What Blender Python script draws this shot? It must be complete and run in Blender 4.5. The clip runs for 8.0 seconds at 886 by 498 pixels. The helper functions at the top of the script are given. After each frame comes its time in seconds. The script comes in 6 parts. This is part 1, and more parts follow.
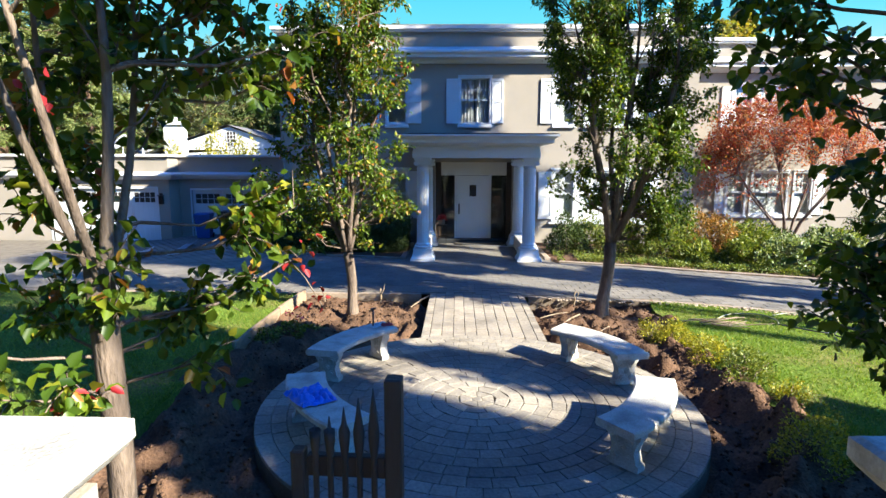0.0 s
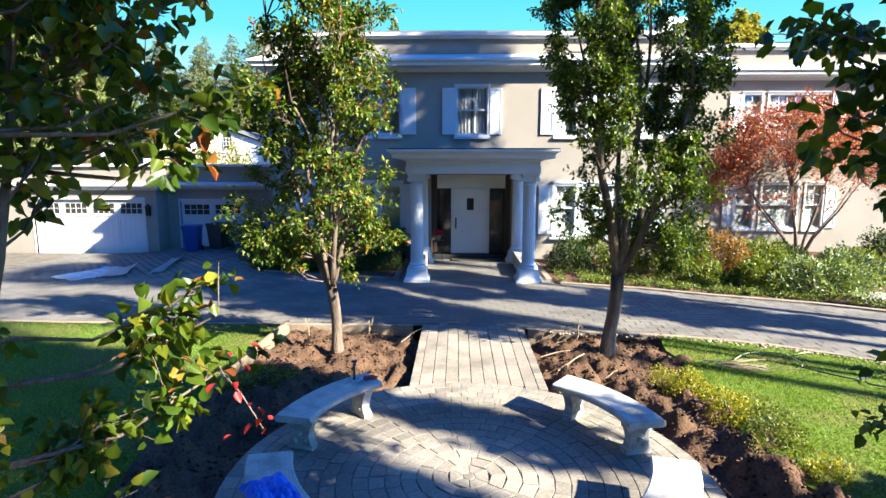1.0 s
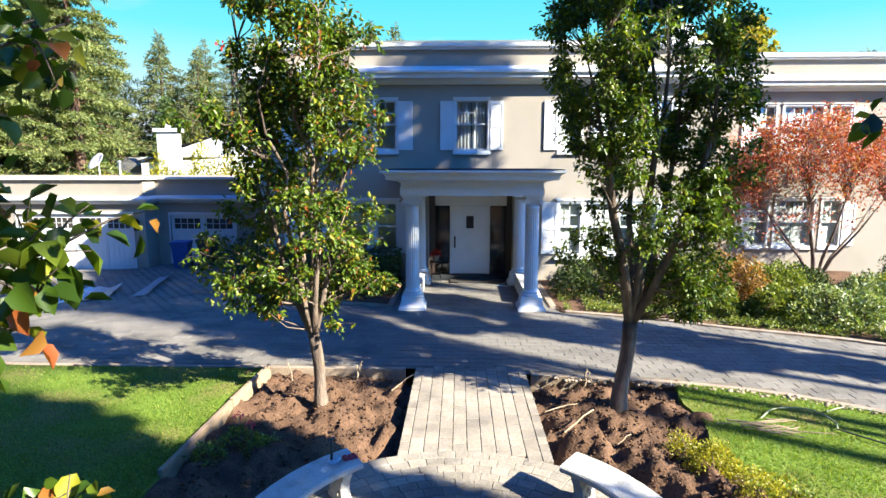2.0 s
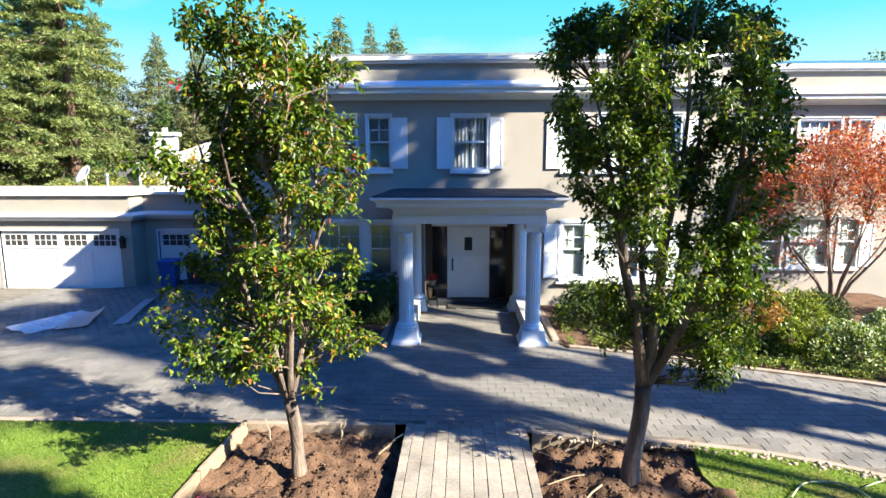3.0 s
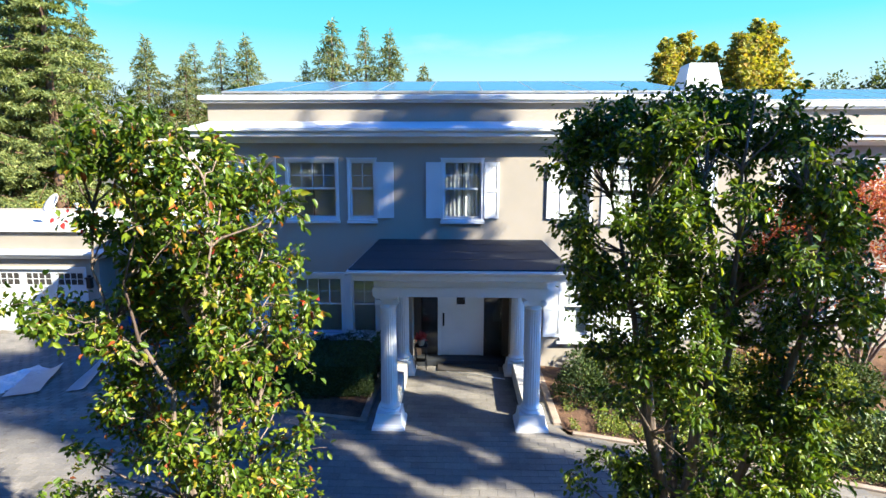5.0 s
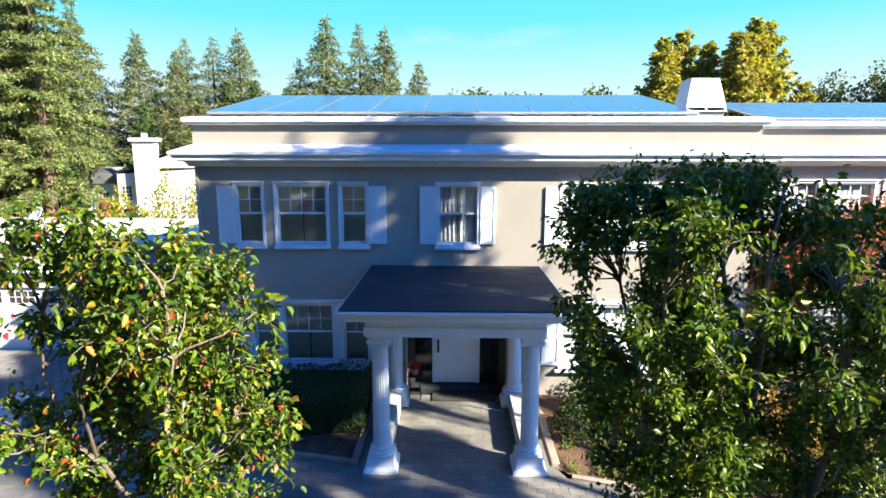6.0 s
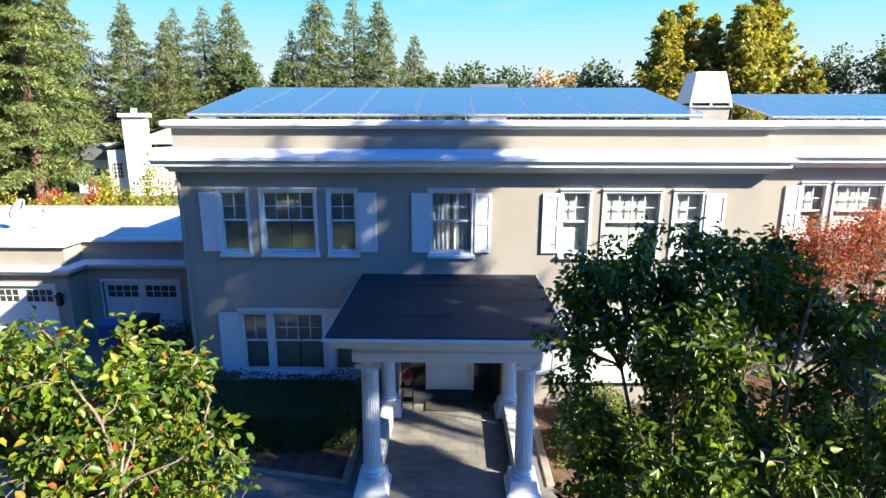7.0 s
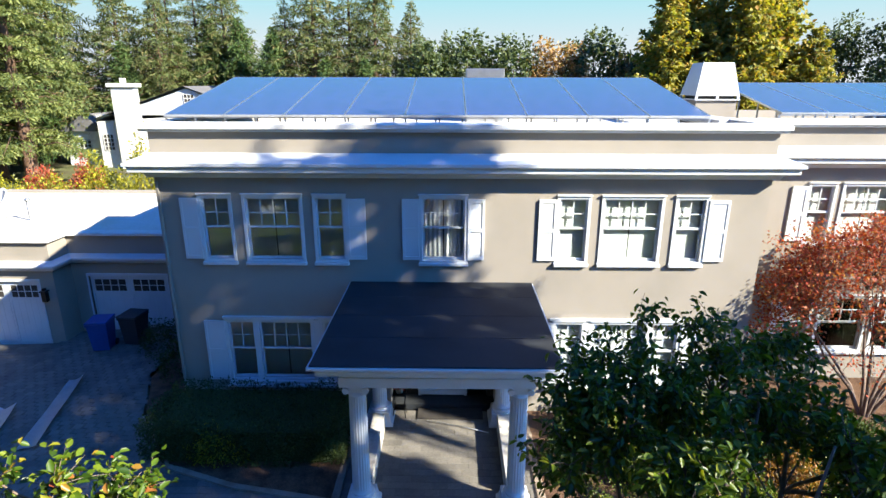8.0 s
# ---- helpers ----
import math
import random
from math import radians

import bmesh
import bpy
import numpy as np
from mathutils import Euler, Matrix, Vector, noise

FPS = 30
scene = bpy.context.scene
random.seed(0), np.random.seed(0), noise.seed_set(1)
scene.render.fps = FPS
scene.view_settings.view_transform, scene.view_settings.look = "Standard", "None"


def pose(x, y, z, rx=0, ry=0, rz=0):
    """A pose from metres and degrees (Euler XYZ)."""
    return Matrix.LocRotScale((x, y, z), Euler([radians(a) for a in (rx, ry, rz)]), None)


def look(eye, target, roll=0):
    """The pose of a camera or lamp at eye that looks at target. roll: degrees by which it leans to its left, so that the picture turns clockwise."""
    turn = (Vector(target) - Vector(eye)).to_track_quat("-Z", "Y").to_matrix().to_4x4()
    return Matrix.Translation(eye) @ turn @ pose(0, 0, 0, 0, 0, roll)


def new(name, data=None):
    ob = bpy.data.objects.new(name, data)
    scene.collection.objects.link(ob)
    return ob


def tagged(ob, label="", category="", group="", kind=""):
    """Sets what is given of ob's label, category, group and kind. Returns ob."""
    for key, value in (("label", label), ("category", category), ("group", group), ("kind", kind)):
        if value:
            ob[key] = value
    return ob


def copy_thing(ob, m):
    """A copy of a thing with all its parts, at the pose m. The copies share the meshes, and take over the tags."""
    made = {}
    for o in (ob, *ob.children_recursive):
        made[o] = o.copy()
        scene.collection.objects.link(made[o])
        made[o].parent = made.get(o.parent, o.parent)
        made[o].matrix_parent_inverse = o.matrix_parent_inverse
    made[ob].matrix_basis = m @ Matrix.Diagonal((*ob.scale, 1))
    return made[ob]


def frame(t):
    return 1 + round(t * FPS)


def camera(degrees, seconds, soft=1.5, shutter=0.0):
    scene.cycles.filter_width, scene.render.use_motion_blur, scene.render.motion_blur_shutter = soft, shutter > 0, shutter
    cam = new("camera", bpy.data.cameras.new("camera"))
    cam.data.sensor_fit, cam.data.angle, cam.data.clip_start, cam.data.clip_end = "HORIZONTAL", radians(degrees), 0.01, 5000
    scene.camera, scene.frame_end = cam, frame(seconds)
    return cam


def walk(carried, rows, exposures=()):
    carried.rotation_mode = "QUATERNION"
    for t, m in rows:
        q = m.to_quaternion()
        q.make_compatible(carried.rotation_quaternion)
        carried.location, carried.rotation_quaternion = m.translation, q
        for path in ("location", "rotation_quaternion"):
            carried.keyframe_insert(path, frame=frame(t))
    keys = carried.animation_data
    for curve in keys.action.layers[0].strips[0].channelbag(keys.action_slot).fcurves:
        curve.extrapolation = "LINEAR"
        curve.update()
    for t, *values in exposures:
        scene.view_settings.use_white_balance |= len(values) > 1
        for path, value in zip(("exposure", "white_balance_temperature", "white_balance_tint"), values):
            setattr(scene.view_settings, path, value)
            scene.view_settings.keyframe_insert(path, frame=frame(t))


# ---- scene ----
cam = camera(77.1, 8.0)
PATH = [
    (0, (-0.48, 0.009, 2.561), (-0.53, 1.987, 2.269), 0.15),
    (0.5, (-0.419, 0.437, 2.75), (-0.471, 2.415, 2.459), 0.1),
    (1, (-0.375, 0.876, 2.983), (-0.425, 2.854, 2.689), 0.1),
    (1.5, (-0.329, 1.34, 3.228), (-0.382, 3.318, 2.934), 0.1),
    (3, (-0.153, 2.78, 4.094), (-0.219, 4.756, 3.793), -0.1),
    (3.5, (-0.098, 3.23, 4.427), (-0.164, 5.205, 4.12), -0.1),
    (4, (-0.05, 3.67, 4.747), (-0.116, 5.644, 4.433), -0.1),
    (4.5, (-0.02, 4.1, 5.07), (-0.083, 6.075, 4.757), 0.0),
    (6, (0.0, 5.072, 6.182), (-0.041, 7.042, 5.841), 0.1),
    (6.5, (0.038, 5.414, 6.587), (0.002, 7.374, 6.193), 0.1),
    (7, (0.096, 5.74, 7.013), (0.064, 7.688, 6.563), 0.1),
    (7.5, (0.17, 6.102, 7.438), (0.139, 8.036, 6.927), 0.15),
    (8, (0.244, 6.476, 7.859), (0.216, 8.392, 7.284), 0.1),
]
walk(cam, [(t, look(eye, target, roll)) for t, eye, target, roll in PATH], [(0, 1.56, 6300, 10), (0.6, 1.71, 6300, 10), (4.5, 1.72, 6300, 10), (6.5, 1.65, 6300, 10), (8, 1.38, 6300, 10)])

# ---- light ----
SUN_DIR = Vector((0.8775 * 0.8387, -0.4795 * 0.8387, 0.5446))
sun = new("sun", bpy.data.lights.new("sun", "SUN"))
sun.data.energy, sun.data.angle, sun.data.color = 8.6, radians(0.6), (0.97, 0.90, 0.71)
sun.rotation_euler = SUN_DIR.to_track_quat("Z", "Y").to_euler()
world = bpy.data.worlds.new("world")
scene.world = world
world.use_nodes = True
_wn = world.node_tree.nodes
_sky = _wn.new("ShaderNodeTexSky")
_sky.sky_type, _sky.sun_disc = "NISHITA", False
_sky.sun_elevation, _sky.sun_rotation = radians(33), radians(118.7)
_sky.air_density, _sky.dust_density, _sky.ozone_density = 1.0, 1.5, 1.0
_tint = _wn.new("ShaderNodeMix")
_tint.data_type, _tint.blend_type = "RGBA", "MULTIPLY"
_tint.inputs[0].default_value = 1.0
_tint.inputs[7].default_value = (0.22, 1.26, 3.85, 1)
_wn["Background"].inputs[1].default_value = 0.041
world.node_tree.links.new(_sky.outputs[0], _tint.inputs[6])
world.node_tree.links.new(_tint.outputs[2], _wn["Background"].inputs[0])

# ---- materials ----


def nodes_of(name):
    m = bpy.data.materials.new(name)
    m.use_nodes = True
    nt = m.node_tree
    return m, nt.nodes, nt.links, nt.nodes["Principled BSDF"]


def ramp(n, stops):
    r = n.new("ShaderNodeValToRGB")
    el = r.color_ramp.elements
    while len(el) < len(stops):
        el.new(0.5)
    for e, (p, c) in zip(el, stops):
        e.position, e.color = p, (*c, 1)
    return r


def shade(c, k):
    return tuple(min(1.0, v * k) for v in c)


TONE = 0.8


def surface(name, color, rough=0.7, var=0.2, scale=3.0, fine=40.0, bump=0.2, metal=0.0, stain=None, per="", spec=0.5, stretch=(1, 1, 1)):
    """A surface with colour variation at two scales, fine relief and, where per is set, a tone of its own for each piece."""
    color, stain = shade(color, TONE), stain and shade(stain, TONE)
    m, n, l, b = nodes_of(name)
    tc = n.new("ShaderNodeTexCoord")
    mp = n.new("ShaderNodeMapping")
    mp.inputs["Scale"].default_value = stretch
    if per == "object":
        place_ = n.new("ShaderNodeVectorMath")
        l.new(tc.outputs["Object"], place_.inputs[0])
        l.new(n.new("ShaderNodeObjectInfo").outputs["Location"], place_.inputs[1])
        l.new(place_.outputs[0], mp.inputs[0])
    else:
        l.new(tc.outputs["Object"], mp.inputs[0])
    a = n.new("ShaderNodeTexNoise")
    a.inputs["Scale"].default_value, a.inputs["Detail"].default_value = scale, 6
    f = n.new("ShaderNodeTexNoise")
    f.inputs["Scale"].default_value, f.inputs["Detail"].default_value = fine, 4
    l.new(mp.outputs[0], a.inputs[0])
    l.new(mp.outputs[0], f.inputs[0])
    r = ramp(n, [(0.3, stain or shade(color, 1 - var)), (0.5, color), (0.72, shade(color, 1 + var * 0.6))])
    l.new(a.outputs[0], r.inputs[0])
    mix = n.new("ShaderNodeMix")
    mix.data_type, mix.blend_type = "RGBA", "OVERLAY"
    mix.inputs[0].default_value = min(1.0, var * 1.6)
    l.new(r.outputs[0], mix.inputs[6])
    l.new(f.outputs[0], mix.inputs[7])
    out = mix.outputs[2]
    if per:
        if per == "island":
            src = n.new("ShaderNodeNewGeometry").outputs["Random Per Island"]
        else:
            src = n.new("ShaderNodeObjectInfo").outputs["Random"]
        tone = ramp(n, [(0.0, (0.3, 0.28, 0.27)), (0.5, (0.5, 0.49, 0.48)), (1.0, (0.72, 0.68, 0.64))])
        l.new(src, tone.inputs[0])
        m2 = n.new("ShaderNodeMix")
        m2.data_type, m2.blend_type = "RGBA", "OVERLAY"
        m2.inputs[0].default_value = 0.4
        l.new(out, m2.inputs[6])
        l.new(tone.outputs[0], m2.inputs[7])
        out = m2.outputs[2]
    l.new(out, b.inputs["Base Color"])
    b.inputs["Roughness"].default_value, b.inputs["Metallic"].default_value = rough, metal
    b.inputs["Specular IOR Level"].default_value = spec
    bp = n.new("ShaderNodeBump")
    bp.inputs["Strength"].default_value, bp.inputs["Distance"].default_value = bump, 0.02
    l.new(f.outputs[0], bp.inputs["Height"])
    l.new(bp.outputs[0], b.inputs["Normal"])
    return m


def foliage(name, stops, trans=0.35, rough=0.45):
    """Leaves, each of a tone of its own, through which some light falls."""
    m, n, l, b = nodes_of(name)
    g = n.new("ShaderNodeNewGeometry")
    r = ramp(n, [(p, shade(c, TONE)) for p, c in stops])
    l.new(g.outputs["Random Per Island"], r.inputs[0])
    l.new(r.outputs[0], b.inputs["Base Color"])
    b.inputs["Roughness"].default_value = rough
    b.inputs["Specular IOR Level"].default_value = 0.35
    t = n.new("ShaderNodeBsdfTranslucent")
    br = n.new("ShaderNodeMix")
    br.data_type, br.blend_type = "RGBA", "MULTIPLY"
    br.inputs[0].default_value = 1.0
    br.inputs[7].default_value = (1.5, 1.55, 0.5, 1)
    l.new(r.outputs[0], br.inputs[6])
    l.new(br.outputs[2], t.inputs[0])
    s = n.new("ShaderNodeMixShader")
    s.inputs[0].default_value = trans
    l.new(b.outputs[0], s.inputs[1])
    l.new(t.outputs[0], s.inputs[2])
    l.new(s.outputs[0], n["Material Output"].inputs[0])
    return m


def pane_glass(name, tint=(0.8, 0.85, 0.88)):
    m, n, l, b = nodes_of(name)
    n.remove(b)
    t, g, s, f = (n.new(k) for k in ("ShaderNodeBsdfTransparent", "ShaderNodeBsdfGlossy", "ShaderNodeMixShader", "ShaderNodeFresnel"))
    t.inputs[0].default_value = (*tint, 1)
    g.inputs["Roughness"].default_value = 0.02
    f.inputs[0].default_value = 1.55
    l.new(f.outputs[0], s.inputs[0])
    l.new(t.outputs[0], s.inputs[1])
    l.new(g.outputs[0], s.inputs[2])
    l.new(s.outputs[0], n["Material Output"].inputs[0])
    return m


STUCCO = surface("stucco", (0.325, 0.288, 0.245), 0.9, 0.10, 0.7, 90, 0.25, stain=(0.29, 0.26, 0.222), spec=0.2)
WHITE = surface("white_paint", (0.63, 0.65, 0.67), 0.5, 0.06, 2.0, 60, 0.06)
WHITE_WORN = surface("weathered_white_paint", (0.66, 0.655, 0.64), 0.6, 0.14, 2.5, 50, 0.15)
ROOF_WHITE = surface("white_roof_membrane", (0.62, 0.595, 0.55), 0.8, 0.14, 0.35, 12, 0.1, stain=(0.6, 0.53, 0.42))
SLATE = surface("dark_roof_felt", (0.022, 0.025, 0.03), 0.75, 0.3, 1.3, 60, 0.35, spec=0.3)
DOOR_WHITE = surface("door_paint", (0.74, 0.72, 0.68), 0.45, 0.05, 2, 40, 0.05)
BLACK_METAL = surface("black_metal", (0.012, 0.012, 0.013), 0.45, 0.3, 5, 60, 0.1, metal=0.6)
# near-black: the shade inside rooms and cowl is put into the colour
INTERIOR_SHADE = surface("interior_shade", (0.05, 0.045, 0.04), 0.9, 0.2, 2, 20, 0.0)
BLIND = surface("blind_slat", (0.80, 0.80, 0.78), 0.6, 0.06, 3, 30, 0.0)
SHEER = surface("sheer_curtain", (0.84, 0.85, 0.86), 0.8, 0.05, 3, 60, 0.05)
# near-black: unlit rooms behind glass put into the colour; also the door mat
UNLIT_GLASS_AND_MAT = surface("unlit_glass_and_mat", (0.03, 0.025, 0.022), 0.8, 0.4, 6, 30, 0.2)
GLASS = pane_glass("window_glass", (0.87, 0.91, 0.94))
PAVER = surface("driveway_paver", (0.15, 0.138, 0.124), 0.85, 0.25, 0.9, 30, 0.3, per="island", stain=(0.083, 0.078, 0.072))
EDGE = surface("edging_stone", (0.27, 0.21, 0.16), 0.9, 0.25, 2.5, 40, 0.3, stain=(0.19, 0.14, 0.10))
BRICK = surface("walk_paver", (0.255, 0.222, 0.185), 0.85, 0.3, 1.6, 32, 0.4, per="object", stain=(0.16, 0.14, 0.12))
RING = surface("patio_paver", (0.26, 0.232, 0.195), 0.85, 0.3, 1.3, 32, 0.4, per="object", stain=(0.145, 0.125, 0.105))
RING_REST = surface("patio_paver_rest", (0.26, 0.232, 0.195), 0.85, 0.3, 1.3, 32, 0.4, per="island", stain=(0.145, 0.125, 0.105))
BROWN_WOOD = surface("dark_brown_timber", (0.07, 0.045, 0.03), 0.6, 0.3, 4, 40, 0.2, stretch=(1, 1, 0.2))
SAND = surface("joint_sand", (0.155, 0.135, 0.112), 0.95, 0.3, 4, 60, 0.3, spec=0.1)
CONCRETE = surface("pale_concrete", (0.42, 0.38, 0.33), 0.9, 0.2, 2.5, 40, 0.3)
STONE = surface("cast_stone", (0.50, 0.48, 0.44), 0.85, 0.25, 5, 70, 0.4, stain=(0.33, 0.31, 0.28))
SOIL = surface("turned_soil", (0.12, 0.07, 0.045), 0.97, 0.5, 3.5, 35, 0.9, stain=(0.06, 0.036, 0.025), spec=0.1)
GROUND = surface("earth_and_grass", (0.11, 0.115, 0.05), 0.95, 0.4, 0.12, 3, 0.4, stain=(0.085, 0.07, 0.04), spec=0.1)
TURF = surface("turf", (0.10, 0.15, 0.021), 0.95, 0.6, 0.9, 30, 0.6, stain=(0.18, 0.155, 0.055), spec=0.1)
BARK = surface("pear_bark", (0.19, 0.145, 0.115), 0.92, 0.4, 5, 45, 0.9, stain=(0.07, 0.05, 0.042), stretch=(1, 1, 0.22), spec=0.15)
BARK_DARK = surface("conifer_bark", (0.14, 0.085, 0.06), 0.95, 0.4, 2, 20, 0.8, stretch=(1, 1, 0.2), spec=0.1)
TWIG = surface("maple_bark", (0.20, 0.15, 0.125), 0.9, 0.3, 6, 40, 0.4, spec=0.15)
PLANK = surface("edging_board", (0.29, 0.205, 0.135), 0.85, 0.3, 4, 40, 0.3, stretch=(1, 0.2, 1))
SOLAR = surface("solar_cells", (0.055, 0.062, 0.185), 0.16, 0.2, 3, 30, 0.0, spec=0.8)
ALU = surface("aluminium", (0.62, 0.63, 0.65), 0.35, 0.1, 4, 40, 0.05, metal=0.9)
BLUE_PLASTIC = surface("blue_plastic", (0.015, 0.07, 0.28), 0.45, 0.12, 3, 40, 0.05)
TARP_BLUE = surface("blue_tarp", (0.02, 0.16, 0.72), 0.4, 0.2, 9, 60, 0.3)
SHEET = surface("pale_plastic_sheet", (0.52, 0.55, 0.58), 0.4, 0.12, 3, 30, 0.2)
GATE_WOOD = surface("dark_gate_wood", (0.028, 0.024, 0.022), 0.7, 0.3, 5, 50, 0.3, stretch=(1, 1, 0.2))
NB_ROOF = surface("grey_shingle_roof", (0.13, 0.125, 0.13), 0.9, 0.25, 1, 8, 0.3)
HOSE = surface("hose_rubber", (0.30, 0.32, 0.20), 0.5, 0.15, 5, 40, 0.1)
HOSE_BLACK = surface("black_hose_rubber", (0.03, 0.03, 0.035), 0.5, 0.15, 5, 40, 0.1)
DEAD = surface("dead_wood", (0.27, 0.20, 0.135), 0.9, 0.3, 8, 40, 0.3)
RED = surface("red_cloth", (0.45, 0.03, 0.04), 0.7, 0.2, 9, 50, 0.2)

PEAR = foliage("pear_leaves", [(0.0, (0.026, 0.06, 0.007)), (0.45, (0.075, 0.132, 0.011)), (0.8, (0.165, 0.22, 0.016)), (0.92, (0.26, 0.25, 0.02)), (0.965, (0.30, 0.15, 0.027)), (1.0, (0.34, 0.065, 0.027))], 0.36, 0.38)
PEAR_DARK = foliage("pear_leaves_dark", [(0.0, (0.028, 0.058, 0.009)), (0.5, (0.068, 0.118, 0.012)), (0.85, (0.15, 0.205, 0.018)), (1.0, (0.25, 0.26, 0.02))], 0.36, 0.36)
MAPLE = foliage("maple_leaves", [(0.0, (0.25, 0.022, 0.014)), (0.4, (0.38, 0.065, 0.028)), (0.75, (0.42, 0.14, 0.065)), (1.0, (0.45, 0.25, 0.14))], 0.35, 0.6)
SHRUB = foliage("shrub_leaves", [(0.0, (0.05, 0.085, 0.015)), (0.5, (0.13, 0.175, 0.025)), (1.0, (0.28, 0.29, 0.045))], 0.3)
SHRUB_GOLD = foliage("golden_shrub_leaves", [(0.0, (0.10, 0.11, 0.013)), (0.5, (0.26, 0.25, 0.02)), (1.0, (0.50, 0.42, 0.03))], 0.35)
SHRUB_ORANGE = foliage("orange_shrub_leaves", [(0.0, (0.10, 0.09, 0.02)), (0.5, (0.30, 0.14, 0.03)), (1.0, (0.42, 0.22, 0.08))], 0.35)
SHRUB_PALE = foliage("variegated_shrub_leaves", [(0.0, (0.06, 0.10, 0.03)), (0.55, (0.17, 0.23, 0.08)), (1.0, (0.46, 0.48, 0.28))], 0.3)
HEDGE = foliage("hedge_leaves", [(0.0, (0.022, 0.042, 0.010)), (0.6, (0.038, 0.064, 0.012)), (1.0, (0.075, 0.105, 0.02))], 0.2, 0.75)
GRASS = foliage("grass_blades", [(0.0, (0.075, 0.145, 0.013)), (0.6, (0.145, 0.235, 0.023)), (1.0, (0.29, 0.30, 0.065))], 0.4, 0.6)
REDWOOD = foliage("redwood_needles", [(0.0, (0.065, 0.095, 0.03)), (0.5, (0.115, 0.145, 0.042)), (0.85, (0.17, 0.18, 0.058)), (1.0, (0.26, 0.20, 0.09))], 0.25, 0.75)
CEDAR = foliage("cedar_needles", [(0.0, (0.045, 0.085, 0.024)), (0.5, (0.075, 0.13, 0.032)), (1.0, (0.12, 0.175, 0.05))], 0.25, 0.75)
CEDAR_PALE = foliage("pale_cedar_needles", [(0.0, (0.07, 0.10, 0.03)), (0.5, (0.15, 0.185, 0.052)), (1.0, (0.30, 0.32, 0.11))], 0.33, 0.75)
OAK = foliage("oak_leaves", [(0.0, (0.035, 0.06, 0.02)), (0.6, (0.08, 0.11, 0.035)), (1.0, (0.13, 0.15, 0.05))], 0.25, 0.6)
AUTUMN = foliage("autumn_leaves", [(0.0, (0.15, 0.17, 0.03)), (0.45, (0.27, 0.26, 0.04)), (0.85, (0.42, 0.32, 0.05)), (1.0, (0.48, 0.26, 0.055))], 0.35, 0.65)
RUST = foliage("rust_leaves", [(0.0, (0.22, 0.10, 0.035)), (0.6, (0.42, 0.24, 0.08)), (1.0, (0.52, 0.36, 0.16))], 0.3, 0.6)
PETAL = foliage("pink_petals", [(0.0, (0.6, 0.04, 0.18)), (1.0, (0.8, 0.12, 0.25))], 0.3, 0.5)
RED_LEAF = foliage("red_autumn_leaves", [(0.0, (0.35, 0.02, 0.03)), (1.0, (0.6, 0.06, 0.06))], 0.3, 0.5)

# ---- builders ----


def thing(name, label, category, group="", kind=""):
    """A thing's empty base, at the origin until place() sets it down."""
    return tagged(new(name), label, category, group, kind)


def place(ob, x, y, z, rz=0.0, s=1.0):
    ob.matrix_basis = pose(x, y, z, 0, 0, rz)
    ob.scale = (s, s, s)
    return ob


def hang(ob, parent):
    ob.parent = parent
    return ob


def mesh_of(name, verts, faces, mat, smooth=False):
    me = bpy.data.meshes.new(name)
    me.from_pydata([tuple(v) for v in verts], [], [tuple(f) for f in faces])
    me.materials.append(mat)
    if smooth:
        me.polygons.foreach_set("use_smooth", [True] * len(me.polygons))
    me.update()
    return me


def fast_mesh(name, verts, sizes, mat, flat=False):
    """A mesh of many like pieces: verts (n, k, 3); sizes: faces of one piece as index tuples."""
    n, k, _ = verts.shape
    faces = np.concatenate([(np.array(f)[None, :] + (np.arange(n) * k)[:, None]).reshape(-1) for f in sizes])
    starts, totals, off = [], [], 0
    for f in sizes:
        starts.append(off + np.arange(n) * len(f))
        totals.append(np.full(n, len(f)))
        off += n * len(f)
    starts, totals = np.concatenate(starts), np.concatenate(totals)
    me = bpy.data.meshes.new(name)
    me.vertices.add(n * k)
    me.vertices.foreach_set("co", verts.astype(np.float32).ravel())
    me.loops.add(len(faces))
    me.loops.foreach_set("vertex_index", faces.astype(np.int32))
    me.polygons.add(len(starts))
    me.polygons.foreach_set("loop_start", starts.astype(np.int32))
    if flat:
        me.polygons.foreach_set("use_smooth", np.zeros(len(starts), dtype=bool))
    me.materials.append(mat)
    me.update(calc_edges=True)
    me.validate()
    return me


def bm_mesh(name, bm, mat, smooth=False):
    bmesh.ops.recalc_face_normals(bm, faces=bm.faces)
    me = bpy.data.meshes.new(name)
    bm.to_mesh(me)
    bm.free()
    me.materials.append(mat)
    if smooth:
        me.polygons.foreach_set("use_smooth", [True] * len(me.polygons))
    return me


def part(name, bm, mat, parent=None, label="", smooth=False):
    me = bm if isinstance(bm, bpy.types.Mesh) else bm_mesh(name, bm, mat, smooth)
    ob = new(name, me)
    if parent is not None:
        ob.parent = parent
    if label:
        ob["label"] = label
    return ob


def box(bm, x0, x1, y0, y1, z0, z1, bevel=0.0):
    v = [bm.verts.new((x, y, z)) for x in (x0, x1) for y in (y0, y1) for z in (z0, z1)]
    fs = [bm.faces.new([v[i] for i in q]) for q in ((0, 1, 3, 2), (4, 6, 7, 5), (0, 4, 5, 1), (2, 3, 7, 6), (0, 2, 6, 4), (1, 5, 7, 3))]
    if bevel:
        es = list({e for f in fs for e in f.edges})
        bmesh.ops.bevel(bm, geom=es, offset=bevel, segments=1, affect="EDGES", profile=0.7)
    return bm


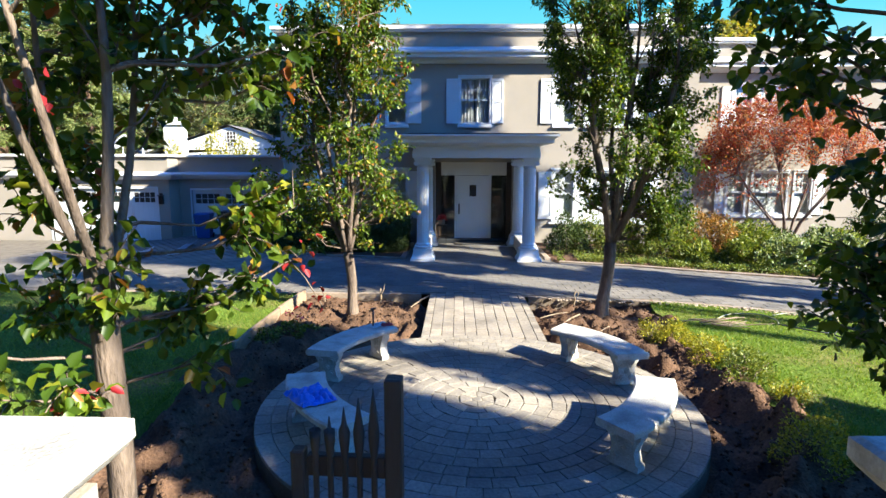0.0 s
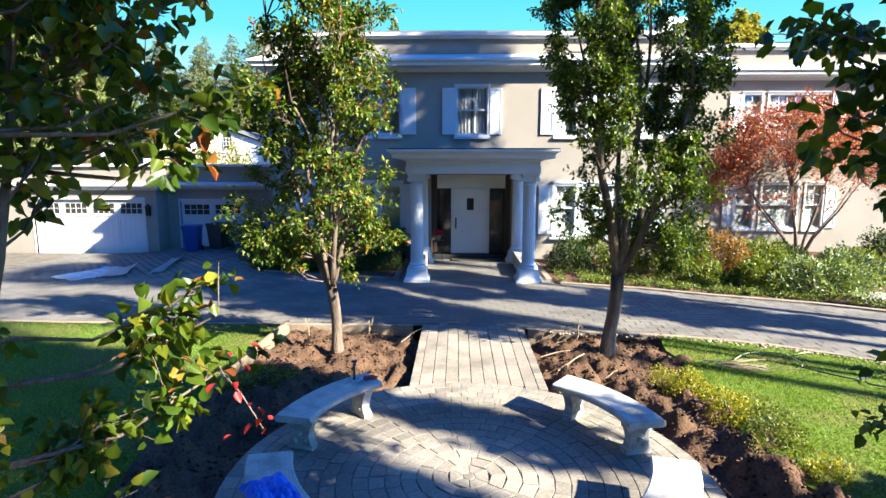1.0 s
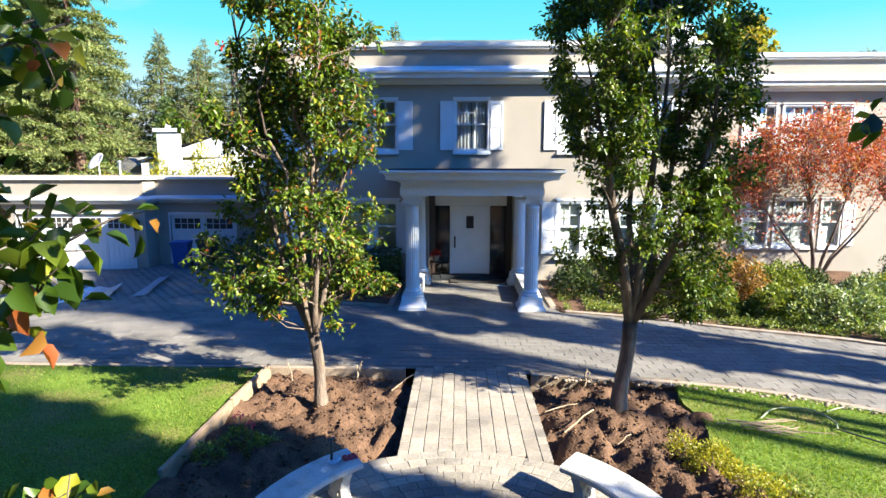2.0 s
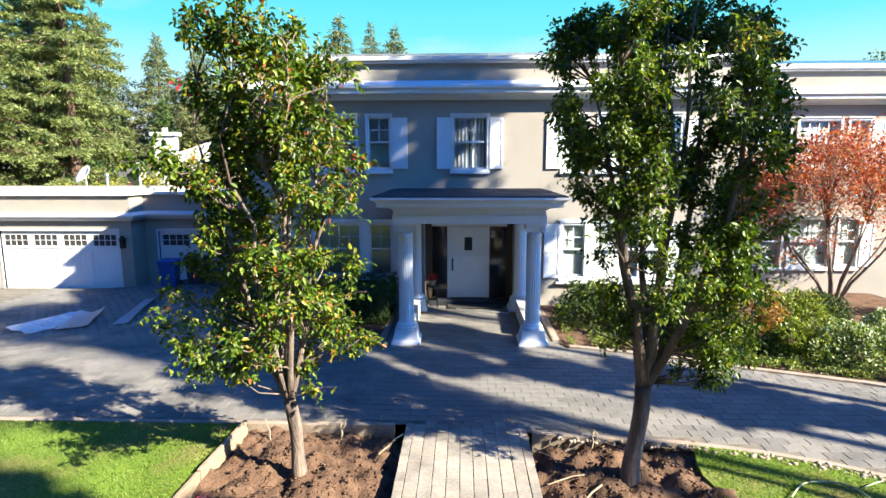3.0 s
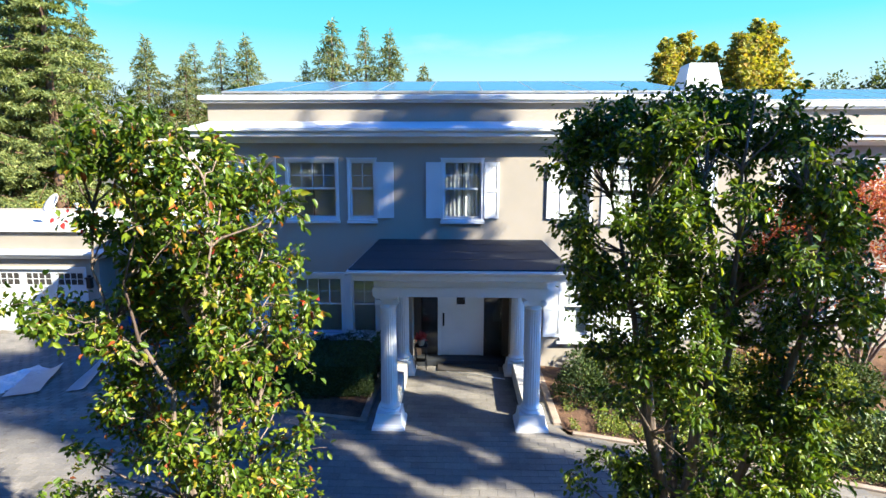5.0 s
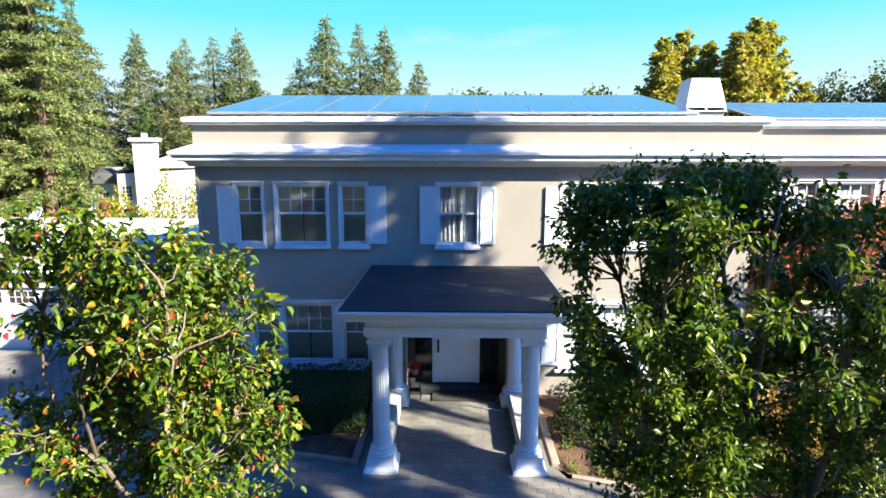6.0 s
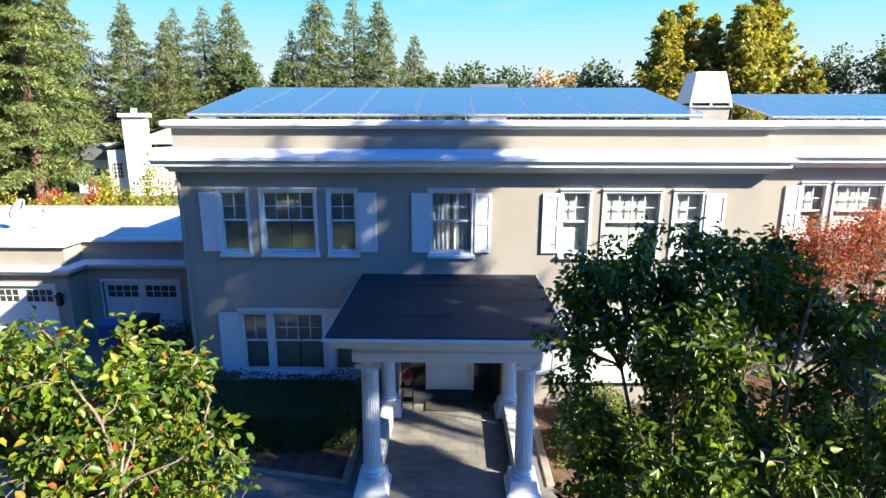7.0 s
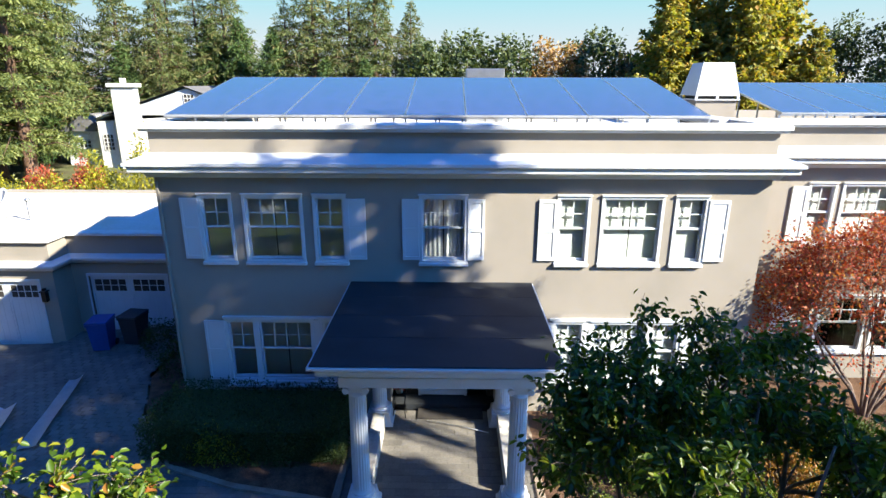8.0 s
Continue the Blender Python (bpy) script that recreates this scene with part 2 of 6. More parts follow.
def boxes(*rows, bevel=0.0):
    bm = bmesh.new()
    for r in rows:
        box(bm, *r, bevel=bevel)
    return bm


def lathe(bm, profile, seg=24, cx=0.0, cy=0.0, flutes=0, depth=0.0, z_lo=0.0, z_hi=0.0):
    """Turns (radius, z) pairs about a vertical axis; between z_lo and z_hi the radius can be fluted."""
    rings = []
    for r, z in profile:
        ring = []
        for i in range(seg):
            a = 2 * math.pi * i / seg
            k = r
            if flutes and z_lo <= z <= z_hi:
                k = r - depth * (0.5 + 0.5 * math.cos(a * flutes)) ** 2
            ring.append(bm.verts.new((cx + k * math.cos(a), cy + k * math.sin(a), z)))
        rings.append(ring)
    for a, b in zip(rings, rings[1:]):
        for i in range(seg):
            bm.faces.new((a[i], a[(i + 1) % seg], b[(i + 1) % seg], b[i]))
    bm.faces.new(rings[0][::-1])
    bm.faces.new(rings[-1])
    return bm


def tube(verts, faces, pts, radii, seg=6):
    """Adds a tapered tube along pts to plain lists."""
    pts = [Vector(p) for p in pts]
    base = len(verts)
    side = Vector((1, 0, 0))
    for i, p in enumerate(pts):
        d = (pts[min(i + 1, len(pts) - 1)] - pts[max(i - 1, 0)])
        d = d.normalized() if d.length > 1e-6 else Vector((0, 0, 1))
        u = d.cross(side)
        if u.length < 0.2:
            u = d.cross(Vector((0, 1, 0)))
        u.normalize()
        w = d.cross(u)
        for k in range(seg):
            a = 2 * math.pi * k / seg
            verts.append(p + (u * math.cos(a) + w * math.sin(a)) * radii[i])
    for i in range(len(pts) - 1):
        for k in range(seg):
            a, b = base + i * seg + k, base + i * seg + (k + 1) % seg
            faces.append((a, b, b + seg, a + seg))
    faces.append(tuple(base + (len(pts) - 1) * seg + k for k in range(seg)))


def wire(name, pts, r, mat, parent=None, seg=6, label=""):
    v, f = [], []
    tube(v, f, pts, [r] * len(pts), seg)
    return part(name, mesh_of(name, v, f, mat, True), mat, parent, label)


def wall_cells(bm, x0, x1, z0, z1, y0, y1, holes):
    """A wall from x0 to x1 with openings that go through it; holes: (x0, x1, z0, z1)."""
    xs = sorted({x0, x1, *[h[0] for h in holes], *[h[1] for h in holes]})
    zs = sorted({z0, z1, *[h[2] for h in holes], *[h[3] for h in holes]})

    def solid(i, j):
        if not (0 <= i < len(xs) - 1 and 0 <= j < len(zs) - 1):
            return False
        cx, cz = (xs[i] + xs[i + 1]) / 2, (zs[j] + zs[j + 1]) / 2
        return not any(h[0] < cx < h[1] and h[2] < cz < h[3] for h in holes)

    vs = {}

    def v(i, j, s):
        if (i, j, s) not in vs:
            vs[i, j, s] = bm.verts.new((xs[i], (y0, y1)[s], zs[j]))
        return vs[i, j, s]

    for i in range(len(xs) - 1):
        for j in range(len(zs) - 1):
            if not solid(i, j):
                continue
            for s in (0, 1):
                bm.faces.new([v(i, j, s), v(i + 1, j, s), v(i + 1, j + 1, s), v(i, j + 1, s)])
            for (di, dj), (a, b) in (((-1, 0), ((i, j), (i, j + 1))), ((1, 0), ((i + 1, j), (i + 1, j + 1))), ((0, -1), ((i, j), (i + 1, j))), ((0, 1), ((i, j + 1), (i + 1, j + 1)))):
                if not solid(i + di, j + dj):
                    bm.faces.new([v(*a, 0), v(*b, 0), v(*b, 1), v(*a, 1)])
    return bm


def sweep_rect(bm, profile, x0, x1, y0, y1):
    """A moulding round three sides (left, front, right) of a block: profile of (out, z), closed in itself."""
    path = [((x0, y1), (-1, 0)), ((x0, y0), (-1, -1)), ((x1, y0), (1, -1)), ((x1, y1), (1, 0))]
    rings = [[bm.verts.new((p[0] + d[0] * o, p[1] + d[1] * o, z)) for o, z in profile] for p, d in path]
    n = len(profile)
    for a, b in zip(rings, rings[1:]):
        for i in range(n):
            bm.faces.new((a[i], a[(i + 1) % n], b[(i + 1) % n], b[i]))
    bm.faces.new(rings[0])
    bm.faces.new(rings[-1][::-1])
    return bm


def smooth01(a, b, t):
    t = min(1.0, max(0.0, (t - a) / (b - a)))
    return t * t * (3 - 2 * t)


def gz(x, y):
    """The height of the made ground: level before the house, falling towards the garage."""
    return -0.60 * smooth01(4.5, 15.0, -x) * smooth01(11.0, 18.0, y)


def along(pairs, x):
    """A line through (x, value) pairs, level past its ends."""
    return float(np.interp(x, [p[0] for p in pairs], [p[1] for p in pairs]))


def sheet(name, xs, ys, height, mat, parent=None, smooth=True):
    """A grid of ground: xs, and for each x the ys from ys(x)."""
    rows = [[(x, y, height(x, y)) for y in ys(x)] for x in xs]
    n = len(rows[0])
    verts = [p for r in rows for p in r]
    faces = [(i * n + j, (i + 1) * n + j, (i + 1) * n + j + 1, i * n + j + 1) for i in range(len(rows) - 1) for j in range(n - 1)]
    return part(name, mesh_of(name, verts, faces, mat, smooth), mat, parent)


# ---- plants ----


def unit(v):
    return v / np.maximum(np.linalg.norm(v, axis=-1, keepdims=True), 1e-6)


def leaves(name, pos, size, mat, rng, shape="oval", droop=0.5, out=None, aspect=0.55):
    """Leaves at pos (n, 3), each turned its own way; out: the way they point, roughly."""
    n = len(pos)
    d = rng.normal(size=(n, 3))
    if out is not None:
        d = unit(out) + 0.75 * d
    d[:, 2] -= droop
    d = unit(d)
    up = unit(np.array([0, 0, 1.0]) + 0.75 * rng.normal(size=(n, 3)))
    side = unit(np.cross(d, up))
    nor = np.cross(side, d)
    s = (size * rng.uniform(0.6, 1.25, n))[:, None]
    w = s * aspect
    if shape == "oval":
        fold = 0.22
        pts = [pos, pos + d * s * 0.28 + side * w * 0.42 + nor * w * fold, pos + d * s * 0.66 + side * w * 0.36 + nor * w * fold,
               pos + d * s - nor * s * 0.12, pos + d * s * 0.66 - side * w * 0.36 + nor * w * fold, pos + d * s * 0.28 - side * w * 0.42 + nor * w * fold]
        faces = [(0, 1, 2, 3), (0, 3, 4, 5)]
    elif shape == "kite":
        pts = [pos, pos + d * s * 0.45 + side * w * 0.5 + nor * w * 0.15, pos + d * s, pos + d * s * 0.45 - side * w * 0.5 + nor * w * 0.15]
        faces = [(0, 1, 2), (0, 2, 3)]
    else:
        pts = [pos + side * w * 0.5, pos - side * w * 0.5, pos + d * s]
        faces = [(0, 1, 2)]
    return fast_mesh(name, np.stack(pts, 1), faces, mat)


def pear_tree(label, seed, trunk_h, height, leaders, envelope, clusters, per, leaf, mat, trunk_r=0.095, lean=(0.0, 0.0), low=None, gap=0.0, squash=1.0, aspect=0.58, limb=0.6):
    """A garden tree: a short trunk, upright limbs, side branches that end in leafy twigs inside an uneven envelope.
    envelope: (z, radius) or (z, radius, shift in x) rows; low: extra clusters (x, y, z)."""
    shift = [(e[0], e[2] if len(e) > 2 else 0.0) for e in envelope]
    envelope = [(e[0], e[1]) for e in envelope]
    rng = np.random.default_rng(seed)
    ob = thing("tree", label, "tree", "garden pear trees")
    v, f = [], []
    fork = np.array([lean[0] * trunk_h, lean[1] * trunk_h, trunk_h])
    n = 7
    tube(v, f, [(lean[0] * trunk_h * t + 0.02 * math.sin(5 * t + seed), lean[1] * trunk_h * t + 0.015 * math.cos(4 * t), trunk_h * t - 0.12 * (t == 0)) for t in np.linspace(0, 1, n)],
         [trunk_r * (1.45 if t == 0 else 1.12 if t < 0.2 else 1.0) for t in np.linspace(0, 1, n)], 12)
    lines = []
    for i in range(leaders):
        a = 2 * math.pi * (i + rng.uniform(-0.3, 0.3)) / leaders
        top = height * rng.uniform(0.8, 0.98)
        rad = along(envelope, top * 0.8) * rng.uniform(0.35, 0.75) * (0.25 if i == 0 else 1)
        pts = []
        for t in np.linspace(0, 1, 9):
            z = trunk_h * 0.92 + (top - trunk_h * 0.92) * t
            r = rad * (1 - (1 - t) ** 2.0)
            pts.append(np.array([fork[0] * 0.95 + along(shift, z) * t + math.cos(a) * r + 0.11 * t * math.sin(5 * t + 1.7 * i), fork[1] * 0.95 + math.sin(a) * r * squash + 0.11 * t * math.cos(4.4 * t + 2 * i), z]))
        r0 = trunk_r * (1.3 * limb if i == 0 else limb)
        tube(v, f, pts, [max(0.007, r0 * (1 - 0.9 * t)) for t in np.linspace(0, 1, 9)], 7)
        lines.append(np.array(pts))
    lines.append(np.array([[lean[0] * trunk_h * t, lean[1] * trunk_h * t, trunk_h * t] for t in np.linspace(0.55, 1, 6)]))
    nodes_ = np.concatenate(lines)
    zs = np.array([e[0] for e in envelope])
    widest = max(e[1] for e in envelope)
    full = 0.68 * zs[-1]
    cl = []
    tries = 0
    while len(cl) < clusters and tries < clusters * 40:
        tries += 1
        z = rng.uniform(zs[0], zs[-1])
        rmax = along(envelope, z)
        if rng.uniform() > (rmax / widest) ** 1.1:
            continue
        a = rng.uniform(0, 2 * math.pi)
        r = rmax * (rng.uniform() ** 0.5) * (0.86 + 0.22 * rng.uniform())
        p = np.array([fork[0] + along(shift, z) + r * math.cos(a), fork[1] + r * math.sin(a) * squash, z])
        if noise.noise(Vector((p * np.array([1.35, 1.35, 1.0]) + seed * 3.1).tolist())) < (gap if z < full else gap - 0.2) - 0.22:
            continue
        if z < trunk_h + 2.0 and r < 0.5 * rmax and rng.uniform() < 0.4:
            continue
        cl.append(p)
    for p in low or []:
        cl.append(np.array(p))
    allp, alld = [], []
    for p in cl:
        below = nodes_[nodes_[:, 2] < p[2] - 0.15]
        if not len(below):
            below = nodes_[:3]
        q = below[np.argmin(np.linalg.norm((below - p) * (1, 1, 0.55), axis=1))]
        mid = q * 0.45 + p * 0.55 + np.array([0, 0, -0.05 + 0.04 * rng.normal()])
        L = np.linalg.norm(p - q)
        r0 = 0.007 + 0.009 * L
        tube(v, f, [q, q * 0.75 + mid * 0.25 + np.array([0, 0, 0.03]), mid, p], [r0, r0 * 0.8, r0 * 0.6, 0.004], 5)
        out = (p - q) / max(L, 0.05)
        for k in range(6):
            s0 = rng.uniform(0.25, 1.0)
            b = mid + (p - mid) * s0
            d = unit(0.55 * out + 0.62 * rng.normal(size=3) + np.array([0, 0, 0.3]))
            tl = rng.uniform(0.13, 0.32)
            e = b + d * tl + np.array([0, 0, -0.12 * tl])
            tube(v, f, [b, b + d * tl * 0.55, e], [0.0045, 0.0035, 0.002], 3)
            m = max(3, int(per / 6 * rng.uniform(0.45, 1.5)))
            t = rng.uniform(0.05, 1.05, m)[:, None]
            wob = rng.normal(size=(m, 3))
            allp.append(b + (e - b) * t + 0.035 * wob)
            alld.append(0.45 * d + 0.55 * wob)
    allp, alld = np.concatenate(allp), np.concatenate(alld)
    part("trunk", mesh_of("trunk", v, f, BARK, True), BARK, ob, "grey-brown furrowed bark on trunk and limbs")
    part("crown", leaves("crown", allp, leaf, mat, rng, "oval", 0.75, alld, aspect), mat, ob)
    return ob


def shrub(name, label, category, seed, rx, ry, rz, n, leaf, mat, group="", shape="kite", hollow=0.5, stems=5, stem_mat=None):
    """A low bush: stems from one root and leaves in an uneven mound."""
    rng = np.random.default_rng(seed)
    ob = thing(name, label, category, group)
    a = rng.normal(size=(n * 2, 3))
    a = unit(a)
    a[:, 2] = np.abs(a[:, 2])
    lump = np.array([0.78 + 0.42 * noise.noise(Vector((p * 2.1 + seed).tolist())) for p in a])
    r = (hollow + (1 - hollow) * rng.uniform(size=n * 2) ** 0.5) * lump
    p = a * r[:, None] * np.array([rx, ry, rz])
    p[:, 2] += 0.06 * rz
    p = p[:n]
    part("foliage", leaves("foliage", p, leaf, mat, rng, shape, 0.1, a[:n] + np.array([0, 0, 0.4])), mat, ob)
    for i in range(stems):
        v, f = [], []
        b = a[i * 3 % n] * np.array([rx, ry, rz]) * 0.8
        tube(v, f, [(0.03 * math.cos(i), 0.03 * math.sin(i), -0.05), (b[0] * 0.4, b[1] * 0.4, b[2] * 0.6), tuple(b)], [0.012, 0.008, 0.004], 4)
        part("stem", mesh_of("stem", v, f, stem_mat or TWIG, True), stem_mat or TWIG, ob)
    return ob


def conifer(label, seed, height, radius, mat, droop=0.35, start=0.12, rings=30, per=7, spray=0.55, dens=26, taper=0.85, name="conifer", group="background conifers", aspect=0.22, flat=0.25, lift=0.06, tiers=0):
    """A tall conifer: a straight stem with boughs of uneven length; side twigs stand off each bough and carry short drooping sprays."""
    rng = np.random.default_rng(seed)
    ob = thing(name, label, "tree", group)
    v, f = [], []
    tube(v, f, [(0.1 * math.sin(3 * t), 0.1 * math.cos(2 * t), height * t - 0.4 * (t == 0)) for t in np.linspace(0, 1, 9)], [max(0.02, 0.022 * height * (1.0 - 0.97 * t)) for t in np.linspace(0, 1, 9)], 8)
    pp, dd = [], []
    for i in range(rings * per):
        t = start + (1 - start) * ((i + rng.uniform(-2, 2)) / (rings * per)) ** 1.0
        if tiers:
            t = start + (1 - start) * (round((t - start) / (1 - start) * tiers) / tiers + 0.012 * rng.normal())
        t = min(0.995, max(start, t))
        z = height * t
        R = radius * (1 - ((t - start) / (1 - start))) ** taper + 0.12
        a = i * 2.399 + rng.uniform(-0.5, 0.5)
        L = R * rng.uniform(0.35, 1.15) ** 0.8
        dirv = np.array([math.cos(a), math.sin(a), 0])
        side = np.array([-math.sin(a), math.cos(a), 0])
        fall = droop * L * rng.uniform(0.3, 1.4)
        root, tip = np.array([0, 0, z]), np.array([0, 0, z - fall]) + dirv * L
        mid = np.array([0, 0, z + lift * L]) + dirv * L * 0.5
        tube(v, f, [(0, 0, z), tuple(mid), tuple(tip)], [0.012 + 0.012 * L, 0.008 + 0.006 * L, 0.01], 3)
        m = max(8, int(dens * L * 0.22))
        s = rng.uniform(0.12, 1.0, m)[:, None] ** 0.8
        off = rng.normal(size=(m, 1)) * (0.10 + 0.16 * L) * (1.15 - s)
        q = (1 - s) ** 2 * root + 2 * s * (1 - s) * mid + s ** 2 * tip
        q = q + side * off + np.array([0, 0, 1.0]) * (rng.normal(size=(m, 1)) * 0.05 * (0.6 + L * 0.25) - 0.28 * np.abs(off))
        pp.append(q)
        dd.append(0.6 * dirv + 0.8 * side * np.sign(off) + 0.4 * rng.normal(size=(m, 3)) * np.array([1, 1, flat]))
    pp, dd = np.concatenate(pp), np.concatenate(dd)
    part("trunk", mesh_of("trunk", v, f, BARK_DARK, True), BARK_DARK, ob, "reddish-brown trunk and boughs")
    part("needles", leaves("needles", pp, spray, mat, rng, "kite", 0.45, dd, aspect), mat, ob)
    return ob


def broadleaf(label, seed, height, radius, mat, trunk_h, n=5200, leaf=0.34, lobes=16, group="background trees", bark=None, column=False, girth=0.028, spire=False):
    """A far tree with a rounded, lobed crown of many leaf clumps."""
    rng = np.random.default_rng(seed)
    ob = thing("broadleaf_tree", label, "tree", group)
    v, f = [], []
    bark = bark or BARK_DARK
    tube(v, f, [(0, 0, -0.4), (0.1, 0.05, trunk_h * 0.6), (0.0, 0.1, trunk_h), (0.2, 0, height * 0.75)], [girth * height, 0.7 * girth * height, 0.57 * girth * height, 0.02], 8)
    pp, dd = [], []
    for i in range(lobes):
        t = (i + 0.5) / lobes
        z = trunk_h + (height - trunk_h) * (0.12 + 0.8 * t)
        a = i * 2.4 + rng.uniform(-0.4, 0.4)
        env = math.sin(math.pi * min(0.97, 0.16 + 0.8 * t)) ** (0.5 if column else 0.8)
        if spire:
            env = 1.05 * (1 - t) ** 0.7 + 0.08
        rr = radius * env * rng.uniform(0.35, 0.72)
        c = np.array([rr * math.cos(a), rr * math.sin(a), z])
        tube(v, f, [(0, 0.05, trunk_h * 0.9), tuple(c * np.array([0.45, 0.45, 0.75])), tuple(c)], [0.43 * girth * height, 0.25 * girth * height, 0.02], 5)
        sr = radius * rng.uniform(0.34, 0.56) * (min(1.0, 0.35 + env) * 0.68 if spire else 1.0)
        m = n // lobes
        u = unit(rng.normal(size=(m, 3)))
        lump = np.array([0.75 + 0.5 * noise.noise(Vector((w * 1.8 + i * 2.0).tolist())) for w in u])
        pp.append(c + u * (sr * lump * rng.uniform(0.55, 1.05, m))[:, None] * np.array([1, 1, 1.05]))
        dd.append(u)
    pp, dd = np.concatenate(pp), np.concatenate(dd)
    part("trunk", mesh_of("trunk", v, f, bark, True), bark, ob)
    part("crown", leaves("crown", pp, leaf, mat, rng, "kite", 0.4, dd, 0.8), mat, ob)
    return ob

# ---- sky towards the north, paling to the horizon ----


def sky_haze():
    m, n, l, b = nodes_of("northern_sky")
    n.remove(b)
    tc, sep = n.new("ShaderNodeTexCoord"), n.new("ShaderNodeSeparateXYZ")
    l.new(tc.outputs["Object"], sep.inputs[0])
    k = n.new("ShaderNodeMath")
    k.operation = "DIVIDE"
    k.inputs[1].default_value = 600.0
    l.new(sep.outputs[2], k.inputs[0])
    r = ramp(n, [(0.0, (0.95, 0.97, 0.97)), (0.05, (0.86, 0.95, 0.98)), (0.11, (0.50, 0.92, 1.0)), (0.16, (0.20, 0.84, 1.0)), (0.24, (0.09, 0.70, 1.0)), (0.42, (0.12, 0.36, 0.95)), (1.0, (0.06, 0.16, 0.75))])
    l.new(k.outputs[0], r.inputs[0])
    mp = n.new("ShaderNodeMapping")
    mp.inputs["Scale"].default_value = (1, 1, 3.2)
    l.new(tc.outputs["Object"], mp.inputs[0])
    cl = n.new("ShaderNodeTexNoise")
    cl.inputs["Scale"].default_value, cl.inputs["Detail"].default_value = 0.006, 7
    l.new(mp.outputs[0], cl.inputs[0])
    veil = ramp(n, [(0.58, (0, 0, 0)), (0.80, (0.6, 0.6, 0.6))])
    l.new(cl.outputs[0], veil.inputs[0])
    mix = n.new("ShaderNodeMix")
    mix.data_type = "RGBA"
    mix.inputs[7].default_value = (0.93, 0.96, 0.98, 1)
    l.new(veil.outputs[0], mix.inputs[0])
    l.new(r.outputs[0], mix.inputs[6])
    e = n.new("ShaderNodeEmission")
    e.inputs["Strength"].default_value = 0.34
    l.new(mix.outputs[2], e.inputs[0])
    l.new(e.outputs[0], n["Material Output"].inputs[0])
    return m


SKY_HAZE = sky_haze()
_bv = [(420 * math.sin(a), 420 * math.cos(a), z) for a in np.linspace(-1.45, 1.45, 41) for z in (-6, 60, 150, 300, 600)]
_bf = [(i * 5 + j, i * 5 + j + 1, (i + 1) * 5 + j + 1, (i + 1) * 5 + j) for i in range(40) for j in range(4)]
backdrop = tagged(part("backdrop", mesh_of("backdrop", _bv, _bf, SKY_HAZE, True), SKY_HAZE), "pale hazy sky that whitens towards the horizon", "sky", kind="structure")

# ---- ground ----
NEAR = [(-40, 11.6), (-14, 11.4), (-8, 11.1), (-1.0, 11.08), (0.9, 10.88), (3.2, 10.62), (4.2, 10.38), (5.0, 10.08), (6.0, 9.5), (8.0, 8.0), (10.0, 6.2), (12.5, 3.6), (16, -1)]
FAR = [(-40, 15.0), (-26, 23.0), (-25.9, 23.2), (-12.75, 23.2), (-12.7, 24.1), (-8.4, 24.1), (-8.39, 20.6), (-7.85, 19.5), (-7.4, 18.4), (-6.3, 17.1), (-5.8, 16.35), (-4.2, 15.75), (-2.6, 15.45), (-1.95, 15.3), (-1.94, 18.55), (2.0, 18.55), (2.01, 15.35), (2.2, 14.92), (4.2, 14.3), (5.5, 13.66), (7.5, 12.9), (9.5, 11.7), (12.5, 9.0), (16, 4.5)]
PATIO = (-0.245, 5.9)
PATIO_R = 2.36


def ground_height(x, y):
    if math.hypot(x, y - 10) > 90:
        return -1.2
    return gz(x, y) - 0.42


_span = [-900, -400, -180, -90, -60, -45] + list(range(-36, 37, 2)) + [45, 60, 90, 180, 400, 900]
ground = sheet("ground", _span, lambda x: [v + 20 for v in _span], ground_height, GROUND)
tagged(ground, "wide ground of dry earth and sparse grass reaching the horizon", "ground", kind="structure")


def drive_ys(x):
    a, b = along(NEAR, x), along(FAR, x)
    return [a + (b - a) * t for t in np.linspace(0, 1, 15)]


_dx = sorted({round(v, 2) for v in np.arange(-30, 14.1, 0.5)} | {p[0] for p in FAR if -30 < p[0] < 14})
driveway = sheet("driveway", _dx, drive_ys, lambda x, y: gz(x, y) + 0.003, SAND)
tagged(driveway, "curved driveway laid with grey-brown concrete pavers", "driveway", kind="structure")

# soil round the patio and the two tree beds, turned and lumpy


def soil_height(x, y):
    n1 = noise.noise(Vector((x * 1.1, y * 1.1, 3.0)))
    n2 = noise.noise(Vector((x * 3.7, y * 3.7, 7.0)))
    n3 = noise.noise(Vector((x * 9.5, y * 9.5, 1.0)))
    h = -0.13 + 0.13 * n1 + 0.14 * n2 + 0.08 * n3
    if x > 0.9:
        h += 0.06 * smooth01(1.2, 2.0, x) * (1 - smooth01(2.4, 2.9, x))
        h += 0.06 * smooth01(2.4, 2.8, x)
    else:
        h += 0.04 * smooth01(1.2, 2.2, -x)
    r = math.hypot(x - PATIO[0], y - PATIO[1]) - PATIO_R
    if r < 1.6:
        h -= 0.20 * math.exp(-((r - 0.30) / 0.20) ** 2) * (0.7 + 0.6 * n1)
        h += (0.14 + 0.18 * n2) * math.exp(-((r - 0.72) / 0.24) ** 2)
    side = min(abs(x + 1.0), abs(x - 0.85))
    if y > 8:
        h -= 0.16 * (1 - smooth01(0.08, 0.34, side))
    h -= 0.04 * smooth01(10.5, 11.1, y)
    if r < 0.07 or (y > 7.9 and -1.08 < x < 0.93) or (y < 3.8 and -1.1 < x < 0.6):
        return min(h, -0.2)
    return h


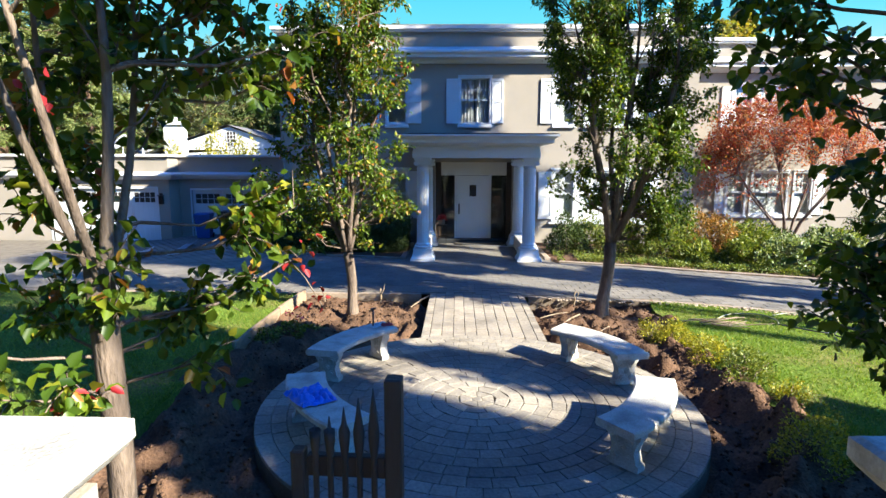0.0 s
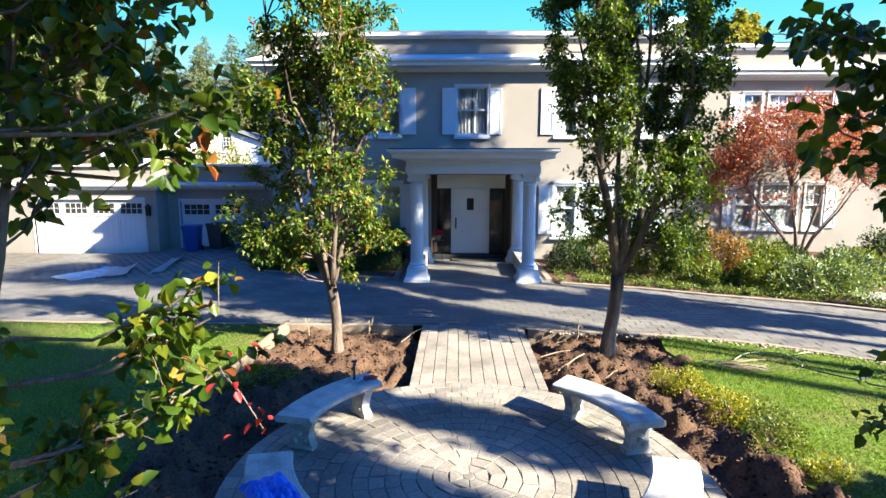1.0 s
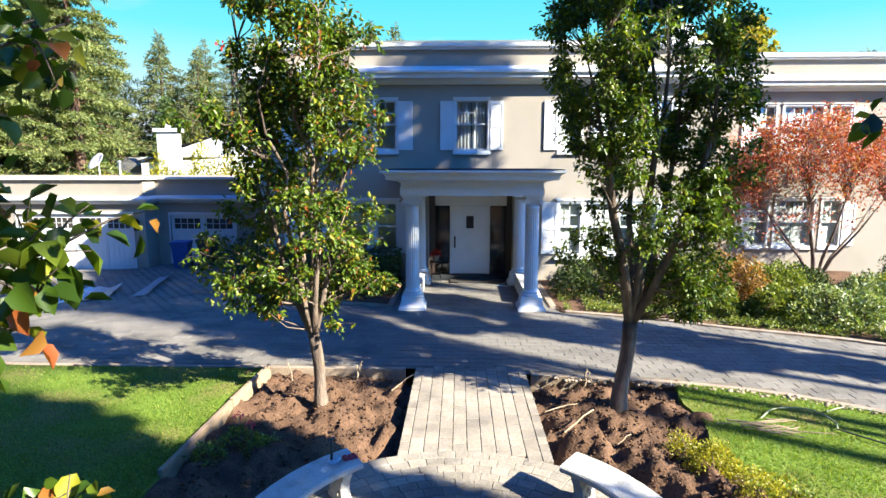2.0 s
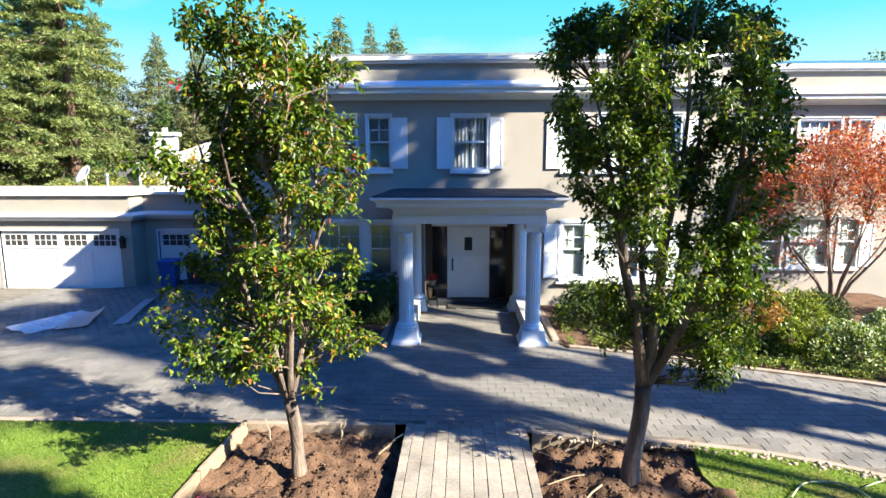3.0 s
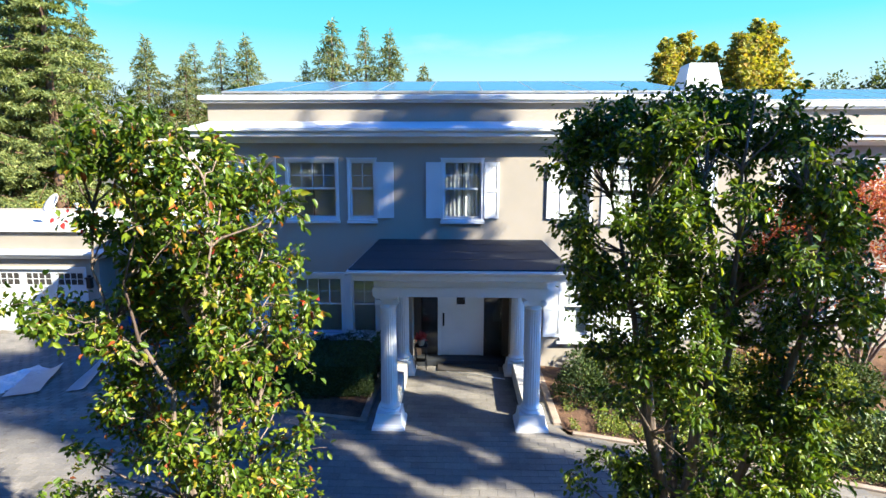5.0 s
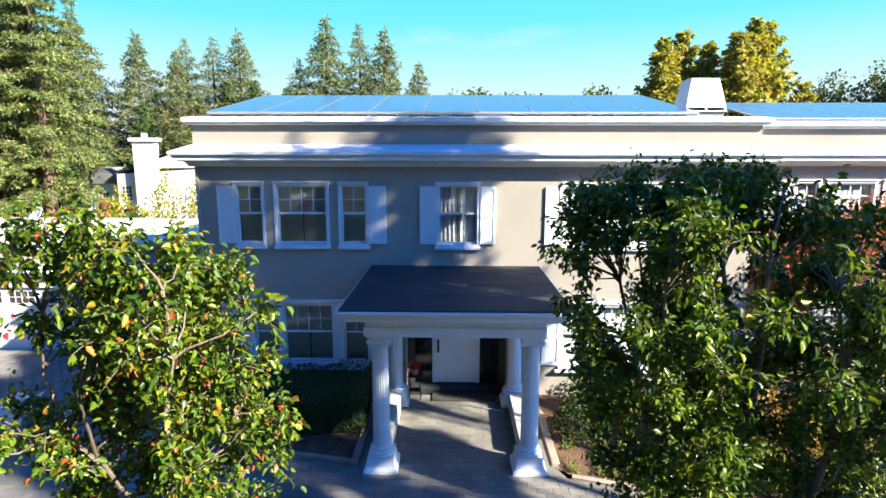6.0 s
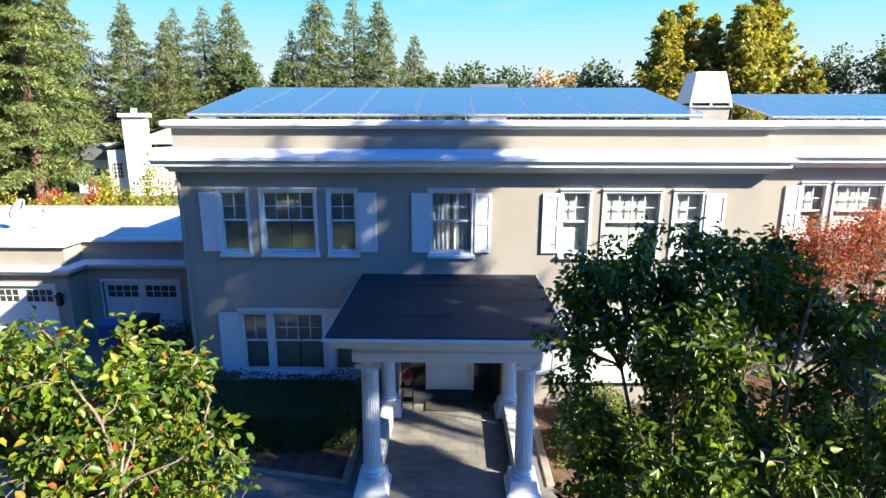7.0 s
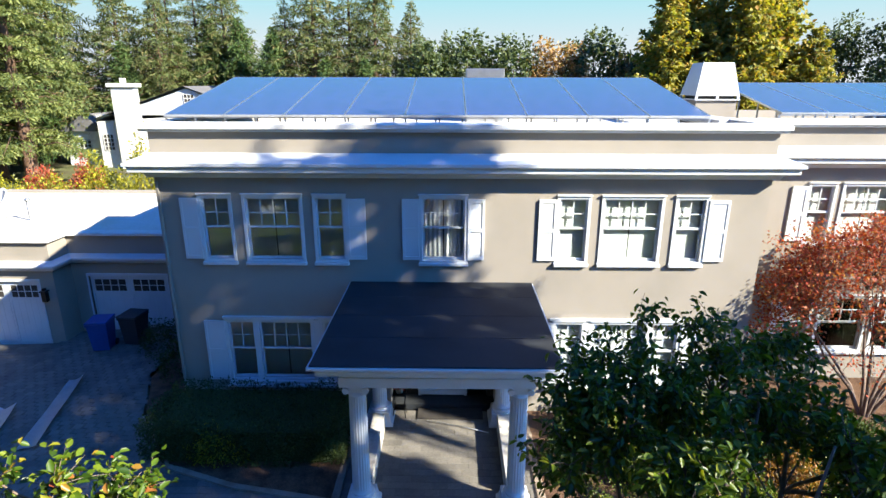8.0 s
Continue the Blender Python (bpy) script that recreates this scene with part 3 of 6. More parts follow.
garden_bed = sheet("garden_bed", list(np.arange(-3.9, 3.61, 0.06)), lambda x: list(np.arange(-14.0, 0.2, 0.3)) + list(np.arange(0.3, 11.25, 0.075)), soil_height, SOIL)
tagged(garden_bed, "bare dug-over brown soil of the garden beds", "soil", kind="structure")

LAWN_R = [(-14, 3.5), (-3, 3.5), (1.5, 3.5), (3.4, 3.35), (4.6, 3.05), (5.6, 3.05), (6.4, 2.85), (7.3, 2.95), (8.4, 2.95), (9.4, 3.12), (10.2, 3.12), (10.7, 3.25)]


def lawn(name, xs, ys, label):
    ob = sheet(name, xs, ys, lambda x, y: 0.0 + 0.015 * noise.noise(Vector((x, y, 0))), TURF)
    me = ob.data
    bm = bmesh.new()
    bm.from_mesh(me)
    edge = [e for e in bm.edges if e.is_boundary]
    r = bmesh.ops.extrude_edge_only(bm, edges=edge)
    for q in r["geom"]:
        if isinstance(q, bmesh.types.BMVert):
            q.co.z -= 0.4
    bm.to_mesh(me)
    bm.free()
    return tagged(ob, label, "lawn", kind="structure")


lawn_left = lawn("lawn_west", list(np.arange(-16, -3.6, 0.4)) + [-3.66], lambda x: list(np.linspace(-14, along(NEAR, x) - 0.06, 46)), "mown green lawn, half in deep tree shade")


_rows = []
for _y in list(np.linspace(-14, -3.3, 12)) + list(np.linspace(-3, 10.66, 46)):
    _xe = next((x for x in np.arange(13.0, 3.0, -0.05) if along(NEAR, x) - 0.06 >= _y), 3.2)
    _a = along(LAWN_R, _y) + 0.05 * math.sin(_y * 5)
    _rows.append([(_a + (max(_xe, _a + 0.05) - _a) * t, _y, 0.012 * noise.noise(Vector((t * 9, _y, 5)))) for t in np.linspace(0, 1, 26)])
_v = [p for r in _rows for p in r]
_f = [(i * 26 + j, i * 26 + j + 1, (i + 1) * 26 + j + 1, (i + 1) * 26 + j) for i in range(57) for j in range(25)]
_bm = bmesh.new()
_bv = [_bm.verts.new(p) for p in _v]
for _q in _f:
    _bm.faces.new([_bv[i] for i in _q])
_ex = bmesh.ops.extrude_edge_only(_bm, edges=[e for e in _bm.edges if e.is_boundary])
for _q in _ex["geom"]:
    if isinstance(_q, bmesh.types.BMVert):
        _q.co.z -= 0.4
lawn_right = tagged(part("lawn_east", _bm, TURF), "sunlit mown green lawn beside the curved driveway", "lawn", kind="structure")


def inside_right(x, y):
    return x > along(LAWN_R, y) + 0.02 and y < along(NEAR, x) - 0.1


def grass(name, n, pick, seed, label):
    rng = np.random.default_rng(seed)
    pts = []
    while len(pts) < n:
        p = pick(rng)
        if p is not None:
            pts.append(p)
    pos = np.array(pts)
    tone = np.array([0.75 + 0.5 * noise.noise(Vector((p[0] * 1.6, p[1] * 1.6, 2.0))) for p in pts])
    k = len(pos)
    a = rng.uniform(0, 2 * math.pi, k)
    side = np.stack([np.cos(a), np.sin(a), 0 * a], 1)
    tip = np.stack([rng.normal(size=k) * 0.022, rng.normal(size=k) * 0.022, rng.uniform(0.022, 0.055, k) * tone], 1)
    w = 0.006
    me = fast_mesh(name, np.stack([pos - side * w, pos + side * w, pos + tip], 1), [(0, 1, 2)], GRASS)
    return tagged(part(name, me, GRASS), label, "grass", kind="stuff")


def pick_left(rng):
    x, y = -3.68 - 9 * rng.uniform() ** 1.6, rng.uniform(2.0, 11.0)
    return (x, y, 0.005) if y < along(NEAR, x) - 0.08 else None


def pick_right(rng):
    x, y = 2.8 + 6.5 * rng.uniform() ** 1.3, rng.uniform(2.5, 10.6)
    return (x, y, 0.005) if inside_right(x, y) else None


grass("grass_west", 60000, pick_left, 3, "short green grass blades of the shaded lawn")
grass("grass_east", 60000, pick_right, 4, "short green grass blades of the sunlit lawn")

# planting beds along the house


def bed_east_ys(x):
    return list(np.linspace(along(FAR, x) + 0.16, 18.55 if x < 7.2 else 20.35, 14))


bed_east = sheet("planting_bed", [2.13] + list(np.arange(2.25, 13.0, 0.25)), bed_east_ys, lambda x, y: 0.0 + 0.05 * noise.noise(Vector((x * 2, y * 2, 9))) + 0.05 * smooth01(13, 18, y), SOIL)
tagged(bed_east, "planting bed of dark soil below the house wall", "soil", kind="structure")
bed_west = sheet("planting_bed", list(np.arange(-8.2, -2.1, 0.25)) + [-2.06], lambda x: list(np.linspace(along(FAR, x) + 0.14, 18.55 if x > -6.3 else 24.0, 14)), lambda x, y: gz(x, y) + 0.01 + 0.04 * noise.noise(Vector((x * 2, y * 2, 9))), SOIL)
tagged(bed_west, "shaded planting bed of dark soil", "soil", kind="structure")


def kerb(name, pts, w, h0, h1, mat, label):
    bm = bmesh.new()
    rings = []
    for i, p in enumerate(pts):
        a, b = Vector(pts[max(i - 1, 0)]), Vector(pts[min(i + 1, len(pts) - 1)])
        d = (b - a).normalized()
        s = Vector((-d.y, d.x)) * w / 2
        z = gz(*p)
        rings.append([bm.verts.new((p[0] + s.x * k, p[1] + s.y * k, z + h)) for k, h in ((-1, h0), (-1, h1 - 0.008), (-0.85, h1), (0.85, h1), (1, h1 - 0.008), (1, h0))])
    for a, b in zip(rings, rings[1:]):
        for k in range(5):
            bm.faces.new((a[k], a[k + 1], b[k + 1], b[k]))
    bm.faces.new(rings[0])
    bm.faces.new(rings[-1][::-1])
    return tagged(part(name, bm, mat), label, "kerb", kind="structure")


kerb("kerb", [(x, along(FAR, x) + 0.07) for x in np.arange(2.3, 13, 0.3)], 0.13, -0.15, 0.05, EDGE, "brown stone edging of the planting bed")
kerb("kerb", [(x, along(FAR, x) + 0.07) for x in np.arange(-7.3, -2.0, 0.25)], 0.13, -0.15, 0.05, EDGE, "stone edging of the shaded bed")
kerb("kerb", [(x, along(NEAR, x) - 0.0) for x in np.arange(-14, -1.05, 0.4)], 0.10, -0.3, 0.012, EDGE, "brown border course of the driveway")
kerb("kerb", [(x, along(NEAR, x) - 0.0) for x in np.arange(0.95, 12.5, 0.25)], 0.10, -0.3, 0.012, EDGE, "brown border course of the driveway")
walk_slab = part("garden_walk", boxes((8.7, 13, 13.15, 14.1, -0.2, 0.07), bevel=0.01), CONCRETE)
tagged(walk_slab, "pale concrete walk leading off the driveway", "path", kind="structure")
kerb("kerb", [(2.06, y) for y in np.arange(15.32, 18.5, 0.35)], 0.16, -0.15, 0.06, EDGE, "brown stone edging beside the porch")
kerb("kerb", [(-1.99, y) for y in np.arange(15.3, 18.5, 0.35)], 0.16, -0.15, 0.06, EDGE, "brown stone edging beside the porch")

# ---- house ----
FY = 18.6
HX0, HX1, HBACK = -6.33, 7.24, 29.0
WX1, WY = 17.0, 20.4
UP0, UP1, LO0, LO1 = 3.86, 5.46, 0.80, 2.46
TRIPLE_UP = [(-5.42, -4.66, 2), (-4.43, -3.07, 4), (-2.85, -2.10, 2)]
TRIPLE_UP_R = [(2.60, 3.35, 2), (3.58, 4.97, 4), (5.20, 5.94, 2)]
SINGLE_UP = [(-0.47, 0.62, 3)]
TRIPLE_LO = [(-5.13, -4.38, 2), (-4.38, -3.0, 4), (-2.86, -2.1, 2)]
TRIPLE_LO_R = [(2.66, 3.42, 2), (3.56, 4.94, 4), (4.94, 5.69, 2)]
WING_UP = [(9.2, 9.92, 2), (10.05, 11.4, 4), (11.55, 12.27, 2)]
DOOR_X0, DOOR_X1 = -1.22, 1.36

house = thing("house", "two-storey greige stucco house with white trim, flat roof and parapet", "house")


def hole(w, z0, z1):
    return (w[0] + 0.06, w[1] - 0.06, z0 + 0.06, z1 - 0.06)


_holes = [hole(w, UP0, UP1) for w in TRIPLE_UP + TRIPLE_UP_R + SINGLE_UP] + [hole(w, LO0, LO1) for w in TRIPLE_LO + TRIPLE_LO_R] + [(DOOR_X0, DOOR_X1, -0.4, 2.72)]
part("wall", wall_cells(bmesh.new(), HX0, HX1, -0.4, 6.84, FY, FY + 0.3, _holes), STUCCO, house, "greige stucco front wall with window openings")
_wh = [hole(w, UP0, UP1) for w in WING_UP] + [hole(w, LO0, LO1) for w in WING_UP]
part("wall", wall_cells(bmesh.new(), HX1 - 0.3, WX1, -0.4, 6.84, WY, WY + 0.3, _wh), STUCCO, house, "stucco wall of the set-back wing")
part("wall", boxes((HX0, HX0 + 0.3, FY + 0.303, HBACK, -0.9, 6.84)), STUCCO, house)
part("wall", boxes((HX1 - 0.3, HX1, FY + 0.303, WY - 0.003, -0.4, 6.84)), STUCCO, house)
part("wall", boxes((WX1 - 0.3, WX1, WY + 0.303, HBACK, -0.4, 6.84)), STUCCO, house)
part("wall", boxes((HX0 + 0.303, WX1 - 0.303, HBACK - 0.3, HBACK, -0.4, 6.84)), STUCCO, house)
part("roof", boxes((HX0 + 0.303, HX1 - 0.303, FY + 0.303, HBACK - 0.303, 6.3, 6.5), (HX1 - 0.3, WX1 - 0.303, WY + 0.303, HBACK - 0.303, 6.3, 6.5)), ROOF_WHITE, house, "flat white membrane roof")
part("floor_slab", boxes((HX0 + 0.303, HX1 - 0.303, FY + 0.303, HBACK - 0.303, 2.9, 3.1), (HX1 - 0.3, WX1 - 0.303, WY + 0.303, HBACK - 0.303, 2.9, 3.1)), INTERIOR_SHADE, house)
# added partition behind the windows, coloured dark as an unlit room
part("room_partition", boxes((HX0 + 0.31, WX1 - 0.31, FY + 3.2, FY + 3.3, -0.3, 6.28)), INTERIOR_SHADE, house)

CORNICE = [(0.0, 6.38), (0.41, 6.205), (0.435, 6.20), (0.435, 6.135), (0.40, 6.12), (0.365, 6.085), (0.365, 6.0), (0.345, 5.99), (0.18, 5.965), (0.14, 5.93), (0.11, 5.875), (0.10, 5.85), (0.0, 5.85)]
CAP = [(0.0, 7.03), (0.15, 7.00), (0.17, 6.995), (0.17, 6.90), (0.13, 6.89), (0.12, 6.84), (0.06, 6.83), (-0.30, 6.83), (-0.32, 7.02)]
part("cornice", sweep_rect(bmesh.new(), CORNICE, HX0, HX1, FY, WY + 0.2), WHITE, house, "white moulded cornice with a sloping top")
part("cornice", sweep_rect(bmesh.new(), CORNICE, HX1 - 0.5, WX1, WY, WY + 4), WHITE, house, "white moulded cornice with a sloping top")
part("parapet_cap", sweep_rect(bmesh.new(), CAP, HX0, HX1, FY, WY + 0.4), WHITE_WORN, house, "white parapet cap")
part("parapet_cap", sweep_rect(bmesh.new(), CAP, HX1 - 0.4, WX1, WY, HBACK), WHITE_WORN, house, "white parapet cap")
part("parapet_cap", boxes((HX0 - 0.12, HX0 + 0.33, WY + 0.41, HBACK, 6.84, 7.0)), WHITE_WORN, house, "white parapet cap")

_wcache = {}


def window_meshes(w, h, cols):
    """Casing, sill, two sashes with glazing bars, panes and a blind for one window; local, the wall's face at y = 0."""
    key = (round(w, 3), round(h, 3), cols)
    if key in _wcache:
        return _wcache[key]
    x, c = w / 2, 0.066
    casing = boxes((-x, -x + c, -0.03, 0.05, 0, h), (x - c, x, -0.03, 0.05, 0, h), (-x + c, x - c, -0.03, 0.05, h - c, h), (-x - 0.012, x + 0.012, -0.065, -0.002, h + 0.0, h + 0.03), (-x + c, x - c, -0.03, 0.05, 0.05, 0.05 + 0.04))
    sill = boxes((-x - 0.018, x + 0.018, -0.085, 0.05, -0.03, 0.045), bevel=0.008)
    ix, z0, z1 = x - c, 0.09, h - c
    zm = z0 + (z1 - z0) * 0.52
    s = 0.042
    upper = boxes((-ix, -ix + s, 0.03, 0.065, zm, z1), (ix - s, ix, 0.03, 0.065, zm, z1), (-ix + s, ix - s, 0.03, 0.065, z1 - s, z1), (-ix + s, ix - s, 0.02, 0.065, zm - 0.005, zm + s))
    lower = boxes((-ix, -ix + s, 0.066, 0.10, z0, zm + 0.02), (ix - s, ix, 0.066, 0.10, z0, zm + 0.02), (-ix + s, ix - s, 0.066, 0.10, z0, z0 + 0.065), (-ix + s, ix - s, 0.066, 0.10, zm - 0.02, zm + 0.02))
    b = 0.011
    rows = []
    for i in range(1, cols):
        q = -ix + s + (2 * ix - 2 * s) * i / cols
        rows.append((q - b, q + b, 0.034, 0.052, zm + s, z1 - s))
    q = zm + s + (z1 - zm - 2 * s) / 2
    bars = boxes(*rows, (-ix + s, ix - s, 0.033, 0.053, q - b, q + b))
    pane_u = boxes((-ix + s * 0.8, ix - s * 0.8, 0.054, 0.057, zm + s * 0.8, z1 - s * 0.8))
    pane_l = boxes((-ix + s * 0.8, ix - s * 0.8, 0.082, 0.085, z0 + 0.05, zm - 0.01))
    v, f = [], []
    slats = int((z1 - z0) / 0.05)
    half = [(-ix + 0.01, -0.012), (0.012, ix - 0.01)] if cols == 4 else [(-ix + 0.01, ix - 0.01)]
    for i in range(slats):
        z = z0 + 0.03 + i * 0.05
        for a, e in half:
            k = len(v)
            v += [(a, 0.118, z), (e, 0.118, z), (e, 0.139, z + 0.046), (a, 0.139, z + 0.046)]
            f.append((k, k + 1, k + 2, k + 3))
    _wcache[key] = [("casing", bm_mesh("casing", casing, WHITE)), ("sill", bm_mesh("sill", sill, WHITE)), ("upper_sash", bm_mesh("upper_sash", upper, WHITE)), ("lower_sash", bm_mesh("lower_sash", lower, WHITE)),
                    ("glazing_grid", bm_mesh("glazing_grid", bars, WHITE)), ("pane", bm_mesh("pane", pane_u, GLASS)), ("pane", bm_mesh("pane", pane_l, GLASS)), ("blind", mesh_of("blind", v, f, BLIND))]
    return _wcache[key]


def window(parent, w, z0, z1, y, blind=True):
    made = window_meshes(w[1] - w[0], z1 - z0, w[2])
    top = new("window", made[0][1])
    top.parent = parent
    top.matrix_basis = pose((w[0] + w[1]) / 2, y, z0)
    top["label"] = "white double-hung sash window" + (" with a blind" if blind else "")
    for name, me in made[1:]:
        if name == "blind" and not blind:
            continue
        ob = new(name, me)
        ob.parent = top
        if name == "pane":
            ob.visible_shadow = False
    return top


_scache = {}


def shutter(parent, x0, x1, z0, z1, y):
    key = (round(x1 - x0, 3), round(z1 - z0, 3))
    if key not in _scache:
        w, h = key
        bm = boxes((0, w, -0.035, -0.004, 0, h))
        for a, b in ((0.0, 0.055), (w - 0.055, w)):
            box(bm, a, b, -0.05, -0.0352, 0, h)
        for a, b in ((0.0, 0.08), (h * 0.47, h * 0.53), (h - 0.08, h)):
            box(bm, 0.0552, w - 0.0552, -0.05, -0.0352, a, b)
        _scache[key] = bm_mesh("shutter", bm, WHITE)
    ob = new("shutter", _scache[key])
    ob.parent = parent
    ob.matrix_basis = pose(x0, y, z0)
    ob["label"] = "white panelled wooden shutter"
    return ob


def curtain(parent, w, h):
    """Two sheer curtains in soft folds that almost meet in the middle."""
    for s in (-1, 1):
        bm = bmesh.new()
        rows = []
        for z in np.linspace(0.1, h - 0.1, 9):
            pull = 0.015 + 0.02 * math.exp(-((z - 0.45 * h) / (0.35 * h)) ** 2)
            rows.append([bm.verts.new((s * (pull * w * 0.5 + (w * 0.5 - 0.1 - pull * w * 0.5) * t), 0.15 + 0.018 * math.sin(26 * t + s), z)) for t in np.linspace(0, 1, 25)])
        for a, b in zip(rows, rows[1:]):
            for k in range(24):
                bm.faces.new((a[k], a[k + 1], b[k + 1], b[k]))
        part("curtain", bm, SHEER, parent, "sheer pale curtain", smooth=True)


for _w in TRIPLE_UP + TRIPLE_UP_R:
    window(house, _w, UP0, UP1, FY)
for _w in SINGLE_UP:
    curtain(window(house, _w, UP0, UP1, FY, False), _w[1] - _w[0], UP1 - UP0)
for _w in TRIPLE_LO + TRIPLE_LO_R:
    window(house, _w, LO0, LO1, FY)
for _w in WING_UP:
    window(house, _w, UP0, UP1, WY)
    window(house, _w, LO0, LO1, WY)
for _a, _b in ((-5.82, -5.425), (-2.095, -1.67), (-0.85, -0.475), (0.625, 1.0), (2.2, 2.595), (5.945, 6.4)):
    shutter(house, _a, _b, 3.97, 5.38, FY)
for _a, _b in ((-5.62, -5.135), (-2.095, -1.70), (2.2, 2.655), (5.695, 6.15)):
    shutter(house, _a, _b, 0.86, 2.42, FY)
for _z0, _z1 in ((3.97, 5.38), (0.9, 2.36)):
    shutter(house, 8.8, 9.195, _z0, _z1, WY)
    shutter(house, 12.275, 12.67, _z0, _z1, WY)
# white panels that join the ground-floor windows into one band
for _a, _b, _c, _d in ((-2.998, -2.862, -5.2, -2.0), (3.422, 3.558, 2.55, 5.8)):
    part("mullion_panel", boxes((_a, _b, FY - 0.03, FY - 0.002, LO0 - 0.02, LO1)), WHITE, house, "white mullion panel")
    part("sill_band", boxes((_c, _d, FY - 0.12, FY - 0.002, LO0 - 0.11, LO0 - 0.047), bevel=0.01), WHITE, house, "long white window sill")
    part("head_band", boxes((_c + 0.04, _d - 0.06, FY - 0.07, FY - 0.002, LO1 + 0.032, LO1 + 0.08)), WHITE, house)

# entrance recess
RY = 19.12
part("recess_wall", boxes((DOOR_X0 - 0.2, DOOR_X0, FY + 0.303, RY + 0.2, -0.3, 2.9), (DOOR_X1, DOOR_X1 + 0.2, FY + 0.303, RY + 0.2, -0.3, 2.9), (DOOR_X0, DOOR_X1, FY + 0.303, RY + 0.2, 2.72, 2.9)), STUCCO, house)
part("door_surround", boxes((-1.03, 1.19, RY, RY + 0.12, 2.28, 2.72), (-0.57, -0.50, RY, RY + 0.12, 0.12, 2.28), (0.61, 0.68, RY, RY + 0.12, 0.12, 2.28)), DOOR_WHITE, house, "white timber surround of the entrance")
for _a, _b in ((DOOR_X0, -1.03), (1.19, DOOR_X1)):
    part("side_panel", boxes((_a, _b, RY, RY + 0.12, 0.12, 2.72)), BROWN_WOOD, house, "dark brown timber panel beside the sidelight")
for _a, _b in ((-0.99, -0.60), (0.71, 1.15)):
    _s = part("sidelight", boxes((_a, _b, RY + 0.06, RY + 0.066, 0.13, 2.28)), GLASS, house, "tall dark sidelight of leaded glass")
    _s.visible_shadow = False
    _rows = [(_a, _b, RY + 0.045, RY + 0.058, 0.35 + 0.28 * i, 0.362 + 0.28 * i) for i in range(1, 7)] + [((_a + _b) / 2 - 0.007, (_a + _b) / 2 + 0.007, RY + 0.044, RY + 0.057, 0.35, 2.28)]
    part("leading", boxes(*_rows), BLACK_METAL, _s)
    # dark sheet behind the glass, coloured as the unlit hall
    part("lining", boxes((_a, _b, RY + 0.1, RY + 0.11, 0.35, 2.28)), UNLIT_GLASS_AND_MAT, _s)
_door = boxes((-0.498, 0.608, RY + 0.03, RY + 0.08, 0.13, 2.27))
for _a, _b, _c, _d in ((-0.42, 0.53, 0.25, 1.35),):
    box(_door, _a, _b, RY + 0.018, RY + 0.031, _c, _c + 0.03)
    box(_door, _a, _b, RY + 0.018, RY + 0.031, _d, _d + 0.03)
    box(_door, _a, _a + 0.03, RY + 0.018, RY + 0.031, _c + 0.03, _d)
    box(_door, _b - 0.03, _b, RY + 0.018, RY + 0.031, _c + 0.03, _d)
front_door = part("front_door", _door, DOOR_WHITE, house, "white panelled front door with a small window")
# solid dark pane; the unlit hall is in its colour
part("door_window", boxes((-0.045, 0.155, RY + 0.020, RY + 0.029, 1.58, 1.94)), UNLIT_GLASS_AND_MAT, front_door, "small dark door window")
part("grille", boxes((-0.055, 0.165, RY + 0.012, RY + 0.0195, 1.755, 1.77), (0.048, 0.062, RY + 0.012, RY + 0.0195, 1.57, 1.95), (-0.06, -0.045, RY + 0.012, RY + 0.029, 1.57, 1.95), (0.155, 0.17, RY + 0.012, RY + 0.029, 1.57, 1.95), (-0.06, 0.17, RY + 0.012, RY + 0.029, 1.94, 1.955), (-0.06, 0.17, RY + 0.012, RY + 0.029, 1.565, 1.58)), BLACK_METAL, front_door)
_h = boxes((-0.44, -0.39, RY + 0.012, RY + 0.03, 0.95, 1.32), bevel=0.006)
lathe(_h, [(0.012, 1.0), (0.014, 1.1), (0.012, 1.22)], 8, -0.415, RY - 0.03)
box(_h, -0.425, -0.405, RY - 0.03, RY + 0.012, 1.0, 1.02)
box(_h, -0.425, -0.405, RY - 0.03, RY + 0.012, 1.2, 1.22)
part("handle", _h, BLACK_METAL, front_door, "black iron door handle")
part("threshold", boxes((DOOR_X0 + 0.002, DOOR_X1 - 0.002, FY + 0.1, RY + 0.1, -0.2, 0.125)), SLATE, house, "dark stone door step")
# added panel behind the entrance, its dark colour standing for indoor shade
part("back_panel", boxes((DOOR_X0 - 0.2, DOOR_X1 + 0.2, RY + 0.203, RY + 0.25, -0.2, 2.9)), INTERIOR_SHADE, house)

# porch: flat dark roof on an entablature and four fluted columns
PX0, PX1, PYF = -1.66, 1.70, 14.98
part("porch_ceiling", boxes((PX0 + 0.33, PX1 - 0.33, PYF + 0.33, FY - 0.005, 2.86, 2.92)), WHITE, house)
part("beam", boxes((PX0, PX1, PYF, PYF + 0.32, 2.80, 3.10), (PX0, PX0 + 0.32, PYF + 0.322, FY - 0.004, 2.80, 3.10), (PX1 - 0.32, PX1, PYF + 0.322, FY - 0.004, 2.80, 3.10)), WHITE, house, "white porch beam")
PORCH_EAVE = [(0.0, 3.395), (0.42, 3.395), (0.44, 3.39), (0.44, 3.345), (0.40, 3.33), (0.35, 3.30), (0.32, 3.265), (0.32, 3.19), (0.30, 3.175), (0.06, 3.14), (0.03, 3.11), (0.0, 3.10)]
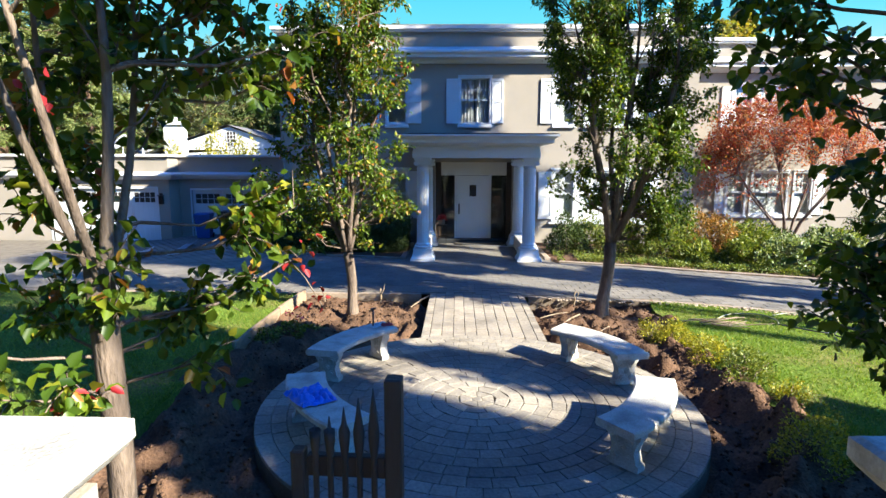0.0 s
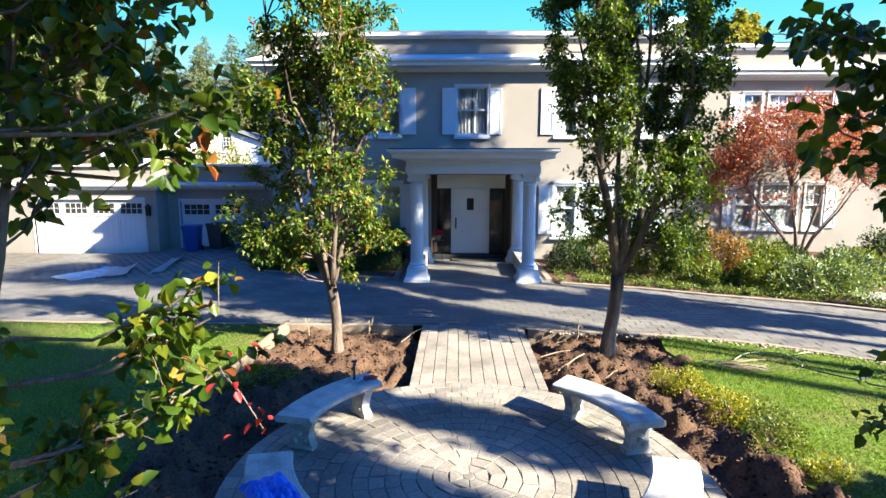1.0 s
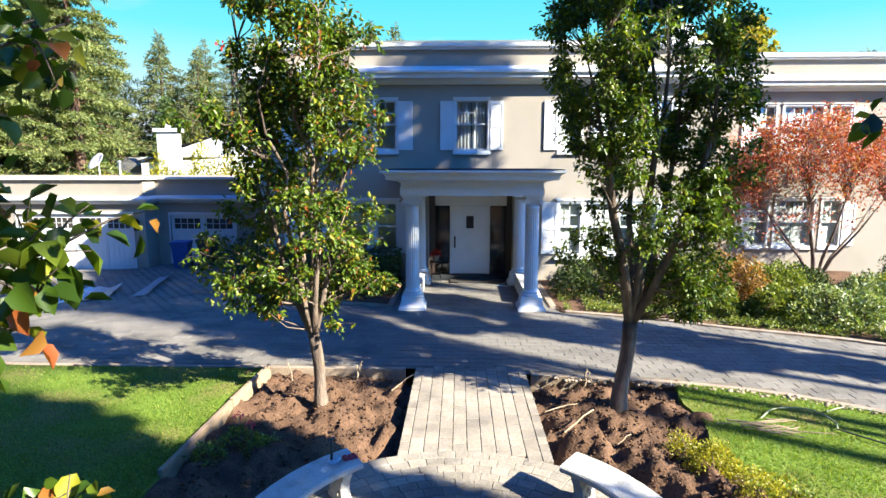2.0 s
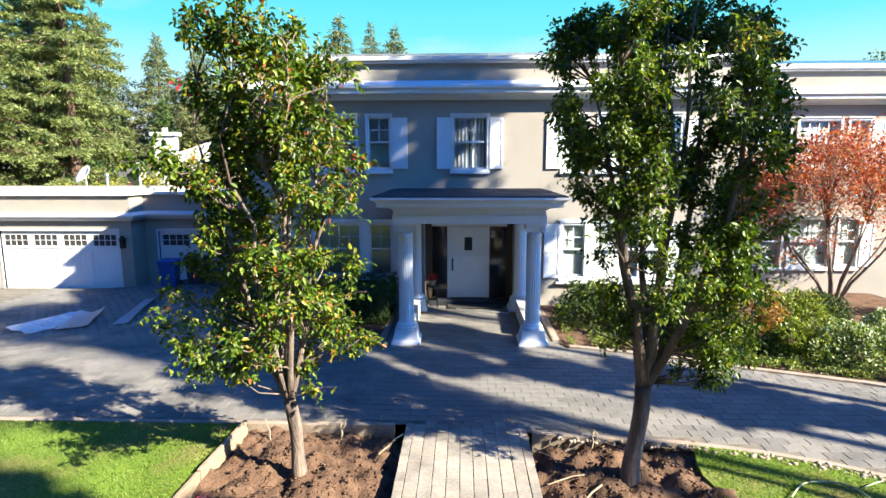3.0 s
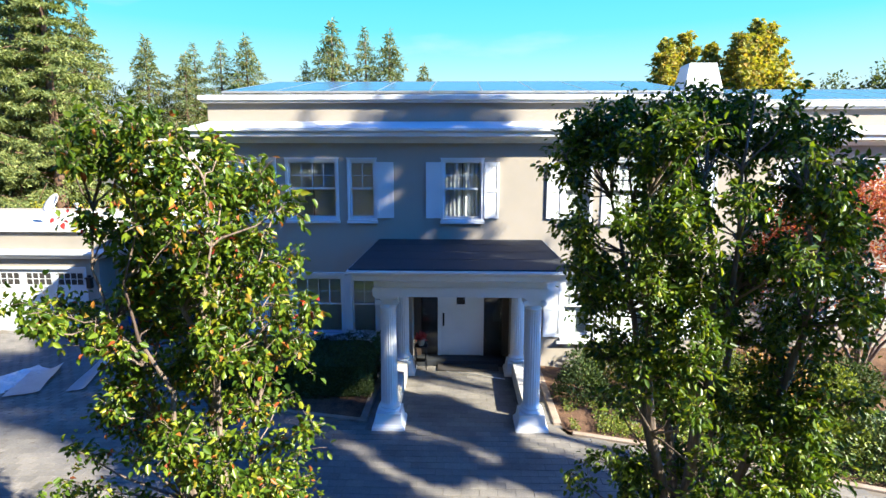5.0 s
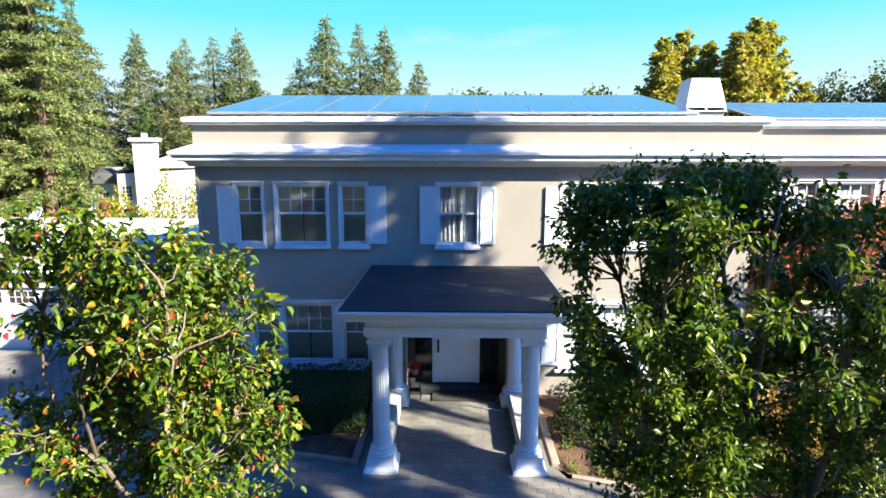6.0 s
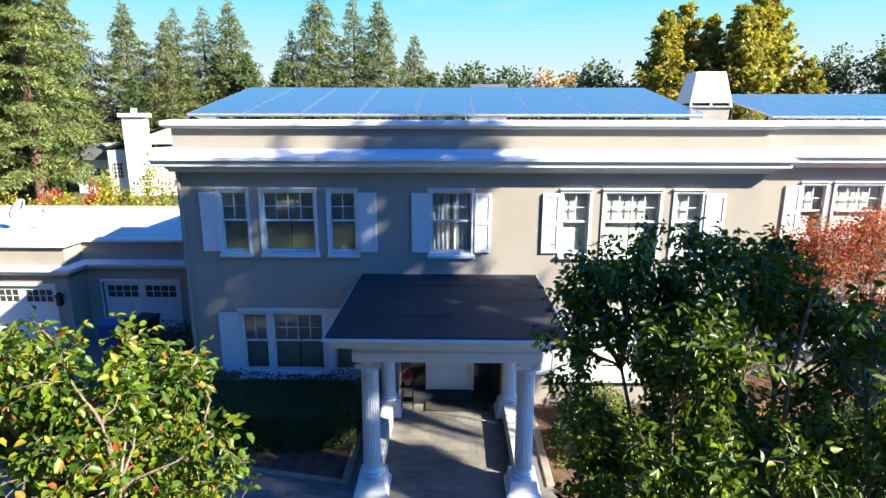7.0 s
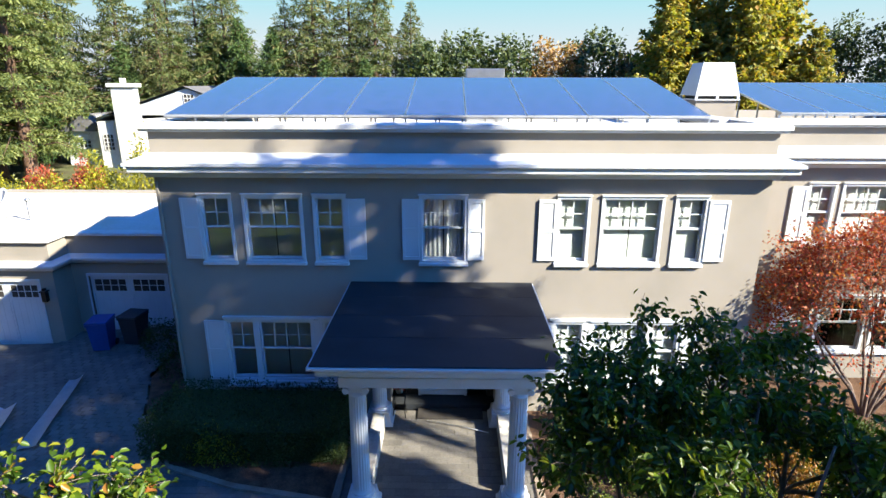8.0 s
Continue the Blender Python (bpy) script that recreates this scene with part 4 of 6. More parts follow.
part("eave", sweep_rect(bmesh.new(), PORCH_EAVE, PX0 - 0.003, PX1 + 0.003, PYF - 0.003, FY - 0.004), WHITE, house, "white moulded porch eave")
part("architrave", boxes((PX0 - 0.02, PX1 + 0.02, PYF - 0.02, PYF - 0.001, 2.80, 2.985), (PX0 - 0.02, PX0 - 0.001, PYF, FY - 0.004, 2.80, 2.985), (PX1 + 0.001, PX1 + 0.02, PYF, FY - 0.004, 2.80, 2.985)), WHITE, house, "white board along the foot of the porch beam")
part("porch_roof", boxes((PX0 - 0.41, PX1 + 0.41, PYF - 0.41, FY - 0.003, 3.397, 3.425), bevel=0.01), SLATE, house, "flat dark felt porch roof")
_seams = [(PX0 - 0.40, PX1 + 0.40, y, y + 0.012, 3.4255, 3.4285) for y in (15.65, 16.65, 17.65)]
part("roof_seam", boxes(*_seams), SLATE, house)


def column_meshes():
    prof = [(0.205, 0.42), (0.215, 0.44), (0.205, 0.465), (0.18, 0.48), (0.172, 0.52)] + [(0.172 - 0.016 * t, 0.54 + 1.94 * t) for t in np.linspace(0, 1, 9)] + [(0.165, 2.50), (0.165, 2.53), (0.15, 2.54), (0.15, 2.60)]
    shaft = lathe(bmesh.new(), prof, 80, flutes=20, depth=0.016, z_lo=0.53, z_hi=2.49)
    base = bmesh.new()
    for a, b, c, d in ((0.33, 0.33, -0.12, 0.07), (0.33, 0.30, 0.07, 0.12), (0.285, 0.25, 0.12, 0.30), (0.255, 0.255, 0.30, 0.34)):
        lo = [base.verts.new((x * a, y * a, c)) for x, y in ((-1, -1), (1, -1), (1, 1), (-1, 1))]
        hi = [base.verts.new((x * b, y * b, d)) for x, y in ((-1, -1), (1, -1), (1, 1), (-1, 1))]
        base.faces.new(lo[::-1])
        base.faces.new(hi)
        for i in range(4):
            base.faces.new((lo[i], lo[(i + 1) % 4], hi[(i + 1) % 4], hi[i]))
    lathe(base, [(0.235, 0.341), (0.245, 0.36), (0.245, 0.385), (0.23, 0.405), (0.215, 0.42)], 32)
    cap = boxes((-0.22, 0.22, -0.22, 0.22, 2.735, 2.798), (-0.19, 0.19, -0.17, 0.17, 2.60, 2.734))
    for sx in (-1, 1):
        for y0, y1 in ((-0.215, -0.16), (0.16, 0.215)):
            ring = []
            for y in (y0, y1):
                ring.append([cap.verts.new((sx * 0.175 + 0.06 * math.cos(a), y, 2.655 + 0.06 * math.sin(a))) for a in np.linspace(0, 2 * math.pi, 19)[:-1]])
            for i in range(18):
                cap.faces.new((ring[0][i], ring[0][(i + 1) % 18], ring[1][(i + 1) % 18], ring[1][i]))
            cap.faces.new(ring[0])
            cap.faces.new(ring[1][::-1])
            lathe_y = [cap.verts.new((sx * 0.175 + 0.03 * math.cos(a), (y0 - 0.012) if y0 < 0 else (y1 + 0.012), 2.655 + 0.03 * math.sin(a))) for a in np.linspace(0, 2 * math.pi, 9)[:-1]]
            cap.faces.new(lathe_y)
    return bm_mesh("shaft", shaft, WHITE, True), bm_mesh("column_base", base, WHITE), bm_mesh("capital", cap, WHITE)


_shaft, _base, _cap = column_meshes()
for _x, _y in ((-1.42, 15.29), (1.49, 15.29), (-1.44, 18.22), (1.50, 18.22)):
    _c = new("column", _shaft)
    _c.parent = house
    _c.matrix_basis = pose(_x, _y, 0)
    _c["label"] = "white fluted porch column with scrolled capital"
    hang(new("column_base", _base), _c)
    hang(new("capital", _cap), _c)
for _x in (-1.42, 1.49):
    part("porch_ledge", boxes((_x - 0.14, _x + 0.14, 15.66, 17.85, -0.1, 0.40), bevel=0.012), STONE, house, "low grey stone ledge between the porch columns")

# chimney and roof fan housing
_ch = bmesh.new()
for a, c, d in (((6.88, 7.98, 22.2, 23.2), 6.4, 7.40),):
    box(_ch, *a, c, d)
chimney = part("chimney", _ch, STUCCO, house, "stucco chimney with a tapered white metal cowl")
_cw = bmesh.new()
_lo = [_cw.verts.new(p) for p in ((6.84, 22.16, 7.52), (8.02, 22.16, 7.52), (8.02, 23.24, 7.52), (6.84, 23.24, 7.52))]
_hi = [_cw.verts.new(p) for p in ((7.02, 22.34, 8.38), (7.84, 22.34, 8.38), (7.84, 23.06, 8.38), (7.02, 23.06, 8.38))]
_cw.faces.new(_lo[::-1])
_cw.faces.new(_hi)
for _i in range(4):
    _cw.faces.new((_lo[_i], _lo[(_i + 1) % 4], _hi[(_i + 1) % 4], _hi[_i]))
box(_cw, 6.82, 8.04, 22.14, 23.26, 7.40, 7.43)
for _x in (6.84, 7.40, 7.96):
    box(_cw, _x, _x + 0.06, 22.16, 22.22, 7.432, 7.518)
    box(_cw, _x, _x + 0.06, 23.18, 23.24, 7.432, 7.518)
part("cowl", _cw, WHITE, chimney, "tapered white metal chimney cowl")
# solid dark block in the cowl's gap; its colour stands for shade
part("cowl_slot", boxes((6.95, 7.93, 22.28, 23.12, 7.432, 7.518)), INTERIOR_SHADE, chimney)
_rb = part("roof_hatch", boxes((0.75, 2.1, 27.0, 27.9, 6.5, 8.32), bevel=0.02), ALU, house, "grey metal roof housing")
_gut = part("downspout", boxes((HX0 + 0.04, HX0 + 0.10, FY - 0.075, FY - 0.01, -0.1, 5.76), bevel=0.008), STUCCO, house)


# ---- solar panels on the roof ----
def solar_array(x0, n, pw, yf, zf, yb, zb, rows, label):
    dz, dy = zb - zf, yb - yf
    L = math.hypot(dy, dz)
    tilt = math.degrees(math.atan2(dz, dy))
    proto = None
    for i in range(n):
        for j in range(rows):
            m = pose(x0 + i * pw, yf + dy * j / rows, zf + dz * j / rows, tilt)
            if proto is None:
                proto = thing("solar_panel", label, "solar panel", "rooftop solar panels")
                pl = L / rows
                part("glass_face", boxes((0.02, pw - 0.02, 0.02, pl - 0.012, 0.002, 0.012)), SOLAR, proto, "blue glossy cells")
                part("frame", boxes((0.006, 0.02, 0.006, pl - 0.004, -0.03, 0.016), (pw - 0.02, pw - 0.006, 0.006, pl - 0.004, -0.03, 0.016), (0.02, pw - 0.02, 0.006, 0.02, -0.03, 0.016), (0.02, pw - 0.02, pl - 0.012, pl - 0.004, -0.03, 0.016)), ALU, proto)
                proto.matrix_basis = m
            else:
                copy_thing(proto, m)
    rack = thing("panel_rack", "aluminium rack carrying the solar panels on the flat roof", "rack")
    short = bm_mesh("post", boxes((-0.02, 0.02, yf + 0.08, yf + 0.12, 6.49, zf - 0.012)), ALU)
    tall = bm_mesh("post", boxes((-0.02, 0.02, yb - 0.3, yb - 0.26, 6.49, zb - 0.1)), ALU)
    for i in range(n * 2 + 1):
        for me in (short, tall):
            part("post", me, ALU, rack).matrix_basis = pose(x0 + i * pw / 2, 0, 0)
    part("rail", boxes((x0, x0 + n * pw, yf + 0.06, yf + 0.10, zf - 0.06, zf - 0.028)), ALU, rack)


solar_array(-6.12, 9, 1.336, 18.98, 7.15, 23.4, 7.98, 1, "blue photovoltaic panel tilted on the flat roof")
solar_array(8.5, 6, 1.2, 20.9, 7.13, 24.6, 7.85, 1, "blue photovoltaic panel on the roof of the wing")

# ---- garage ----
GY, GY2, GX = 23.3, 24.2, -12.65
GZ = -0.62
garage = thing("garage", "low flat-roofed stucco garage wing with white doors", "garage")
_gd = (-17.80, -13.18, GZ - 0.3, 1.62)
_gd2 = (-12.12, -9.45, GZ - 0.3, 1.52)
part("wall", wall_cells(bmesh.new(), -27, GX, GZ - 0.4, 3.0, GY, GY + 0.3, [_gd]), STUCCO, garage, "stucco garage wall")
part("wall", wall_cells(bmesh.new(), GX, HX0 - 0.003, GZ - 0.4, 3.0, GY2, GY2 + 0.3, [_gd2]), STUCCO, garage, "stucco garage wall")
part("wall", boxes((GX - 0.3, GX, GY + 0.303, GY2 + 0.3, GZ - 0.4, 3.0), (-27, -26.7, GY + 0.303, 32, GZ - 0.4, 3.0), (-26.7, HX0 - 0.003, 31.7, 32, GZ - 0.4, 3.0)), STUCCO, garage)
part("roof", boxes((-26.7, GX - 0.302, GY + 0.303, 31.7, 2.75, 2.9), (GX - 0.3, HX0 - 0.003, GY2 + 0.303, 31.7, 2.75, 2.9)), ROOF_WHITE, garage, "flat pale roof with stains")
GCOR = [(0.0, 2.32), (0.26, 2.24), (0.28, 2.23), (0.28, 2.17), (0.24, 2.16), (0.22, 2.10), (0.14, 2.05), (0.08, 2.0), (0.0, 2.0)]
GCAP = [(0.0, 3.06), (0.10, 3.05), (0.12, 3.04), (0.12, 2.96), (0.06, 2.95), (-0.3, 2.95), (-0.32, 3.05)]
part("cornice", sweep_rect(bmesh.new(), GCOR, -27, GX, GY, GY2 - 0.002), WHITE, garage, "white moulded cornice")
part("cornice", sweep_rect(bmesh.new(), GCOR, GX - 0.3, HX0 - 0.02, GY2, GY2 + 0.25), WHITE, garage, "white moulded cornice")
part("parapet_cap", sweep_rect(bmesh.new(), GCAP, -27, GX, GY, GY2 + 0.1), WHITE_WORN, garage, "white parapet cap")
part("parapet_cap", sweep_rect(bmesh.new(), GCAP, GX - 0.25, HX0 - 0.02, GY2, GY2 + 0.25), WHITE_WORN, garage, "white parapet cap")
part("roof_step", boxes((-8.6, HX0 - 0.005, 25.6, 31.6, 2.9, 3.75)), STUCCO, garage, "raised stucco block beside the house")
part("roof_step_cap", boxes((-8.75, HX0 - 0.004, 25.45, 31.6, 3.752, 3.86)), WHITE_WORN, garage)


def garage_door(x0, x1, z1, y, units):
    top = part("garage_door", boxes((x0 + 0.004, x1 - 0.004, y + 0.10, y + 0.15, GZ - 0.12, z1 - 0.004)), WHITE, garage, "white sectional garage door with a row of small windows")
    w = (x1 - x0) / units
    for i in range(units):
        a, b = x0 + i * w, x0 + (i + 1) * w
        f0, f1 = y + 0.075, y + 0.0995
        for p, q in ((a + 0.006, a + 0.07), (b - 0.07, b - 0.006)):
            part("stile", boxes((p, q, f0, f1, GZ - 0.1, z1 - 0.01)), WHITE, top)
        for p, q in ((z1 - 0.16, z1 - 0.01), (z1 - 0.68, z1 - 0.58), (GZ - 0.1, GZ + 0.06)):
            part("rail", boxes((a + 0.07, b - 0.07, f0, f1, p, q)), WHITE, top)
        # solid panes without glass, coloured near-black for the unlit garage
        part("door_pane", boxes((a + 0.12, b - 0.12, y + 0.085, y + 0.0985, z1 - 0.58, z1 - 0.16)), UNLIT_GLASS_AND_MAT, top, "dark garage door window")
        bb = [(a + 0.12 + (b - a - 0.24) * k / 4 - 0.012, a + 0.12 + (b - a - 0.24) * k / 4 + 0.012, y + 0.07, y + 0.0845, z1 - 0.58, z1 - 0.16) for k in range(0, 5)]
        bb.append((a + 0.135, b - 0.135, y + 0.071, y + 0.084, z1 - 0.38, z1 - 0.36))
        part("glazing_grid", boxes(*bb), WHITE, top)
        for k in range(1, 5):
            q = a + 0.07 + (b - a - 0.14) * k / 5
            part("batten", boxes((q - 0.004, q + 0.004, y + 0.092, y + 0.0995, GZ + 0.06, z1 - 0.68)), WHITE, top)
    part("casing", boxes((x0 - 0.06, x0, y - 0.025, y + 0.16, GZ - 0.2, z1 + 0.09), (x1, x1 + 0.06, y - 0.025, y + 0.16, GZ - 0.2, z1 + 0.09), (x0, x1, y - 0.025, y + 0.16, z1, z1 + 0.09)), WHITE, garage, "white door casing")


garage_door(_gd[0], _gd[1], _gd[3], GY, 4)
garage_door(_gd2[0], _gd2[1], _gd2[3], GY2, 2)
_lamp = part("wall_lamp", boxes((-13.02, -12.86, GY - 0.22, GY - 0.06, 0.98, 1.32), (-13.05, -12.83, GY - 0.25, GY - 0.03, 1.322, 1.36), (-12.99, -12.89, GY - 0.19, GY - 0.09, 1.362, 1.44), (-12.97, -12.91, GY - 0.06, GY - 0.003, 1.16, 1.22), bevel=0.01), BLACK_METAL, garage, "black metal wall lantern")
dish = thing("satellite_dish", "pale satellite dish on a mast on the garage roof", "satellite dish")
_d = bmesh.new()
_prof = [(0.02, 0.0), (0.15, 0.015), (0.30, 0.06), (0.42, 0.13), (0.425, 0.115), (0.30, 0.045), (0.15, 0.0), (0.02, -0.015)]
part("reflector", lathe(_d, _prof, 28), WHITE_WORN, dish, smooth=True).matrix_basis = pose(0, 0, 0.75, 55, 0, -30)
wire("mast", [(0, 0.05, 0.0), (0, 0.05, 0.75)], 0.03, ALU, dish)
wire("feed_arm", [(0, 0, 0.6), (0.2, -0.4, 0.75), (0.25, -0.5, 1.0)], 0.015, ALU, dish)
place(dish, -16.5, 26.6, 2.9)
vent = thing("roof_vent", "thin metal vent pipe on the garage roof", "vent pipe")
wire("pipe", [(0, 0, 0), (0, 0, 0.75)], 0.05, ALU, vent)
wire("cap", [(0, 0, 0.74), (0, 0, 0.82)], 0.09, ALU, vent)
place(vent, -15.4, 26.4, 2.9)

# ---- garden trees ----
tree_w = pear_tree("slender pear tree with yellow-green leaves in a dug bed", 11, 1.15, 5.9, 6, [(1.45, 0.55, -0.3), (1.75, 1.0, -0.3), (2.15, 1.35, -0.12), (2.8, 1.35, -0.16), (3.2, 1.1, -0.1), (3.5, 0.85, 0.15), (3.9, 1.1, -0.1), (4.2, 1.2, -0.2), (4.7, 1.1, -0.15), (5.0, 0.98, 0.02), (5.25, 0.88, 0.02), (5.5, 0.7, -0.1), (5.7, 0.4, -0.25)], 195, 104, 0.073, PEAR, 0.085, (-0.05, 0.0), low=[(-0.75, -0.1, 1.55), (-0.6, 0.2, 1.75), (0.3, -0.1, 1.35), (-1.65, 0.2, 2.6), (-1.6, 0.0, 2.35), (1.05, 0.1, 1.95), (-1.4, 0.1, 4.2), (-1.65, 0.0, 4.25), (-1.2, 0.2, 4.0), (-1.5, -0.1, 2.0), (-1.65, 0.1, 2.2), (1.0, 0.0, 4.2), (0.95, -0.2, 5.2), (0.1, -0.3, 5.8), (-0.45, -0.3, 5.88), (-0.75, -0.25, 5.8), (-0.6, -0.5, 5.65), (-0.1, -0.4, 5.85), (0.45, -0.3, 5.6), (-0.25, -0.15, 5.8)], gap=0.24, squash=0.85, aspect=0.64)
tree_w.matrix_basis = pose(-2.33, 9.75, -0.06, 7.0)
tree_e = pear_tree("dense dark green pear tree in a dug bed", 23, 1.3, 6.4, 8, [(1.5, 0.55, 0.6), (1.8, 0.8, 0.5), (2.2, 1.05, 0.35), (2.8, 1.3, 0.12), (3.4, 1.28, 0.15), (4.0, 1.33, 0.16), (4.65, 1.4, 0.1), (5.1, 1.4, 0.0), (5.45, 1.35, 0.0), (5.72, 1.2, 0.0), (5.88, 0.95, 0.05), (5.98, 0.5, 0.1)], 280, 150, 0.067, PEAR_DARK, 0.105, (0.06, 0.0), low=[(-1.1, 0.4, 5.75), (-0.9, 0.4, 5.9), (-0.75, 0.55, 5.85), (-1.0, 0.7, 5.6), (-0.6, 0.7, 5.8), (-1.15, 0.2, 5.55), (-0.85, 0.1, 5.8), (-0.5, 0.3, 5.95), (1.2, -0.2, 1.7), (1.4, -0.1, 1.95), (0.9, -0.4, 1.6), (-1.0, -0.1, 2.4), (-1.1, 0.0, 5.4), (-0.95, 0.2, 5.6), (-0.7, 0.0, 5.75), (1.2, 0.1, 5.4), (1.45, 0.0, 5.1), (1.5, -0.1, 4.8), (0.4, 0.0, 6.0), (0.1, 0.1, 6.05), (-0.3, 1.1, 6.0), (0.35, 1.15, 6.0), (0.0, 0.8, 6.1), (-0.8, 0.9, 5.85), (0.85, 0.9, 5.85), (0.3, 0.5, 6.15), (-0.5, 0.6, 6.05), (0.7, 0.5, 6.05)], gap=0.2)
place(tree_e, 2.12, 9.72, -0.04)
tree_near_w = pear_tree("leafy pear tree with low branches and a few red leaves", 37, 2.1, 5.6, 5, [(3.4, 0.4, 0.0), (3.6, 1.1, 0.0), (3.8, 1.2, -0.12), (4.4, 1.2, -0.15), (5.1, 1.1), (5.7, 0.3)], 74, 64, 0.086, PEAR, 0.074, (0.03, -0.03), low=[(-0.3, 0.0, 3.0), (-0.1, 0.2, 3.15), (0.15, 0.1, 3.3), (-0.5, 0.3, 3.2), (0.3, 0.3, 3.45), (-0.2, 0.4, 3.4), (-0.6, 0.1, 3.4), (0.0, -0.1, 3.5), (0.4, 0.1, 3.1), (-0.8, 0.4, 3.1), (-0.4, 0.5, 2.8), (0.1, 0.5, 2.9), (-0.7, 0.5, 2.7), (-0.15, 0.3, 2.75), (0.35, 0.5, 3.6), (-0.35, 0.7, 3.55), (0.85, 0.25, 2.45), (1.05, 0.25, 2.4), (0.4, 0.25, 1.8), (0.3, 0.25, 1.72), (0.52, 0.25, 1.9), (0.86, 0.25, 3.45), (1.12, 0.25, 3.35), (0.7, 0.25, 3.6), (1.05, 0.25, 3.2), (0.76, 0.25, 3.2), (-0.35, 0.1, 1.95), (-0.5, 0.2, 1.8), (0.26, -0.7, 1.67), (0.16, -0.2, 1.86), (0.6, 0.0, 1.55), (0.63, 0.84, 3.3), (0.45, 0.7, 3.3), (0.2, 1.1, 3.35), (-0.3, -0.5, 1.5), (-0.5, -0.5, 1.75), (0.95, 0.5, 2.05), (0.8, 0.3, 2.3), (0.2, -0.2, 2.15), (0.0, 0.1, 2.5), (-0.3, 0.1, 2.6), (-0.2, 0.2, 2.2), (-0.5, 0.2, 2.9), (-0.5, 0.1, 2.4)], gap=0.16, aspect=0.8, limb=0.4)
place(tree_near_w, -2.5, 3.05, -0.08)
tree_near_e = pear_tree("dark pear tree whose branches reach over the garden", 41, 1.3, 5.8, 6, [(3.3, 0.5, -0.7), (3.7, 1.0, -0.5), (4.2, 1.5, -0.3), (4.8, 1.4, 0.0), (5.6, 0.5, 0.0)], 72, 70, 0.084, PEAR_DARK, 0.105, low=[(-2.1, 0.2, 3.3), (-1.9, -0.3, 2.9), (-1.6, -0.3, 3.1), (-1.4, -0.4, 2.8), (-1.3, -0.2, 3.3), (-1.63, 0.2, 3.35), (-1.5, 0.2, 2.5), (-1.6, 0.2, 2.2), (-1.45, 0.2, 1.75), (-1.2, 0.2, 1.6), (-1.3, 0.4, 2.0), (-1.2, 0.3, 2.3), (-2.2, 0.2, 3.6), (-2.0, 0.2, 3.45), (-1.68, -0.28, 1.75), (-1.25, 0.9, 1.6), (-1.75, 0.6, 3.2), (-1.9, 0.0, 3.0), (-1.8, 0.9, 3.7), (-1.2, 0.4, 2.6), (-1.5, -0.1, 1.9), (-1.2, -0.2, 2.2), (-1.0, 0.2, 1.7), (-1.1, 0.5, 1.5), (-0.9, -0.3, 2.6), (-1.35, -0.3, 1.5), (-1.1, -0.4, 1.9), (-0.8, 0.0, 2.0), (-0.9, 0.1, 1.4), (-1.6, 0.1, 2.1), (-1.45, -0.3, 2.25), (-1.2, 0.0, 2.3), (-1.05, -0.15, 1.55), (-1.3, -0.3, 1.7), (-1.75, -0.1, 2.0), (-1.0, 0.3, 2.2), (-1.2, 0.2, 1.35)], gap=0.1, aspect=0.8)
place(tree_near_e, 3.25, 3.1, -0.05)


def red_sprigs(tree, seed, spots, size, roots=()):
    """Small groups of leaves that have turned red, on thin twigs from roots."""
    for a, b in zip(roots, spots):
        wire("twig", [a, ((a[0] + b[0]) / 2, (a[1] + b[1]) / 2, (a[2] + b[2]) / 2 + 0.03), b], 0.004, BARK, tree, 4)
    rng = np.random.default_rng(seed)
    pts = np.concatenate([np.array(p) + rng.normal(size=(7, 3)) * 0.07 for p in spots])
    part("red_leaves", leaves("red_leaves", pts, size, RED_LEAF, rng, "oval", 0.6, None, 0.7), RED_LEAF, tree, "a few leaves turned bright red")


red_sprigs(tree_w, 5, [(0.4, -0.3, 4.9), (-0.8, -0.3, 5.1), (0.95, 0.0, 4.2)], 0.06)
red_sprigs(tree_near_w, 6, [(1.06, 0.25, 2.1), (1.15, 0.45, 1.75), (0.3, -0.62, 1.58), (0.0, -0.3, 3.0)], 0.058, [(0.9, 0.45, 2.1), (0.93, 0.48, 2.05), (0.26, -0.7, 1.67)])

# red maple before the wing: a dome of fine branches, thin foliage, thickest on its rim
_rng = np.random.default_rng(5)
maple = thing("japanese_maple", "spreading maple with thin rust-red leaves before the wing", "tree")
_v, _f, _pp = [], [], []
_stems = []
for _i in range(8):
    _a = 2 * math.pi * _i / 8 + _rng.uniform(-0.3, 0.3)
    _c, _sn = math.cos(_a), math.sin(_a)
    _w = _rng.uniform(0.75, 1.1)
    _p = [np.array(q) for q in ((0.1 * _c, 0.08 * _sn, 0.0), (0.45 * _w * _c, 0.3 * _w * _sn, 0.75), (1.15 * _w * _c, 0.7 * _w * _sn, 1.6), (1.75 * _w * _c, 1.05 * _w * _sn, 2.7 + 0.3 * _rng.normal()))]
    tube(_v, _f, _p, [0.05, 0.04, 0.027, 0.013], 6)
    _stems += [_p[1] * (1 - t) + _p[2] * t for t in (0.5, 1.0)] + [_p[2] * (1 - t) + _p[3] * t for t in (0.35, 0.7, 1.0)]
_stems = np.array(_stems)
